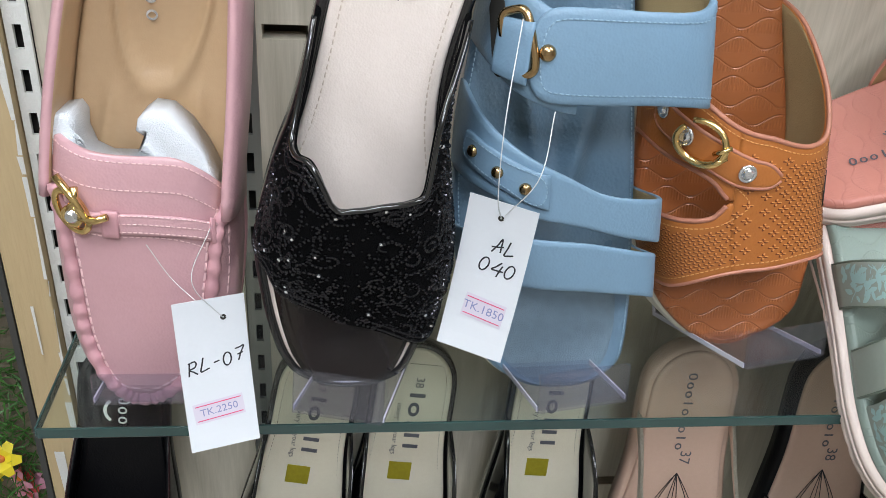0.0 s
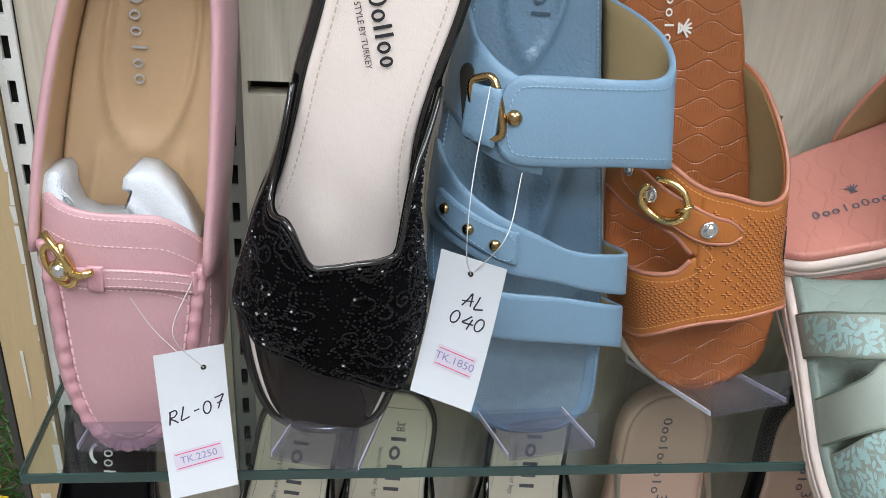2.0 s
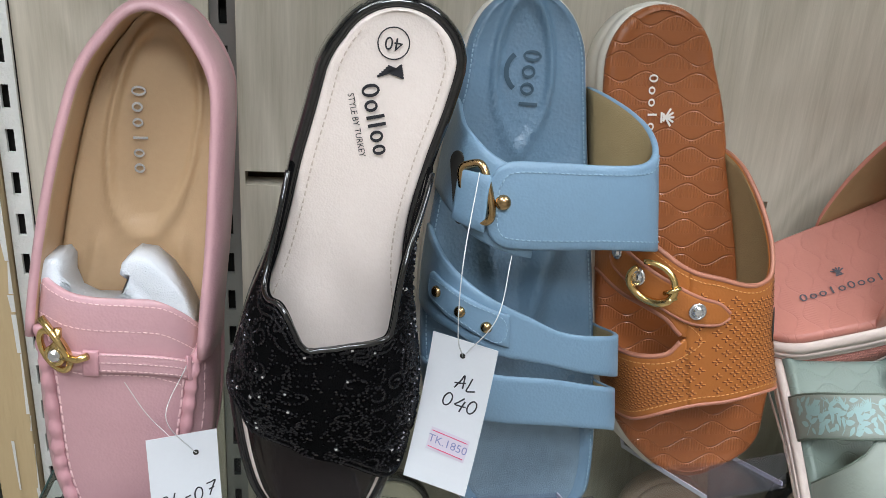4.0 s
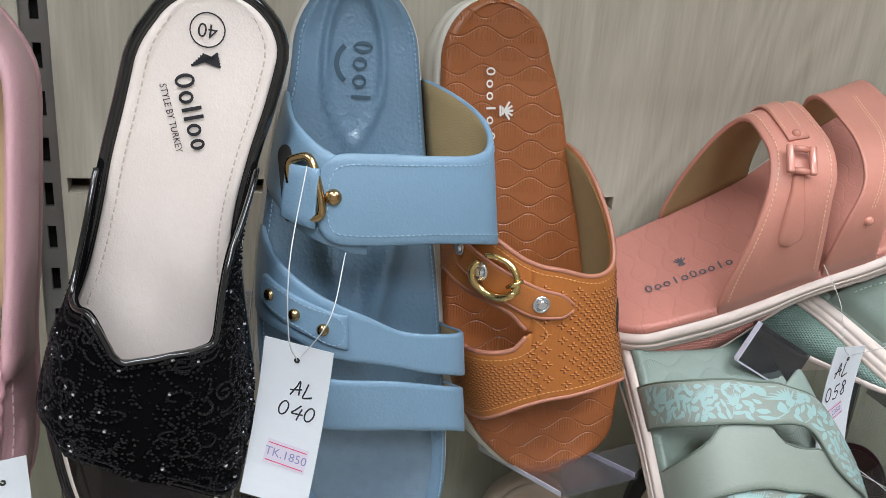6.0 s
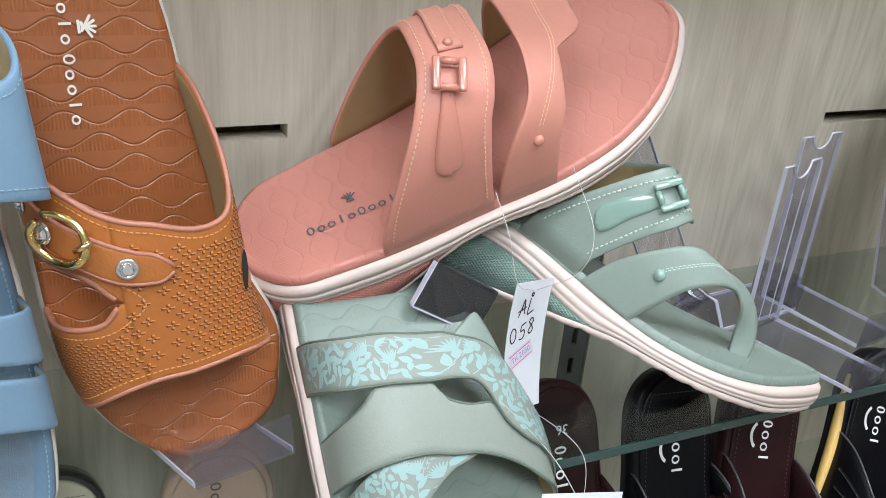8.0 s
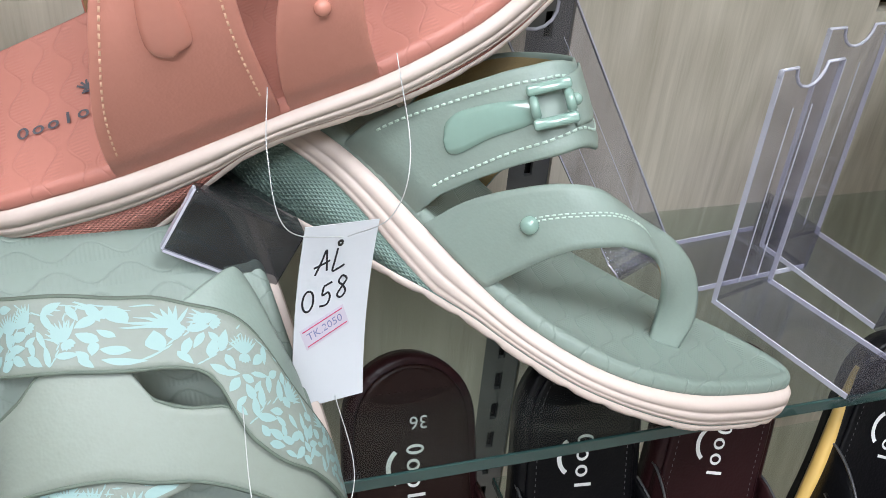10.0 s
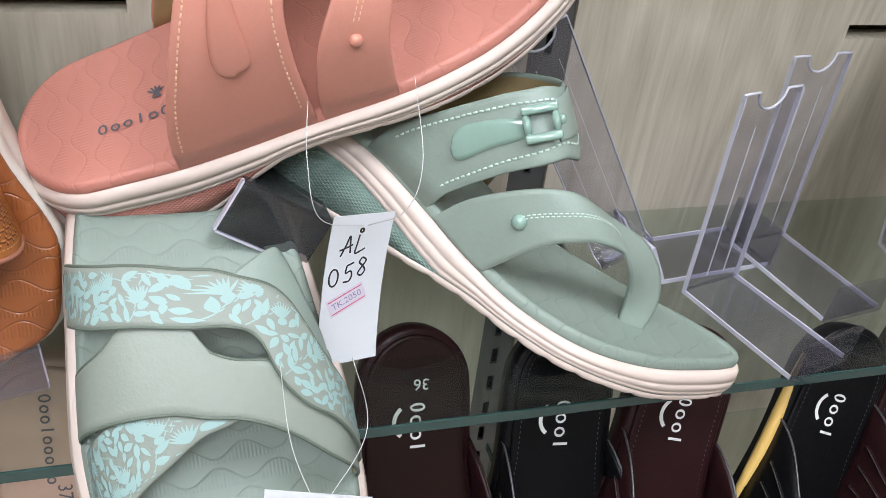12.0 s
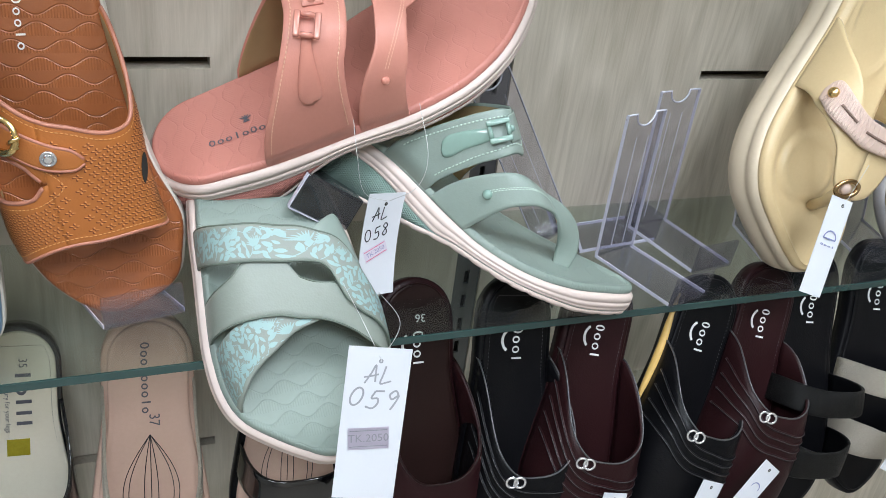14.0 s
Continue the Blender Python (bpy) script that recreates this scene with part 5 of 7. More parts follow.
# ---- peach and sage comfort sandals ----
def diamond(name, base):
    """Rubber with a raised diamond lattice."""
    m, nt, bsdf = nodes_of(name)
    col, vec, big, fine = varied(nt, base, 0.2, 30.0)
    sep = nt.nodes.new("ShaderNodeSeparateXYZ")
    tc = nt.nodes.new("ShaderNodeTexCoord")
    nt.links.new(tc.outputs["Object"], sep.inputs[0])
    a = calc(nt, "SINE", calc(nt, "MULTIPLY", calc(nt, "ADD", sep.outputs[1], calc(nt, "MULTIPLY", sep.outputs[2], 1.6)), 2100.0))
    b = calc(nt, "SINE", calc(nt, "MULTIPLY", calc(nt, "SUBTRACT", sep.outputs[1], calc(nt, "MULTIPLY", sep.outputs[2], 1.6)), 2100.0))
    bump = add(nt, "ShaderNodeBump", Strength=0.6, Distance=0.0012)
    nt.links.new(calc(nt, "MAXIMUM", a, b), bump.inputs["Height"])
    nt.links.new(bump.outputs[0], bsdf.inputs["Normal"])
    nt.links.new(col, bsdf.inputs["Base Color"])
    bsdf.inputs["Roughness"].default_value = 0.5
    return m


def comfort_sole(shoe, L, depth, cream, insole_mat, wedge_mat):
    """Moulded layered sole: insole, ridged cream midsole, coloured wedge and cream tread; depth and cream along the foot."""
    def low(y):
        return L.z(y) - spl(depth, y)

    def at(f):
        return lambda y: L.z(y) - 4.4 - (min(spl(cream, y), spl(depth, y) - 5.0) - 4.4) * f

    def heel_grip(y, up):
        return low(y) + up + (0.9 * max(0.0, math.sin(y * 0.4)) ** 6 if up < 2 else 0)
    slab("footbed", shoe, L, [(0.2, -4.6), (0.9, -3.0), (0.8, -1.2), (-0.6, 0.2), (-2.6, 0.9), (-4.0, 1.0), (-4.8, 0.4)], [insole_mat], top=lambda x, y, q: -0.5 + 0.5 * q ** 6, n=60, cols=24, label="moulded footbed with wave lines")
    slab("midsole", shoe, L, [(-4.2, -0.5), (-4.5, 2.2), (at(0.12), 4.2), (at(0.4), 5.4), (at(0.44), 4.6), (at(0.48), 5.6), (at(0.74), 6.0), (at(0.78), 5.2), (at(0.82), 5.8), (at(0.97), 5.4), (at(1.0), 4.6)], [CREAMRUB], n=90, label="ridged cream midsole")
    slab("wedge", shoe, L, [(at(0.97), 1.8), (at(1.0), 5.1), (lambda y: low(y) + 4.6, 5.0), (lambda y: low(y) + 4.2, 1.0)], [wedge_mat], n=60, label="textured coloured wedge")
    slab("outsole", shoe, L, [(lambda y: low(y) + 4.8, 1.0), (lambda y: low(y) + 4.6, 5.0), (lambda y: heel_grip(y, 1.6), 5.0), (lambda y: heel_grip(y, 0.2), 3.6), (lambda y: low(y) + 0.2, 0.5)], [CREAMRUB], n=110, label="cream tread")


def ribbon(name, parent, pairs, mats, thick=2.2, arch=1.2, n=80, cols=10, label=""):
    """A strap swept through pairs of edge points in millimetres; returns the part and a sampler (t, f) of point and normal."""
    ts = [i / (len(pairs) - 1) for i in range(len(pairs))]
    edges = [[list(zip(ts, [p[e][j] for p in pairs])) for j in range(3)] for e in (0, 1)]

    def raw(t, f):
        u, w = [Vector([spl(c, t) for c in e]) for e in edges]
        return u.lerp(w, f)

    def sample(t, f):
        t = min(max(t, 0.0), 1.0)
        d = raw(min(1, t + 0.01), f) - raw(max(0, t - 0.01), f)
        nrm = d.cross(raw(t, 0.0) - raw(t, 1.0)).normalized()
        return raw(t, f) + nrm * arch * 4 * f * (1 - f), nrm
    verts, faces, idx = [], [], []
    k = 2 * (cols + 1)
    for i in range(n + 1):
        t = i / n
        row = [sample(t, j / cols) for j in range(cols + 1)]
        verts += [mm(p) for p, q in row]
        verts += [mm(p - q * thick) for p, q in reversed(row)]
    for i in range(n):
        for j in range(k):
            m = (j + 1) % k
            faces.append((i * k + j, (i + 1) * k + j, (i + 1) * k + m, i * k + m))
            idx.append(1 if cols < j < k - 1 else 0)
    faces += [tuple(range(k)), tuple(n * k + j for j in range(k))[::-1]]
    idx += [0, 0]
    return part(name, mesh_of(name, verts, faces, mats, idx), parent, label), sample


PEACHL = leather("peach_leather", (0.62, 0.265, 0.205), 0.46, 0.15, 800)
PEACHW = wavy("peach_moulded_insole", (0.56, 0.225, 0.18), 0.48, 0.0105, 0.0006, True, 0.026)
PEACHD = diamond("peach_textured_rubber", (0.52, 0.20, 0.16))
PEACHG = leather("peach_gloss", (0.60, 0.25, 0.19), 0.22, 0.02, 300, coat=0.5)
PEACHTH = plain("peach_thread", (0.80, 0.49, 0.34), 0.6)
GREYP = plain("grey_print", (0.10, 0.10, 0.12), 0.5)


def lens_buckle(shoe, L, a, v, turn, mat, flare=0.0, size=1.0):
    """Rectangular covered buckle: two thick side bars joined by two thin rods, one wrapped by a loop."""
    s = size
    base = seat(L, a, v, 4.6, turn, flare)
    for y in (-0.0066, 0.0066):
        b = part("buckle_bar", bm_mesh(box_bm((0.0175 * s, 0.0042 * s, 0.0036 * s), (0.0, y * s, 0.0006), 0.0011), "buckle_bar", [mat], True), shoe, "glossy covered buckle bar")
        b.matrix_local = base
    for x in (-0.0068, 0.0068):
        r = part("buckle_rod", tube_mesh("buckle_rod", [(x * s, -0.0066 * s, 0), (x * s, 0, 0.0004), (x * s, 0.0066 * s, 0)], 0.0013 * s, [mat], 8), shoe)
        r.matrix_local = base
        k = part("strap_loop", tube_mesh("strap_loop", [(x * s, -0.0036 * s, 0.0002), (x * s, 0, 0.0006), (x * s, 0.0036 * s, 0.0002)], 0.0019 * s, [mat], 10), shoe)
        k.matrix_local = base


def drop_tongue(shoe, L, keys, mat, flare=0.0, off=3.0, label="drop-shaped strap end", per=190):
    """Drop-shaped strap end: keys of (a, v, half-width in mm)."""
    n = 26
    ts = [i / (len(keys) - 1) for i in range(len(keys))]
    ka, kv, kw = [list(zip(ts, [k[j] for k in keys])) for j in range(3)]
    verts, faces = [], []
    cols = 6
    for i in range(n + 1):
        t = i / n
        a, v, w = spl(ka, t), spl(kv, t), spl(kw, t)
        da, dv = spl(ka, min(1, t + 0.02)) - spl(ka, max(0, t - 0.02)), spl(kv, min(1, t + 0.02)) - spl(kv, max(0, t - 0.02))
        sx, sy = da * per, dv
        d = math.hypot(sx, sy) or 1
        px, py = -sy / d, sx / d
        for q, up in ((-1.06, 0.3), (-1, 0.75), (-0.7, 1.0), (0, 1.05), (0.7, 1.0), (1, 0.75), (1.06, 0.3)):
            verts.append(mm(flared(L, a + px * w * q / per, v + py * w * q, off * up, flare)))
    m = cols + 1
    for i in range(n):
        for j in range(cols):
            faces.append((i * m + j, (i + 1) * m + j, (i + 1) * m + j + 1, i * m + j + 1))
    return part("strap_end", mesh_of("strap_end", verts, faces, [mat]), shoe, label)


def peach_sandal():
    L = PEACH
    shoe = thing("sandal", AT_PEACH, "peach-pink comfort sandal with a cream ridged sole lying on its side", "shoe", "shoes on the upper shelf")
    comfort_sole(shoe, L, [(-22, 17), (70, 20), (110, 18), (150, 16), (170, 21), (200, 37), (227, 45), (275, 44)], [(-22, 14), (150, 14), (200, 18), (228, 18), (275, 15)], PEACHW, PEACHD)
    lo = [(0, 138), (0.1, 136), (0.21, 132), (0.3, 126), (0.5, 117), (0.7, 114), (0.85, 120), (1, 135)]
    hi = [(0, 204), (0.08, 196), (0.18, 184), (0.3, 171), (0.42, 161), (0.53, 155), (0.66, 156), (0.8, 170), (0.92, 190), (1, 205)]
    shell("instep_strap", shoe, L, lo, hi, [PEACHL, SUEDE], na=60, nv=14, label="wide peach strap lined with beige")
    shell("strap_overlay", shoe, L, [(a, spl(lo, a) + 13) for a in (0.42, 0.5, 0.6, 0.75, 1)], [(a, spl(lo, a) + 27) for a in (0.42, 0.5, 0.6, 0.75, 1)], [PEACHL, PEACHL], 0.47, 0.98, 26, 6, 1.8, 2.8, label="narrow peach strap to the buckle")
    stitches("edge_stitching", shoe, [trail(L, [(a, spl(hi, a) - 5) for a in [0.02 + i / 31 for i in range(30)]], 110, 1.5), trail(L, [(a, spl(lo, a) + 4.5) for a in [0.02 + i / 31 for i in range(30)]], 110, 1.5)], PEACHTH, 3.0, 2.0, 0.65, "peach thread")
    lens_buckle(shoe, L, 0.385, 146, toward(L, 0.385, 146, 0.5, 137), PEACHG, size=0.98)
    stitches("overlay_stitching", shoe, [trail(L, [(a, spl(lo, a) + d) for a in (0.5, 0.6, 0.72, 0.85, 0.96)], 50, 3.1) for d in (15, 25)], PEACHTH, 2.6, 1.8, 0.5, "peach thread")
    drop_tongue(shoe, L, [(0.345, 149, 3.2), (0.29, 152, 3.9), (0.22, 155.5, 5.8), (0.15, 158.5, 7.4), (0.12, 159.8, 6.0), (0.11, 160, 0.4)], PEACHG)
    stud(shoe, L, 0.485, 138, 2.6, 2.2, PEACHG, "stud", 3.0, 0, "covered peach stud")
    thi = [(0, 136), (0.12, 125), (0.26, 111), (0.4, 104), (0.55, 98), (0.8, 94), (1, 92)]
    tlo = [(0, 100), (0.1, 97), (0.2, 91), (0.3, 87), (0.39, 82.5), (0.44, 78), (0.455, 66), (0.49, 57), (0.59, 53), (0.8, 50), (1, 52)]
    shell("toe_strap", shoe, L, tlo, thi, [PEACHL, SUEDE], na=56, nv=12, label="peach strap round the big toe")
    stitches("centre_stitching", shoe, [trail(L, [(0.17, 108), (0.28, 98), (0.38, 89), (0.48, 80), (0.58, 74)], 60, 1.3), trail(L, [(0.17, 106), (0.28, 96), (0.38, 87), (0.48, 78), (0.58, 72)], 60, 1.3)], PEACHTH, 2.4, 1.6, 0.45, "peach thread")
    stud(shoe, L, 0.12, 110, 3.0, 2.6, PEACHG, "stud", 1.2, 0, "covered peach stud")
    on_insole(shoe, bars("brand_mark", [0.0046] * 5, 0.0055, 0.0014, GREYP), L, -20, 222, -90, 0.8, "brand_mark", "grey print")
    on_insole(shoe, bars("brand_mark", [0.0046] * 5, 0.0055, 0.0014, GREYP), L, -20, 192, -90, 0.8, "brand_mark", "grey print")
    on_insole(shoe, crown_mark(GREYP, 0.006), L, -8, 207, -90, 0.8, "crown_mark", "grey crown emblem")


peach_sandal()

SAGEL = leather("sage_leather", (0.25, 0.315, 0.28), 0.46, 0.15, 800)
SAGEW = wavy("sage_moulded_insole", (0.21, 0.265, 0.235), 0.48, 0.0105, 0.0006, True, 0.026)
SAGEB = leather("grey_sage_leather", (0.25, 0.285, 0.25), 0.46, 0.15, 800)
SAGED = diamond("sage_textured_rubber", (0.22, 0.32, 0.28))
SAGEG = leather("sage_gloss", (0.25, 0.38, 0.33), 0.16, 0.02, 300, coat=0.6)
SAGETH = plain("pale_sage_thread", (0.5, 0.62, 0.55), 0.6)
PRINT = plain("pale_aqua_print", (0.29, 0.43, 0.425), 0.5, amount=0.15)


def sage_thong():
    L = SAGE
    shoe = thing("sandal", AT_SAGE, "sage green toe-loop sandal with a thick cream sole", "shoe", "shoes on the upper shelf")
    comfort_sole(shoe, L, [(0, 23), (34, 22), (66, 18.5), (92, 17.5), (136, 18.5), (158, 25), (178, 33), (219, 46), (272, 50)], [(0, 19), (140, 20), (150, 20.5), (175, 20), (195, 18.5), (219, 17), (272, 16)], SAGEW, SAGED)
    lo = [(0, 177), (0.04, 167), (0.106, 156), (0.22, 143), (0.36, 134), (0.52, 126), (0.8, 130), (1, 150)]
    hi = [(0, 216), (0.05, 201), (0.1, 189), (0.175, 176), (0.29, 163), (0.5, 150), (0.65, 151), (0.8, 164), (1, 200)]
    shell("instep_strap", shoe, L, lo, hi, [SAGEL, SUEDE], na=56, nv=14, label="wide sage strap lined with beige")
    stitches("edge_stitching", shoe, [trail(L, [(a, spl(hi, a) - 5) for a in [0.02 + i / 31 for i in range(30)]], 110, 1.5), trail(L, [(a, spl(lo, a) + 4.5) for a in [0.02 + i / 31 for i in range(30)]], 110, 1.5)], SAGETH, 3.0, 2.0, 0.8, "pale sage thread")
    lens_buckle(shoe, L, 0.255, 153, toward(L, 0.255, 153, 0.36, 145), SAGEG, size=0.95)
    shell("strap_overlay", shoe, L, [(0.33, 140.5), (0.45, 135), (0.6, 131), (0.8, 138), (1, 160)], [(0.33, 154), (0.45, 149), (0.6, 146), (0.8, 153), (1, 178)], [SAGEL, SAGEL], 0.33, 0.98, 30, 6, 1.6, 2.6, label="narrow sage strap to the buckle")
    drop_tongue(shoe, L, [(0.225, 156, 2.6), (0.17, 162.5, 3.6), (0.115, 171, 4.4), (0.082, 176.5, 5.0), (0.068, 179, 4.4), (0.06, 180.4, 3.0), (0.057, 181, 0.3)], SAGEG, label="glossy sage drop-shaped strap end", per=230)
    stud(shoe, L, 0.36, 145.5, 2.4, 2.2, SAGEG, "stud", 3.0, 0, "covered sage stud")
    # one strap over the foot whose end turns down behind the big toe
    pairs = [(L.on(0.0, 173, 1), L.on(0.0, 142, 1)), (L.on(0.03, 164, 1), L.on(0.044, 133, 1)), (L.on(0.09, 152, 1), L.on(0.144, 122, 1)), (L.on(0.2, 137, 1), L.on(0.25, 110, 1)), (L.on(0.32, 125, 1), L.on(0.32, 101, 1)),
             (L.on(0.42, 114, 1), (-18, 89, 34)), (L.on(0.49, 100, 0), (-16, 82, 28)), ((3, 79, 35), (-13, 77, 21)), ((5, 63, 25), (-9, 73, 13)), ((2, 54, 10), (-7, 70, 4)), ((-6, 55, -4), (-7, 68, -5))]
    strap, along = ribbon("toe_strap", shoe, pairs, [SAGEL, SUEDE], label="sage strap that loops down behind the big toe")
    runs = []
    for f in (0.45, 0.5):
        got = [along(0.17 + 0.4 * i / 60, f) for i in range(61)]
        runs.append(([(p + n * 0.25) / 1000 for p, n in got], [n for p, n in got]))
    stitches("centre_stitching", shoe, runs, SAGETH, 2.4, 1.6, 0.5, "pale sage thread")
    stud(shoe, L, 0.088, 140, 3.6, 3.2, SAGEG, "stud", 2.0, 0, "covered sage stud")


sage_thong()


def flowers_on(shoe, L, lo, hi, a0, a1, seed, off=1.35):
    """Printed leaves, stems and thistle heads, cut to the strap."""
    rng = random.Random(seed)
    verts, faces = [], []

    def inside(a, v):
        return a0 < a < a1 and spl(lo, a) + 1.2 < v < spl(hi, a) - 1.2

    used = []

    def blade(a, v, th, long, wide, n=5, apart=0.0):
        pts = []
        mx, mv = a * 170 + long * 0.6 * math.cos(th), v + long * 0.6 * math.sin(th)
        if apart and any(abs(mx - p) < apart and abs(mv - q) < apart for p, q in used):
            return
        for i in range(n + 1):
            t = i / n
            w = wide * math.sin(math.pi * t ** 0.8) ** 0.8 if 0 < t < 1 else 0.05
            pts.append((t * long, w))
        quad = []
        for x, w in pts:
            for s in (-1, 1):
                ca, sa = math.cos(th), math.sin(th)
                quad.append((a + (x * ca - s * w * sa) / 170, v + x * sa + s * w * ca))
        if not all(inside(*q) for q in quad):
            return
        used.append((mx, mv))
        k = len(verts)
        for q in quad:
            verts.append(mm(L.on(q[0], q[1], off)))
        for i in range(n):
            faces.append((k + 2 * i, k + 2 * i + 2, k + 2 * i + 3, k + 2 * i + 1))
    span = (a1 - a0) * 170
    x = 3.0
    while x < span:
        a = a0 + x / 170
        mid = (spl(lo, a) + spl(hi, a)) / 2
        tall = (spl(hi, a) - spl(lo, a))
        th = rng.uniform(0.3, 1.1) * rng.choice((-1, 1)) + rng.choice((0, math.pi)) * 0
        v = mid - math.copysign(tall * 0.42, th)
        for seg in range(12):
            blade(a + seg * 1.9 * math.cos(th) / 170, v + seg * 1.9 * math.sin(th), th, 2.6, 0.28)
            for s in (-1, 1):
                if seg % 2 == 0:
                    blade(a + seg * 1.9 * math.cos(th) / 170, v + seg * 1.9 * math.sin(th), th + s * rng.uniform(0.6, 1.0), rng.uniform(5.5, 8.0), rng.uniform(1.2, 1.8), 5, 2.8)
            th += rng.uniform(-0.12, 0.12)
        fa, fv = a + rng.uniform(4, 8) / 170, mid + rng.uniform(-0.28, 0.28) * tall
        turn = rng.uniform(0.6, 2.4)
        for q in range(9):
            blade(fa, fv, turn + (q - 4) * 0.22, 7.2, 0.55)
        for q in range(5):
            blade(fa, fv, turn + math.pi + (q - 2) * 0.4, 3.0, 1.1)
        x += rng.uniform(8.5, 11)
    for _ in range(6000):
        a = rng.uniform(a0, a1)
        v = spl(lo, a) + (spl(hi, a) - spl(lo, a)) * rng.random()
        blade(a, v, rng.uniform(0, 6.3), rng.uniform(4.2, 7.0), rng.uniform(1.0, 1.7), 5, 3.0)
    tagged(part("floral_print", mesh_of("floral_print", verts, faces, [PRINT], smooth=False), shoe, "pale aqua print of leaves and thistles"), kind="stuff")


def floral_slide():
    L = FLORAL
    shoe = thing("sandal", AT_FLORAL, "sage green slide with crossed straps and an aqua floral print", "shoe", "shoes on the upper shelf")
    comfort_sole(shoe, L, [(6, 21), (60, 18), (130, 18), (200, 28), (262, 36)], [(6, 16), (120, 14), (200, 15), (262, 13)], SAGEW, SAGED)
    b1lo = [(0, 144), (0.1, 141), (0.25, 137), (0.4, 134), (0.5, 130), (0.54, 127), (0.565, 123.5), (0.579, 117), (0.588, 110), (0.605, 102), (0.66, 92), (0.75, 85), (0.87, 74), (1, 62)]
    b1hi = [(0, 170), (0.1, 167), (0.27, 162), (0.42, 158.5), (0.5, 154), (0.55, 149), (0.63, 143), (0.68, 135), (0.715, 125), (0.76, 113), (0.85, 99), (1, 84)]
    shell("upper_strap", shoe, L, b1lo, b1hi, [SAGEB, SUEDE], na=80, nv=12, off=3.2, label="sage strap with an aqua floral print")
    flowers_on(shoe, L, b1lo, b1hi, 0.02, 0.98, 5, 3.5)
    ulo, uhi = [(0.5, 135), (0.6, 124), (0.7, 105), (1, 90)], [(0.5, 146), (0.54, 150), (0.62, 157), (0.71, 161.5), (0.74, 159), (0.78, 149), (0.83, 134), (0.9, 122), (1, 112)]
    shell("under_strap", shoe, L, ulo, uhi, [SAGEL, SUEDE], 0.5, 1.0, 40, 8, 2.2, -1.6, label="plain sage under strap")
    b3lo = [(0, 44), (0.1, 50), (0.2, 57), (0.29, 66), (0.42, 78), (0.48, 86), (0.52, 91), (0.58, 95)]
    b3hi = [(0, 88), (0.08, 90), (0.25, 98), (0.42, 106), (0.58, 110)]
    shell("cross_strap", shoe, L, b3lo, b3hi, [SAGEB, SUEDE], 0, 0.56, 40, 10, 2.2, -1.8, label="sage cross strap with an aqua floral print")
    flowers_on(shoe, L, b3lo, b3hi, 0.02, 0.54, 8, -1.45)
    b2lo = [(0, 93), (0.17, 96.5), (0.3, 98.5), (0.45, 97.5), (0.51, 92), (0.606, 82), (0.72, 70), (0.85, 62), (1, 56)]
    b2hi = [(0, 119), (0.16, 123), (0.27, 128), (0.35, 136), (0.478, 137), (0.49, 130), (0.498, 121), (0.51, 116.5), (0.54, 114.5), (0.58, 113), (0.62, 108), (0.68, 101), (0.75, 92), (0.87, 82), (1, 70)]
    shell("middle_strap", shoe, L, b2lo, b2hi, [SAGEB, SUEDE], na=100, nv=12, off=0.8, label="plain sage strap with a slot above it")
    SAGEEDGE = plain("dark_sage_edge", (0.12, 0.15, 0.12), 0.6)
    for lo_hi, off in ((b1lo, 2.4), (b2lo, 0.0), (b2hi, 0.0), (b1hi, 2.4)):
        pts, nor = trail(L, [(i / 40, spl(lo_hi, i / 40)) for i in range(41)], 110, off)
        part("painted_edge", tube_mesh("painted_edge", pts, 0.0008, [SAGEEDGE], 5), shoe, "dark sage painted edge")
    on_insole(shoe, bars("brand_mark", [0.004] * 6, 0.0045, 0.0012, plain("dark_sage_print", (0.06, 0.09, 0.07), 0.6)), L, -28, 196, 0, 0.8, "brand_mark", "dark grey print")


floral_slide()

BEIGEL = leather("beige_leather", (0.62, 0.48, 0.27), 0.4, 0.15, 900)
BEIGEP = plain("pinkish_ribbed_strap", (0.58, 0.44, 0.37), 0.45, amount=0.3)
CREAMS = plain("cream_sole", (0.66, 0.56, 0.42), 0.5)


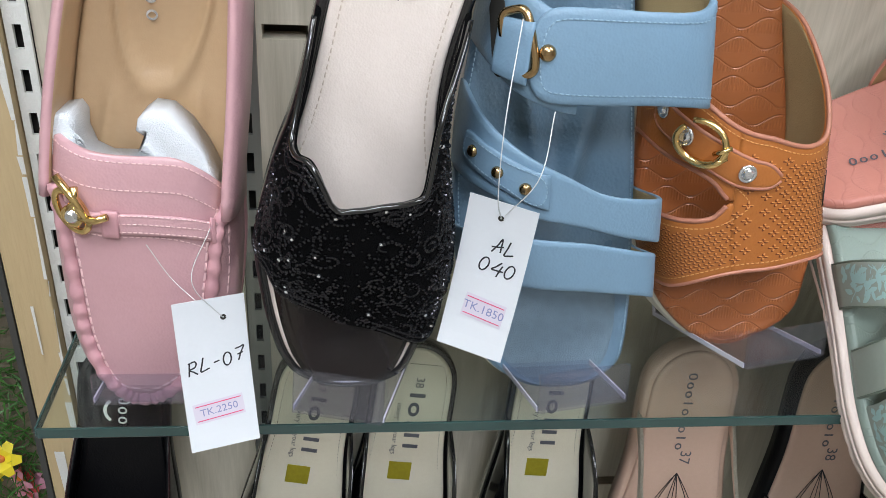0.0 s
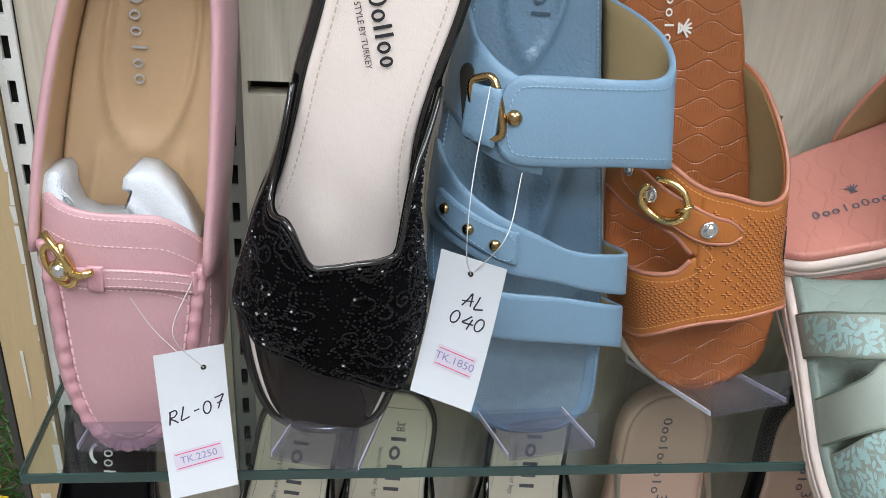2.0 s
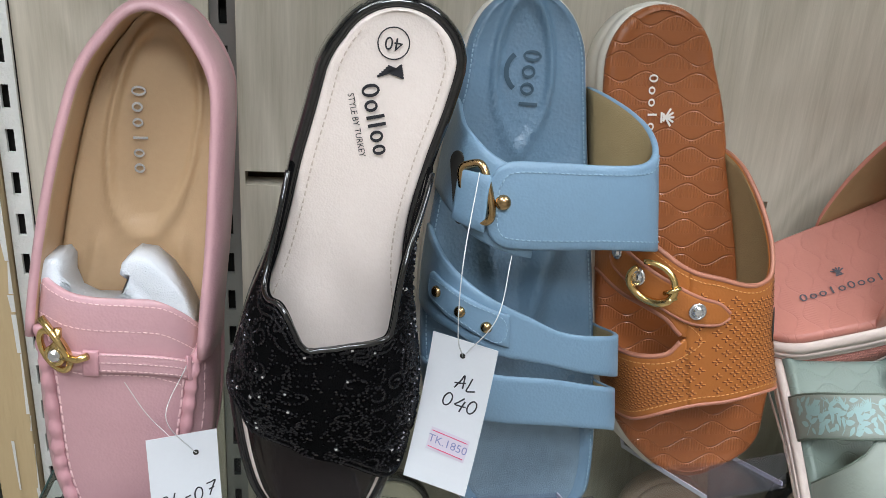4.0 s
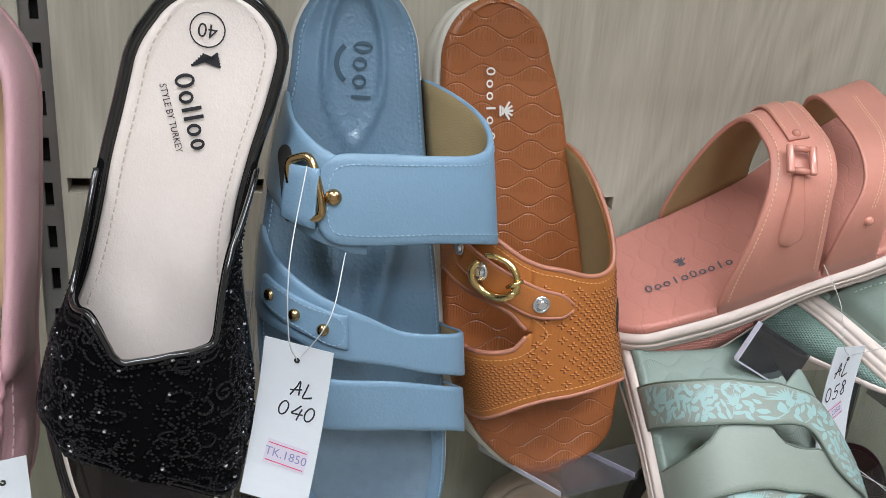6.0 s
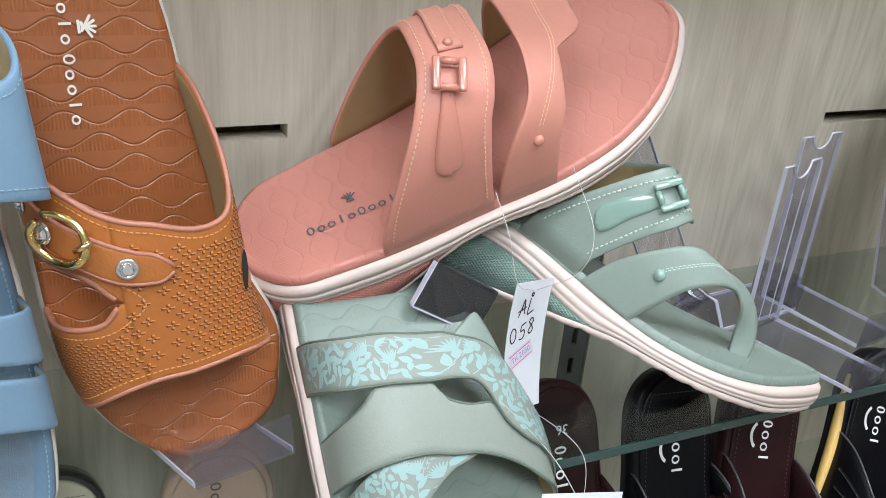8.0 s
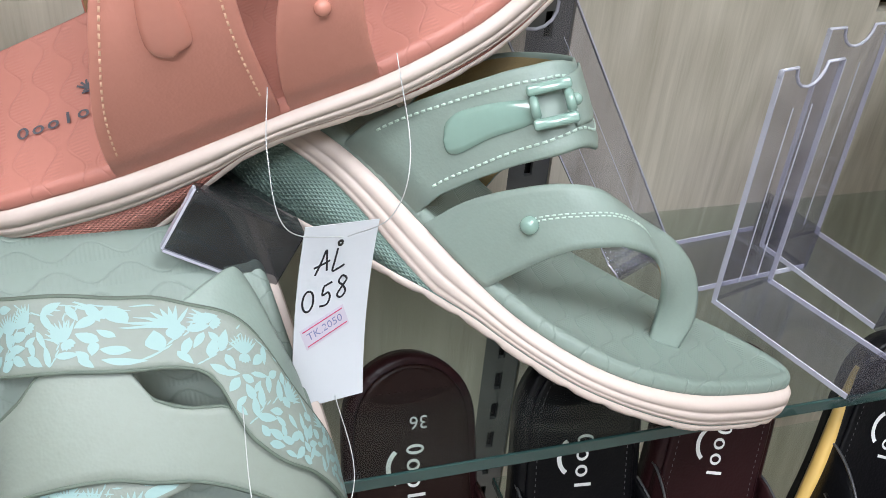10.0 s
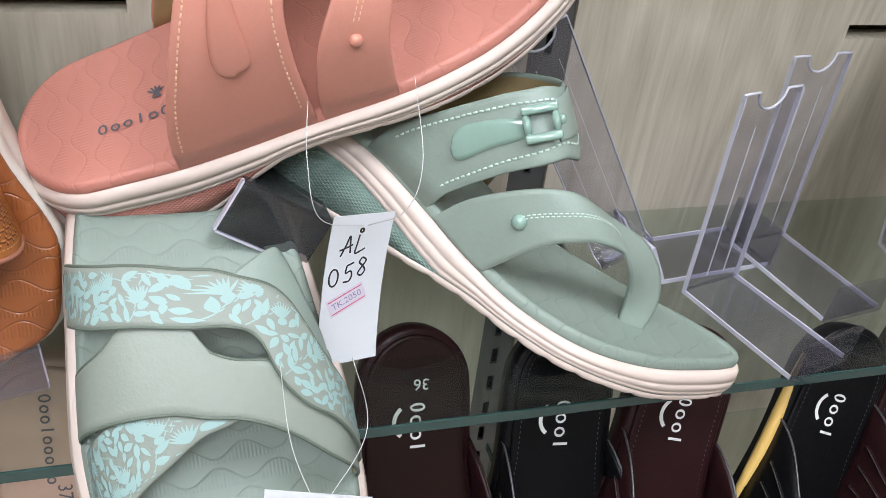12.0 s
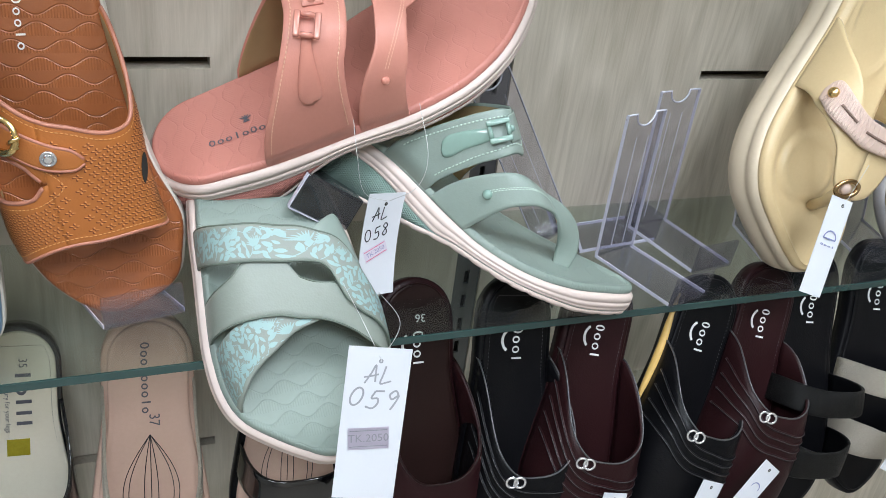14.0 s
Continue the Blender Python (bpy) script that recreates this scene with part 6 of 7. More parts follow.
def beige_sandal():
    L = BEIGE
    shoe = thing("sandal", AT_BEIGE, "cream beige thong sandal with ribbed straps and a gold stud", "shoe", "shoes on the upper shelf")
    slab("midsole", shoe, L, [(-4, 0), (-6, 3.5), (-14, 5), (-16, 3.5), (-18, 5), (-30, 5), (-37, 4), (-40, 1)], [CREAMS], label="thick cream sole")

    def bed(x, y, q):
        o = ((x + 25) / 25) ** 2 + ((y - 74) / 25) ** 2
        o2 = ((x + 10) / 24) ** 2 + ((y - 200) / 42) ** 2
        return 3.0 * q ** 6 + 2.6 * math.exp(-((o - 1) / 0.2) ** 2) + 2.6 * max(0.0, 1 - o) ** 0.5 - 1.4 * math.exp(-((o - 1.5) / 0.25) ** 2) + 1.6 * math.exp(-((o2 - 1) / 0.2) ** 2) - 1.2
    slab("footbed", shoe, L, [(2, -4), (1, -1), (-2, 1.5), (-5, 1.0)], [BEIGEL], top=bed, n=80, cols=40, label="padded beige footbed")
    shell("strap", shoe, L, [(0, 128), (0.069, 121), (0.138, 112), (0.231, 103), (0.363, 86), (0.4, 72), (0.425, 60), (0.46, 54), (0.5, 54)], [(0, 194), (0.062, 177), (0.138, 162), (0.231, 148), (0.33, 132), (0.42, 112), (0.5, 96)], [BEIGEL, SUEDE], 0, 0.5, 50, 14, 3.2, label="broad beige strap from the side to the toe post")
    shell("strap", shoe, L, [(0.5, 54), (0.56, 62), (0.65, 84), (0.75, 104), (0.88, 122), (1, 134)], [(0.5, 96), (0.6, 118), (0.75, 150), (0.88, 178), (1, 196)], [BEIGEL, SUEDE], 0.5, 1.0, 34, 12, 3.2, label="broad beige strap from the side to the toe post")
    lo = [(0.14, 117), (0.238, 105), (0.394, 95), (0.48, 91), (0.6, 95), (0.75, 105), (0.9, 118)]
    hi = [(0.14, 126), (0.16, 132), (0.2, 134), (0.319, 123), (0.45, 113), (0.55, 112), (0.7, 122), (0.9, 138)]
    shell("ribbed_strap", shoe, L, lo, hi, [BEIGEP, SUEDE], 0.14, 0.9, 44, 8, 3.0, 5.5, label="ribbed pinkish strap over the instep")
    for i in range(38):
        a = 0.165 + 0.019 * i
        pts, nor = trail(L, [(a, spl(lo, a) + 1.5), (a + 0.006, (spl(lo, a) + spl(hi, a)) / 2), (a, spl(hi, a) - 1.5)], 8, 5.6)
        part("rib", tube_mesh("rib", pts, 0.0006, [BEIGEP], 5), shoe)
    stud(shoe, L, 0.194, 123, 4.4, 3.4, GOLD, "stud", 5.8, 0, "gold stud")
    # slits aren't cut; dark brown cords on the strap paint their shade
    SLIT = plain("painted_slit_shade", (0.2, 0.13, 0.1), 0.7)
    for a in (0.27, 0.45, 0.62):
        pts, nor = trail(L, [(a + d, (spl(lo, a + d) + spl(hi, a + d)) / 2) for d in (0, 0.06, 0.12)], 10, 5.7)
        part("strap_slit", tube_mesh("strap_slit", pts, 0.0011, [SLIT], 6), shoe, "narrow slit, its shade painted as a dark cord")
    rg = part("toe_ring", tube_mesh("toe_ring", ring_path(0.010, 0.0062, 28), 0.0018, [BRASS], 8, True), shoe, "oval brass ring over the toe post")
    rg.matrix_local = seat(L, 0.475, 60, 4.0, 25)
    stud(shoe, L, 0.475, 60, 4.6, 3.2, BEIGEP, "ring_knot", 2.4)
    c = L.on(0.47, 58, -2)
    part("toe_post", tube_mesh("toe_post", [mm((-6, 47, -1)), mm(((c[0] - 6) / 2, 50, c[2] * 0.5)), mm(c)], 0.0045, [BEIGEL], 8), shoe, "padded toe post")


beige_sandal()


def grey_sandal():
    L = Last([(5, -30, 30), (40, -42, 42), (80, -44, 44), (130, -38, 38), (190, -33, 33), (235, -30, 30)], (0, 258), [(0, 26), (60, 40), (110, 48), (160, 50), (262, 36)], toe=44, heel=36, boxy=0.66)
    shoe = thing("sandal", leaning(0.912, -0.165, 0.022, 20, -20), "silver grey sandal with crystal-edged straps and a cream insole", "shoe", "shoes on the upper shelf")
    GREYL = leather("silver_grey_leather", (0.36, 0.35, 0.36), 0.4, 0.2, 800)
    slab("midsole", shoe, L, [(-4, 0), (-6, 2.5), (-14, 3), (-18, 1)], [GREYL], label="grey rubber sole")
    slab("footbed", shoe, L, [(1, -3), (0.4, -1), (-2, 1), (-5, 0.6)], [BEIGEL], top=lambda x, y, q: 2.0 * q ** 6 - 1.0, label="cream leather footbed")
    lo, hi = [(0, 34), (0.1, 40), (0.3, 66), (0.5, 82), (0.7, 66), (1, 34)], [(0, 70), (0.1, 76), (0.3, 96), (0.5, 108), (0.7, 96), (1, 70)]
    shell("toe_strap", shoe, L, lo, hi, [GREYL, SUEDE], na=40, label="silver grey strap")
    shell("instep_strap", shoe, L, [(0, 118), (0.3, 122), (0.5, 126), (0.7, 122), (1, 118)], [(0, 150), (0.3, 148), (0.5, 150), (0.7, 148), (1, 150)], [GREYL, SUEDE], na=40, label="silver grey strap")
    verts, faces = [], []
    for edge, d in ((lo, 3.0), (lo, 6.2), (hi, -3.0)):
        for i in range(70):
            a = 0.015 + 0.97 * i / 69
            m = seat(L, a, spl(edge, a) + d, 1.2)
            k = len(verts)
            verts += [m @ Vector((0.0012 * math.cos(q * math.pi / 3), 0.0012 * math.sin(q * math.pi / 3), 0.0001)) for q in range(6)] + [m @ Vector((0, 0, 0.0012))]
            faces += [(k + q, k + (q + 1) % 6, k + 6) for q in range(6)]
    tagged(part("crystals", mesh_of("crystals", verts, faces, [CRYSTAL], smooth=False), shoe, "rows of small clear crystals"), kind="stuff")


grey_sandal()
acrylic_stand(turned(0.925, -0.072, 0.0005, -14), "clear acrylic stand under the grey sandal", back=0.1, wide=0.05, tray=0.085, lip=0.024)


# ---- shoes on the lower shelf ----
BLACKL = leather("black_leather", (0.004, 0.004, 0.005), 0.36, 0.25, 700, spec=0.16)
MAROONL = leather("maroon_leather", (0.019, 0.006, 0.007), 0.38, 0.25, 700, spec=0.18)
BROWNDK = leather("dark_brown_insole", (0.016, 0.007, 0.006), 0.4, 0.2, 700, spec=0.18)
PIPING = plain("dull_grey_piping", (0.10, 0.10, 0.105), 0.35, 0.4)
GOLDSIDE = plain("golden_yellow_side", (0.62, 0.40, 0.12), 0.35, amount=0.2)
CREAMIN = leather("cream_insole", (0.76, 0.70, 0.57), 0.45, 0.2, 900)
NUDEIN = leather("nude_insole", (0.58, 0.40, 0.32), 0.42, 0.15, 900)
GLITTER = plain("silver_glitter", (0.58, 0.54, 0.46), 0.32, 0.4, amount=0.9, scale=700, bump_by=1.0)
WHITEPR = plain("white_insole_print", (0.75, 0.75, 0.75), 0.5)
SLIDE = Last([(0, -26, 26), (30, -36, 37), (70, -42, 42), (110, -38, 38), (160, -31, 31), (200, -30, 30), (222, -29, 29)], (-4, 240),
             [(0, 22), (40, 36), (80, 46), (120, 52), (170, 40), (240, 20)], toe=34, heel=30, boxy=0.66, curve=[(0, 0), (110, 1), (240, 6)])


def low_slide(m, label, insole, upper, side=None, kind="feel", trim=None, jewel=False, pleats=False, piping=None, size="", rise=0.0):
    """A low slide on the lower shelf: sole, insole, vamp and prints."""
    L = SLIDE
    shoe = thing("slide", m, label, "shoe", "shoes on the lower shelf")
    slab("outsole", shoe, L, [(-1, -0.5), (-2, 1.2), (-9, 1.2), (-16, 0.5)], [upper], n=36, cols=2)
    if side:
        edge = []
        for i in range(25):
            v = 108 + 108 * i / 24
            c, h = L.half(v)
            edge.append(mm((c - h - 1, v, L.z(v) - 5)))
        part("sole_side", tube_mesh("sole_side", edge, 0.0042, [side], 8, taper=lambda s: 0.35 + 0.65 * math.sin(math.pi * s)), shoe, "golden yellow sole edge")
    slab("insole", shoe, L, [(1.0, -4.2), (0.4, -3.0), (-1.5, -2.5)], [insole], top=lambda x, y, q: 1.2 * q ** 6 - 0.8, n=36, cols=14)
    pts = []
    for v, s in [(spl([(0, 60), (1, 225)], i / 30), -1) for i in range(31)] + [(spl([(0, 225), (1, 60)], i / 30), 1) for i in range(31)]:
        c, h = L.half(v)
        pts.append(Vector(mm((c + s * (h - 7), v, L.z(v) + 0.7))))
    if kind == "feel":
        stitches("insole_stitching", shoe, [(pts, [Vector((0, 0, 1))] * len(pts))], piping or upper, 3.0, 2.0, 0.4)
    lo = [(0, 36), (0.25, 30), (0.5, 26), (0.75, 30), (1, 36)]
    if kind == "strap":
        if insole is NUDEIN and trim is GLITTER:
            vee = [(0, 182), (0.05, 166), (0.13, 138), (0.28, 108), (0.42, 95), (0.5, 92), (0.58, 95), (0.72, 108), (0.87, 138), (0.95, 166), (1, 182)]
            shell("glitter_strap", shoe, L, vee, [(a, v + 11) for a, v in vee], [trim, upper], na=60, nv=5, thick=2.2, off=1.8, label="narrow strap of silver glitter in a vee")
            p4, n4 = trail(L, [(0.4, 92), (0.46, 88), (0.54, 88), (0.6, 92)], 16, 2.2)
            part("strap_fold", tube_mesh("strap_fold", p4, 0.003, [upper], 8), shoe, "folded nude leather under the vee")
        lo, hi = [(0, 44), (0.5, 40), (1, 44)], [(0, 78), (0.3, 72), (0.5, 66), (0.7, 72), (1, 78)]
        shell("strap", shoe, L, lo, hi, [trim, upper], na=36, nv=8, thick=2.4, label="glittering narrow strap")
        if not (insole is NUDEIN and trim is GLITTER):
            shell("strap", shoe, L, [(0, 104), (0.5, 98), (1, 104)], [(0, 128), (0.5, 122), (1, 128)], [trim, upper], na=36, nv=6, thick=2.4, flare=5, label="glittering narrow strap")
    else:
        hi = [(0, 176), (0.1, 156), (0.25, 118), (0.4, 98), (0.5, 93), (0.6, 98), (0.75, 118), (0.9, 156), (1, 176)]
        hi = [(a, v + rise * math.sin(math.pi * a)) for a, v in hi]
        shell("vamp", shoe, L, lo, hi, [upper, upper], na=44, nv=12, thick=2.4, flare=6)
        line = [(a, spl(hi, a) - 0.6) for a in [i / 40 for i in range(41)]]
        p2, n2 = trail(L, line, 110, 0.9, 6)
        part("topline_binding", tube_mesh("topline_binding", p2, 0.0007, [piping or upper], 5), shoe)
        if pleats:
            for k in range(4):
                p3, n3 = trail(L, [(0.03, 150 - 13 * k), (0.15, 124 - 10 * k + rise * 0.5), (0.28, 100 - 8 * k + rise), (0.42, 85 - 7 * k + rise), (0.58, 78 - 7 * k + rise), (0.76, 82 - 8 * k + rise), (0.92, 96 - 10 * k + rise * 0.5)], 50, 0.9, 6)
                part("pleat", tube_mesh("pleat", p3, 0.0013, [upper], 6), shoe)
                part("pleat_piping", tube_mesh("pleat_piping", [q + n * 0.0011 for q, n in zip(p3, n3)], 0.00028, [piping or upper], 5), shoe, "thin silver piping")
        if jewel:
            j = part("jewel", tube_mesh("jewel", ring_path(0.0042, 0.0042, 20), 0.0011, [CRYSTAL], 6, True), shoe, "round crystal clasp")
            j.matrix_local = seat(L, 0.42, 90 + rise, 2.0, 0, 6) @ pose(-0.003, 0, 0)
            j2 = part("jewel", tube_mesh("jewel", ring_path(0.0042, 0.0042, 20), 0.0011, [CRYSTAL], 6, True), shoe, "round crystal clasp")
            j2.matrix_local = seat(L, 0.42, 90 + rise, 2.2, 0, 6) @ pose(0.003, 0, 0)
    if kind in ("feel", "strap") and insole not in (NUDEIN, CREAMIN):
        on_insole(shoe, bars("brand_mark", [0.005, 0.006, 0.006, 0.004], 0.0085, 0.002, WHITEPR), L, 1, 186, -90, 0.7, "brand_mark", "white print")
        on_insole(shoe, strokes("smile_mark", [[(0.010 * math.sin(t * 0.15 - 0.9), -0.010 * math.cos(t * 0.15 - 0.9)) for t in range(13)]], 0.0022, [WHITEPR]), L, -2, 189, -90, 0.7, "smile_mark", "white curved mark")
    if insole is CREAMIN:
        on_insole(shoe, bars("brand_mark", [0.0085, 0.012, 0.0085, 0.0085, 0.007], 0.0115, 0.0016, GREYP), L, 3, 178, -90, 0.7, "brand_mark", "dark grey print")
        if size:
            on_insole(shoe, writing("luxury for your legs", 0.0055, GREYP), L, -9, 170, -90, 0.7, "slogan")
        seal = part("seal", slab_box("seal", (-0.0085, -0.0075, 0), (0.0085, 0.0075, 0.0003), [plain("gold_green_foil", (0.45, 0.40, 0.03), 0.35, 0.6, amount=0.9, scale=300)]), shoe, "square gold foil seal")
        seal.matrix_local = pose(-0.002, 0.134, 0.0022)
    if insole is NUDEIN:
        on_insole(shoe, bars("brand_mark", [0.005] * 9, 0.0062, 0.0014, GREYP), L, -2, 194, -90, 0.7, "brand_mark", "dark grey print")
        runs = []
        for s in (-1, 1):
            for k, w in enumerate((20, 16, 5)):
                runs.append([(s * w / 1000 * math.sin(math.pi * t / 16 * 0.62), 0.148 - 0.062 * t / 16) for t in range(17)])
        runs.append([(0.0, 0.148), (0.0, 0.09)])
        on_insole(shoe, strokes("leaf_drawing", runs, 0.0006, [INK]), L, 0, 0, 0, 0.7, "leaf_drawing", "black line drawing of a lotus")
    if size:
        on_insole(shoe, writing(size, 0.0105 if insole is NUDEIN else 0.009, GREYP if insole in (NUDEIN, CREAMIN) else WHITEPR), L, 3, 160 if insole is NUDEIN else 210, -90 if insole is not BROWNDK else 180, 0.7, "size_number")
    return shoe


def low(x, y=-0.082, lean=12, turn=0.0, z=-0.292):
    return leaning(x, y, z, lean, turn)


low_shoes = []
low_shoes.append(low_slide(low(-0.168, turn=-4), "black slide with a black printed insole under the glass", BLACKL, BLACKL, piping=MAROONL))
low_shoes.append(low_slide(low(-0.055, turn=-10), "black slide with a cream insole under the glass", CREAMIN, PATENT, size="37"))
low_shoes.append(low_slide(low(0.03, turn=-6), "black slide with a cream insole and a gold seal", CREAMIN, PATENT, size="38"))
low_shoes.append(low_slide(low(0.14, turn=-4), "black slide with a cream insole and a gold seal", CREAMIN, PATENT, size="35"))
low_shoes.append(low_slide(low(0.242, -0.112, turn=-2, z=-0.312) @ Matrix.Scale(1.14, 4), "nude slide with silver glitter straps under the glass", NUDEIN, NUDEIN, kind="strap", trim=GLITTER, size="37"))
low_shoes.append(low_slide(low(0.357, -0.112, turn=-2, z=-0.312) @ Matrix.Scale(1.14, 4), "nude insole slide with a black strap under the glass", NUDEIN, BLACKL, kind="strap", trim=PATENT, size="38"))
low_shoes.append(low_slide(low(0.442, -0.226, 25, -1, -0.206), "dark brown slide with a golden side on the lower shelf", BROWNDK, MAROONL, size="36", piping=BROWNDK))
low_shoes.append(low_slide(low(0.507, -0.24, 25, -5, -0.202), "black pleated slide with a small jewel", BLACKL, BLACKL, jewel=True, pleats=True, piping=PIPING))
low_shoes.append(low_slide(low(0.546, -0.243, 25, -15, -0.200), "maroon pleated slide with a small jewel", MAROONL, MAROONL, jewel=True, pleats=True, piping=PIPING, rise=6))
low_shoes.append(low_slide(low(0.628, -0.247, 25, -21, -0.200), "black pleated slide with golden side and crystal clasp", BLACKL, BLACKL, side=GOLDSIDE, jewel=True, pleats=True, piping=PIPING, rise=18))
low_shoes.append(low_slide(low(0.705, -0.247, 25, -17, -0.200), "maroon pleated slide with a round crystal clasp", MAROONL, MAROONL, jewel=True, pleats=True, piping=PIPING, rise=22))
low_shoes.append(low_slide(low(0.787, -0.245, 25, -9, -0.200), "black two-strap slide with silver sparkle", BLACKL, BLACKL, kind="strap", trim=plain("black_sparkle", (0.006, 0.006, 0.006), 0.3, 0.0, amount=0.9, scale=900, bump_by=0.6, spec=0.2)))
low_shoes.append(low_slide(low(0.875, -0.24, 25, -8, -0.200), "black slide with grey glitter straps", BLACKL, BLACKL, kind="strap", trim=GLITTER))


# ---- price tags and their threads ----
PEN = {
    "R": ([(0.02, 0), (0.1, 1)], [(0.0, 0.92), (0.42, 1), (0.55, 0.78), (0.4, 0.55), (0.08, 0.48), (0.35, 0.25), (0.62, 0)]),
    "L": ([(0.2, 1), (0.1, 0.5), (0, 0.02), (0.3, 0.03), (0.6, 0.1)],),
    "A": ([(0, 0), (0.3, 0.55), (0.5, 1), (0.55, 0.5), (0.58, 0.02)], [(-0.08, 0.36), (0.4, 0.4), (0.72, 0.46)]),
    "-": ([(0.05, 0.42), (0.45, 0.47)],),
    "4": ([(0.42, 1), (0.18, 0.62), (0, 0.36), (0.4, 0.38), (0.75, 0.42)], [(0.55, 0.8), (0.5, 0.4), (0.48, -0.05)]),
    "5": ([(0.62, 1), (0.2, 0.94)], [(0.2, 0.94), (0.14, 0.55), (0.42, 0.58), (0.52, 0.32), (0.36, 0.04), (0, 0.08)]),
    "7": ([(0, 0.92), (0.35, 0.95), (0.62, 1), (0.4, 0.5), (0.22, 0)], [(0.16, 0.45), (0.55, 0.52)]),
    "8": ([(0.5, 0.86), (0.28, 1), (0.12, 0.78), (0.34, 0.52), (0.48, 0.2), (0.26, 0), (0.06, 0.18), (0.28, 0.48), (0.5, 0.7), (0.5, 0.86)],),
    "9": ([(0.52, 0.78), (0.3, 1), (0.1, 0.76), (0.28, 0.54), (0.52, 0.78), (0.5, 0.4), (0.4, -0.02)],),
    "0": ([(0.28 + 0.27 * math.cos(1.3 + k * 0.5236), 0.47 + 0.47 * math.sin(1.3 + k * 0.5236)) for k in range(13)],),
}


def handwritten(text, high, mat):
    """Words in pen strokes, centred, slanting a little."""
    runs, x = [], 0.0
    for k, ch in enumerate(text):
        lift = 0.06 * math.sin(2.1 * k + len(text))
        for keys in PEN[ch]:
            ts = [i / (len(keys) - 1) for i in range(len(keys))]
            n = 6 * (len(keys) - 1)
            cx, cy = list(zip(ts, [p[0] for p in keys])), list(zip(ts, [p[1] for p in keys]))
            runs.append([(x + spl(cx, i / n) + 0.18 * spl(cy, i / n), spl(cy, i / n) + lift) for i in range(n + 1)])
        x += 0.85 if ch != "-" else 0.7
    mid = (x - 0.2) / 2
    return strokes("handwriting", [[((px - mid) * high, (py - 0.5) * high) for px, py in run] for run in runs], high * 0.085 + 0.00015, [mat])


def tag(m, w, h, lines, price, label, ink=INK, hole=(0.0, -0.008), fold=0.0, faint=False, lean_text=0.0):
    """A card tag: pen writing and a price sticker, hanging by a thread hole."""
    ob = thing("price_tag", m, label, "price tag", "price tags")
    n = 10
    verts, faces = [], []
    for side in (0, 1):
        for i in range(n + 1):
            y = h / 2 - h * i / n
            bend = fold * (i / n - 0.5) ** 2
            for j in range(5):
                x = -w / 2 + w * j / 4
                verts.append((x, y, bend - side * 0.0004))
    c = 5
    s = (n + 1) * c
    for i in range(n):
        for j in range(4):
            a = i * c + j
            faces.append((a, a + c, a + c + 1, a + 1))
            faces.append((s + a, s + a + 1, s + a + c + 1, s + a + c))
        faces.append((i * c, s + i * c, s + (i + 1) * c, (i + 1) * c))
        faces.append((i * c + 4, (i + 1) * c + 4, s + (i + 1) * c + 4, s + i * c + 4))
    for j in range(4):
        faces.append((j, j + 1, s + j + 1, s + j))
        faces.append((n * c + j, s + n * c + j, s + n * c + j + 1, n * c + j + 1))
    part("card", mesh_of("card", verts, faces, [CARD], smooth=False), ob)

    def lay(me, x, y, turn, name, lbl="", z=0.0003):
        mt = pose(0, 0, 0, 0, 0, turn)
        for v in me.vertices:
            p = mt @ v.co
            p = Vector((p.x + x, p.y + y, 0))
            t = 0.5 - p.y / h
            v.co = Vector((p.x, p.y, fold * (t - 0.5) ** 2 + z + v.co.z * 0))
        return part(name, me, ob, lbl)
    # hole isn't cut: its dark is painted as a flat ring on the card
    eye_ring = strokes("eyelet", [[(0.0009 * math.cos(t * 0.5236), 0.0009 * math.sin(t * 0.5236)) for t in range(13)]], 0.0011, [SHADOW if not faint else FADED])
    lay(eye_ring, hole[0], h / 2 + hole[1], 0, "eyelet", "thread hole drawn as a dark ring")
    for text, size, x, y, turn in lines:
        lay(handwritten(text, size * 0.85, ink), x, y, turn, "handwriting", "handwritten marker text")
    if price:
        px, py, turn, pw, ph = price[1:]
        mt = pose(0, 0, 0, 0, 0, turn)
        st = bm_mesh(box_bm((pw, ph, 0.0001)), "price_sticker", [STICKER])
        lay(st, px, py, turn, "price_sticker", "small pinkish price sticker", 0.00035)
        for s2 in (-1, 1):
            off = mt @ Vector((0, s2 * ph * 0.36, 0))
            lay(bars("sticker_line", [pw * 0.92], 0.0005, 0, FADED if faint else REDLINE), px + off.x, py + off.y, turn, "sticker_line", "thin magenta line", 0.0005)
        lay(writing(price[0], ph * 0.5, BLUEINK if not faint else FADED), px, py, turn, "price", "", 0.0005)
    return ob


def facing(x, y, z, lean, rot, yaw=0.0):
    return pose(x, y, z, 90 - lean, 0, yaw) @ pose(0, 0, 0, 0, 0, rot)


TAG_PINK = facing(-0.0605, -0.2, 0.0498, 13.4, 0.4, 16.8)
TAG_BLUE = facing(0.0671, -0.1952, 0.1007, 9.5, -5.1, -25)
TAG_SAGE = facing(0.4065, -0.1514, 0.0614, 9.1, -10.3, 21.5)
TAG_FLORAL = facing(0.3683, -0.2775, 0.0094, 14.6, -3.7, -11.3)
TAG_BEIGE = facing(0.72, -0.245, 0.0845, 20, -20)
tag(TAG_PINK, 0.0331, 0.0774, [("RL-07", 0.0082, 0.0, 0.006, 8)], ("TK.2250", -0.001, -0.019, 4, 0.024, 0.0105), "white card price tag on the pink loafer", hole=(0.006, -0.0105), fold=0.01)
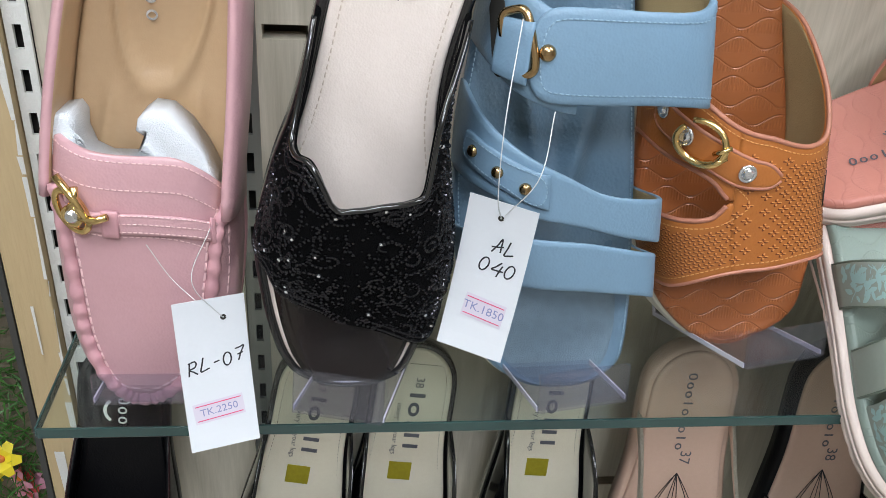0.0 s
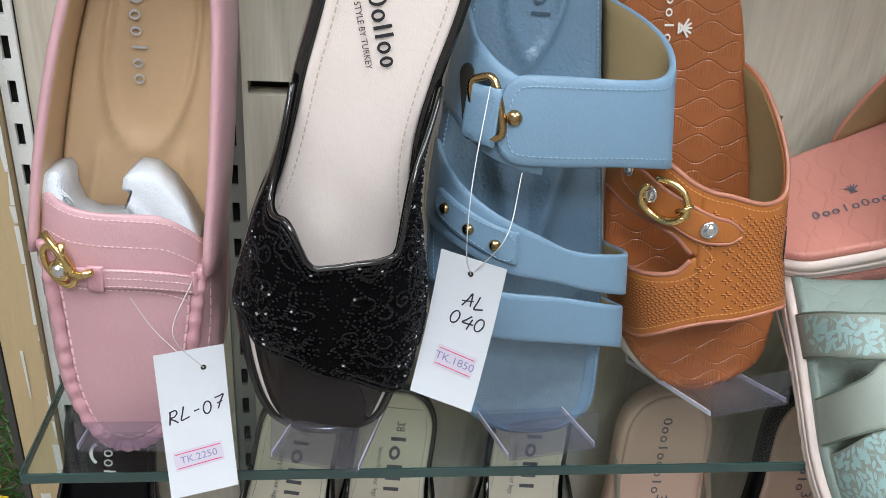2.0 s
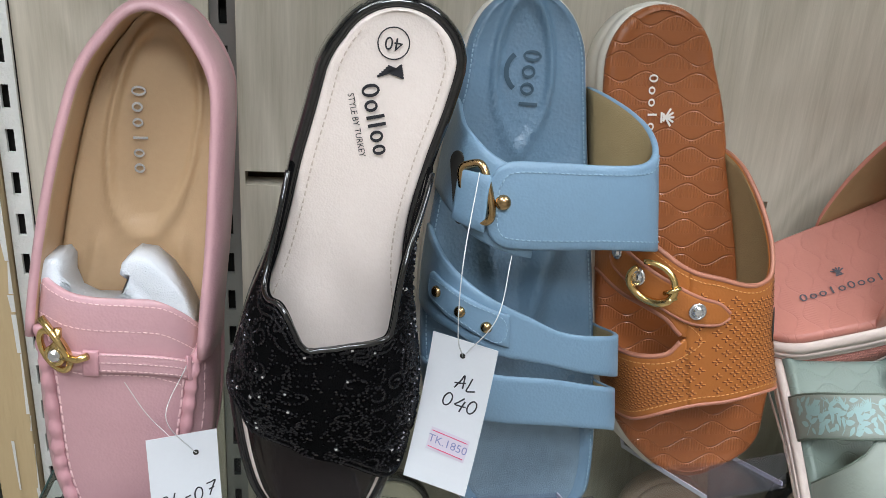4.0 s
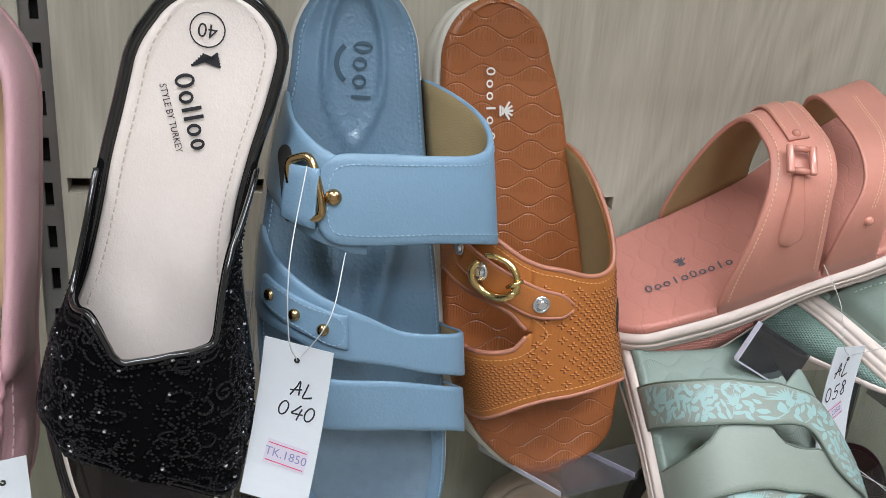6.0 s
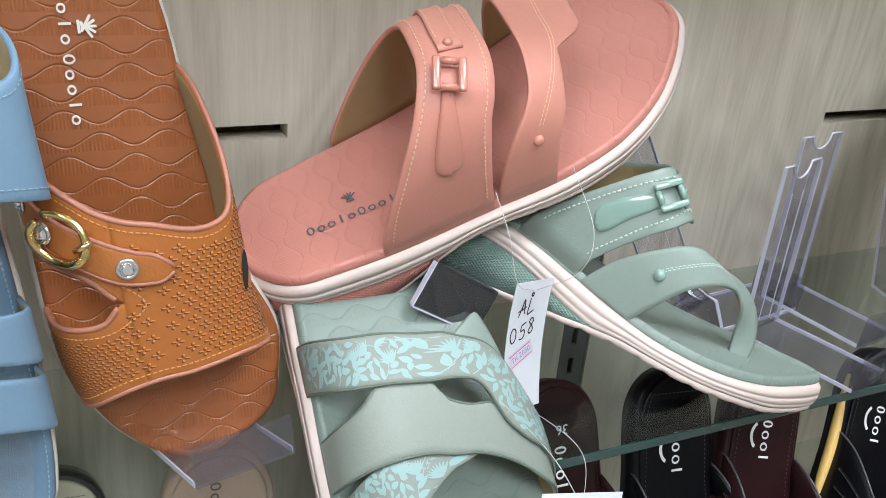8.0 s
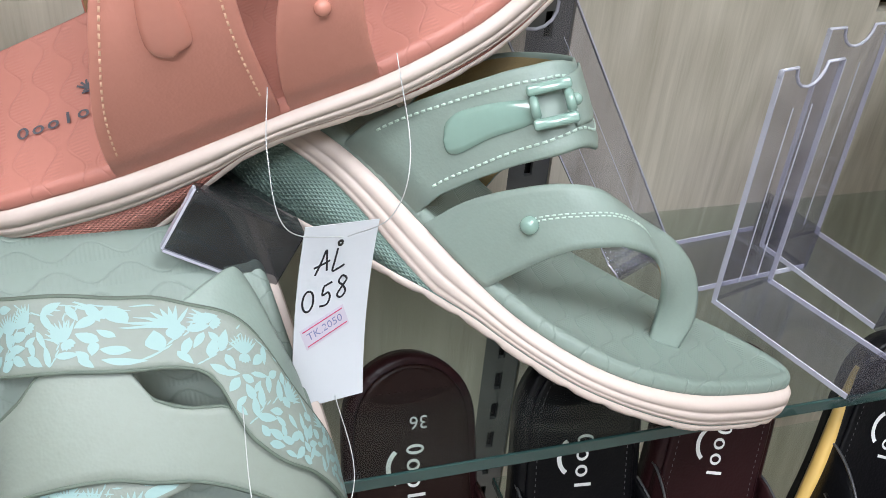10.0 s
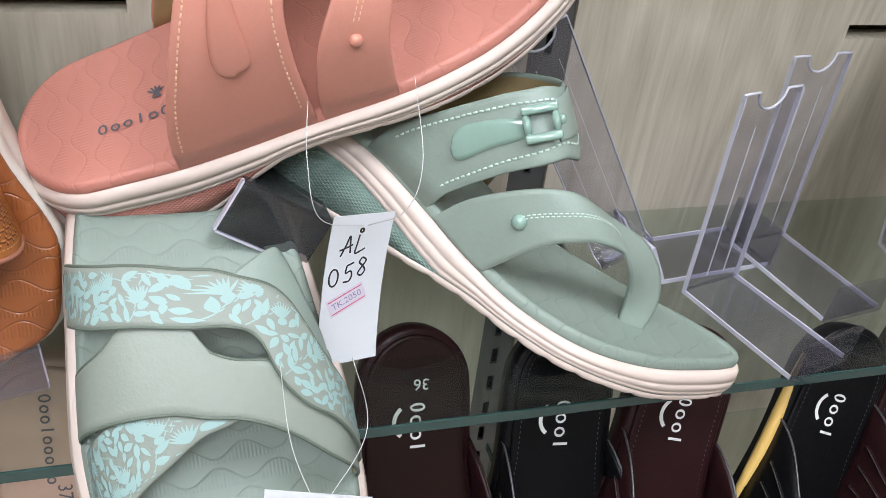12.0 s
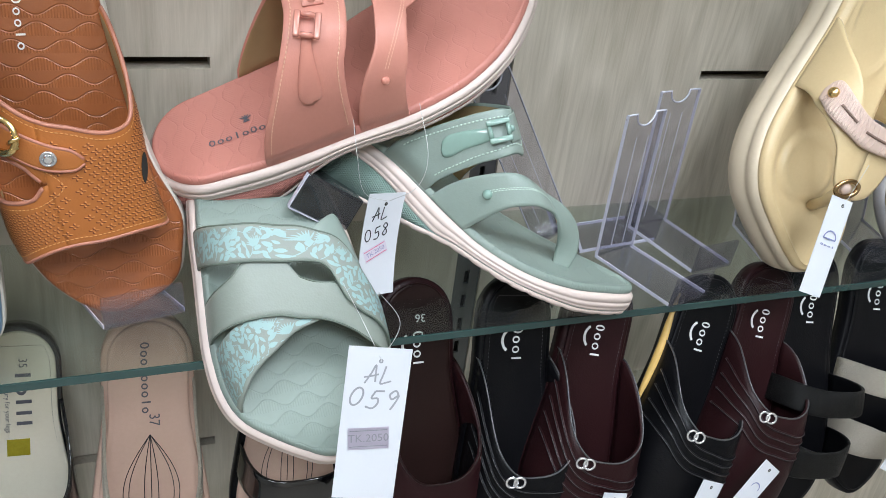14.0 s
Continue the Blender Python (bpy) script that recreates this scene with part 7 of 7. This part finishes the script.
tag(TAG_BLUE, 0.0331, 0.0785, [("AL", 0.0085, 0.004, 0.0175, 6), ("040", 0.0088, 0.003, 0.0065, -4)], ("TK.1850", 0.002, -0.0165, -4, 0.0205, 0.012), "white card price tag on the blue sandal", fold=0.012)
tag(TAG_SAGE, 0.0327, 0.0751, [("AL", 0.0105, -0.004, 0.0225, 14), ("058", 0.0105, -0.0045, 0.0085, 14)], ("TK.2050", -0.003, -0.0055, 24, 0.0205, 0.0095), "white card price tag on the sage sandal", fold=0.012)
tag(TAG_FLORAL, 0.0383, 0.1003, [("AL", 0.013, 0.0, 0.033, 8), ("059", 0.0148, -0.001, 0.0175, -6)], ("TK.2050", -0.001, -0.009, 6, 0.025, 0.0145), "white card price tag on the floral slide", ink=FADED, hole=(0.001, -0.0085), faint=True)
beige_tag = tag(TAG_BEIGE, 0.021, 0.074, [], None, "narrow white brand tag on the beige sandal", hole=(0.002, -0.005))
part("brand_emblem", strokes("brand_emblem", [[(0.006 * math.cos(t * 0.2618), 0.006 * math.sin(t * 0.2618) + 0.006) for t in range(13)], [(-0.006, 0.006), (0.006, 0.006)]], 0.0011, [BLUEINK], 0.0005), beige_tag, "dark arched emblem")
part("brand_line", bars("brand_line", [0.003] * 4, 0.0016, 0.0008, BLUEINK), beige_tag).matrix_local = pose(0, 0.001, 0.0005)


def thread(points, r=0.0002, label="thin clear nylon tag thread"):
    n = 40
    ts = [i / (len(points) - 1) for i in range(len(points))]
    cs = [list(zip(ts, [p[j] for p in points])) for j in range(3)]
    path = [tuple(spl(c, i / n) for c in cs) for i in range(n + 1)]
    ob = new("tag_thread", tube_mesh("tag_thread", path, r, [THREAD], 6))
    return tagged(ob, label, "thread", "tag threads")


def w_of(m, x, y, z=0.0):
    return tuple(m @ Vector((x, y, z)))


def s_of(at, last, a, v, off=2.0, flare=0.0):
    return tuple(at @ Vector(mm(flared(last, a, v, off, flare))))


hp = w_of(TAG_PINK, 0.006, 0.0275, 0.001)
thread([s_of(AT_PINK, PINK, 0.70, 98, 4), (-0.067, -0.205, 0.105), hp])
thread([s_of(AT_PINK, PINK, 0.51, 91, 2), s_of(AT_PINK, PINK, 0.55, 74, 4), w_of(TAG_PINK, -0.005, 0.037, -0.001)], 0.0002)
hb = w_of(TAG_BLUE, 0.0, 0.0305, 0.001)
thread([s_of(AT_BLUE, BLUE, 0.345, 192, 7), (0.066, -0.205, 0.185), (0.066, -0.206, 0.15), hb], 0.00028)
thread([s_of(AT_BLUE, BLUE, 0.47, 152, 4), (0.084, -0.203, 0.157), hb], 0.00028)
hs = w_of(TAG_SAGE, 0.003, 0.031, 0.001)
thread([s_of(AT_PEACH, PEACH, 0.03, 138, 4), (0.383, -0.160, 0.135), (0.388, -0.166, 0.11), hs])
thread([s_of(AT_PEACH, PEACH, 0.02, 92, 4), (0.43, -0.166, 0.135), (0.424, -0.168, 0.113), hs])
hf = w_of(TAG_FLORAL, 0.001, 0.0425, 0.001)
thread([w_of(TAG_SAGE, 0.004, -0.036, 0.001), (0.40, -0.225, 0.045), hf])
thread([s_of(AT_FLORAL, FLORAL, 0.6, 112, 3), (0.366, -0.25, 0.068), hf])
thread([w_of(TAG_BEIGE, 0.002, 0.032, 0.001), s_of(AT_BEIGE, BEIGE, 0.5, 82, 6)])


def small_tag(x, y, z, rot, lean, w=0.022, h=0.06):
    m = facing(x, y, z, lean, rot)
    t = tag(m, w, h, [], None, "narrow white brand tag on a lower-shelf slide", hole=(0.0, -0.005))
    part("brand_emblem", strokes("brand_emblem", [[(0.005 * math.cos(q * 0.2618), 0.005 * math.sin(q * 0.2618) + 0.006) for q in range(13)]], 0.001, [BLUEINK], 0.0005), t, "blue arched emblem")


small_tag(0.572, -0.268, -0.142, -14, 12)
small_tag(0.655, -0.275, -0.142, -22, 12)
small_tag(0.70, -0.277, -0.128, -42, 12)
small_tag(0.86, -0.28, -0.105, -30, 12, 0.03, 0.06)

# ---- greenery and flowers beyond the end of the display ----
GRASS = plain("artificial_grass", (0.05, 0.16, 0.025), 0.5, amount=0.5)
rng = random.Random(21)
verts, faces = [], []
for _ in range(2600):
    z = rng.uniform(-0.42, 0.0)
    x, y = -0.262 + rng.uniform(-0.02, 0.012) - 0.03 * max(0, -z - 0.15), 0.03 + rng.uniform(-0.02, 0.05)
    d = Vector((rng.uniform(-0.6, 1.0), rng.uniform(-1.0, 0.2), rng.uniform(-0.2, 1.0))).normalized()
    s = d.cross(Vector((rng.uniform(-1, 1), rng.uniform(-1, 1), rng.uniform(-1, 1)))).normalized() * 0.0007
    p, l, k = Vector((x, y, z)), rng.uniform(0.012, 0.028), len(verts)
    verts += [p - s, p + s, p + d * l * 0.6 + s * 0.8 + Vector((0, 0, -0.001)), p + d * l * 0.6 - s * 0.8 + Vector((0, 0, -0.001)), p + d * l + Vector((0, 0, -0.003))]
    faces += [(k, k + 1, k + 2, k + 3), (k + 3, k + 2, k + 4)]
tagged(new("artificial_grass", mesh_of("artificial_grass", verts, faces, [GRASS], smooth=False)), "bright green artificial grass beside the display", "artificial grass", kind="stuff")
post = structure("grass_backing", slab_box("grass_backing", (-0.31, 0.06, -1.1), (-0.24, 0.075, 0.02), [GRASS]), "green mat behind the artificial grass", "mat")
PETALS = [plain("yellow_petal", (0.75, 0.6, 0.02), 0.5), plain("red_petal", (0.55, 0.05, 0.06), 0.5), plain("orange_petal", (0.7, 0.2, 0.04), 0.5), plain("pink_petal", (0.6, 0.25, 0.35), 0.5)]
for q in range(16):
    fx, fy, fz = -0.27 + rng.uniform(-0.05, 0.022), 0.01 + rng.uniform(-0.02, 0.02), -0.2 - rng.uniform(0, 0.16)
    fl = thing("artificial_flower", pose(fx, fy, fz, rng.uniform(40, 100), 0, rng.uniform(-40, 40)), "small bright artificial flower in the grass", "flower", "artificial flowers")
    mat = PETALS[0] if q < 3 else PETALS[q % 4]
    if q < 3:
        fl.matrix_world = pose(-0.268 - 0.012 * q, 0.0, -0.195 - 0.006 * q, 70, 0, 30 * q)
    verts, faces = [], []
    for k in range(6):
        t = math.pi * k / 3
        c, s = math.cos(t), math.sin(t)
        j = len(verts)
        for r, w, z in ((0.002, 0.002, 0.0), (0.009, 0.0055, 0.003), (0.016, 0.003, 0.001)):
            verts += [(r * c - w * s, r * s + w * c, z), (r * c + w * s, r * s - w * c, z)]
        faces += [(j, j + 1, j + 3, j + 2), (j + 2, j + 3, j + 5, j + 4)]
    part("petals", mesh_of("petals", verts, faces, [mat], smooth=False), fl)
    part("flower_centre", dome_mesh("flower_centre", 0.0035, 0.003, [PETALS[2]], 8, 3), fl)
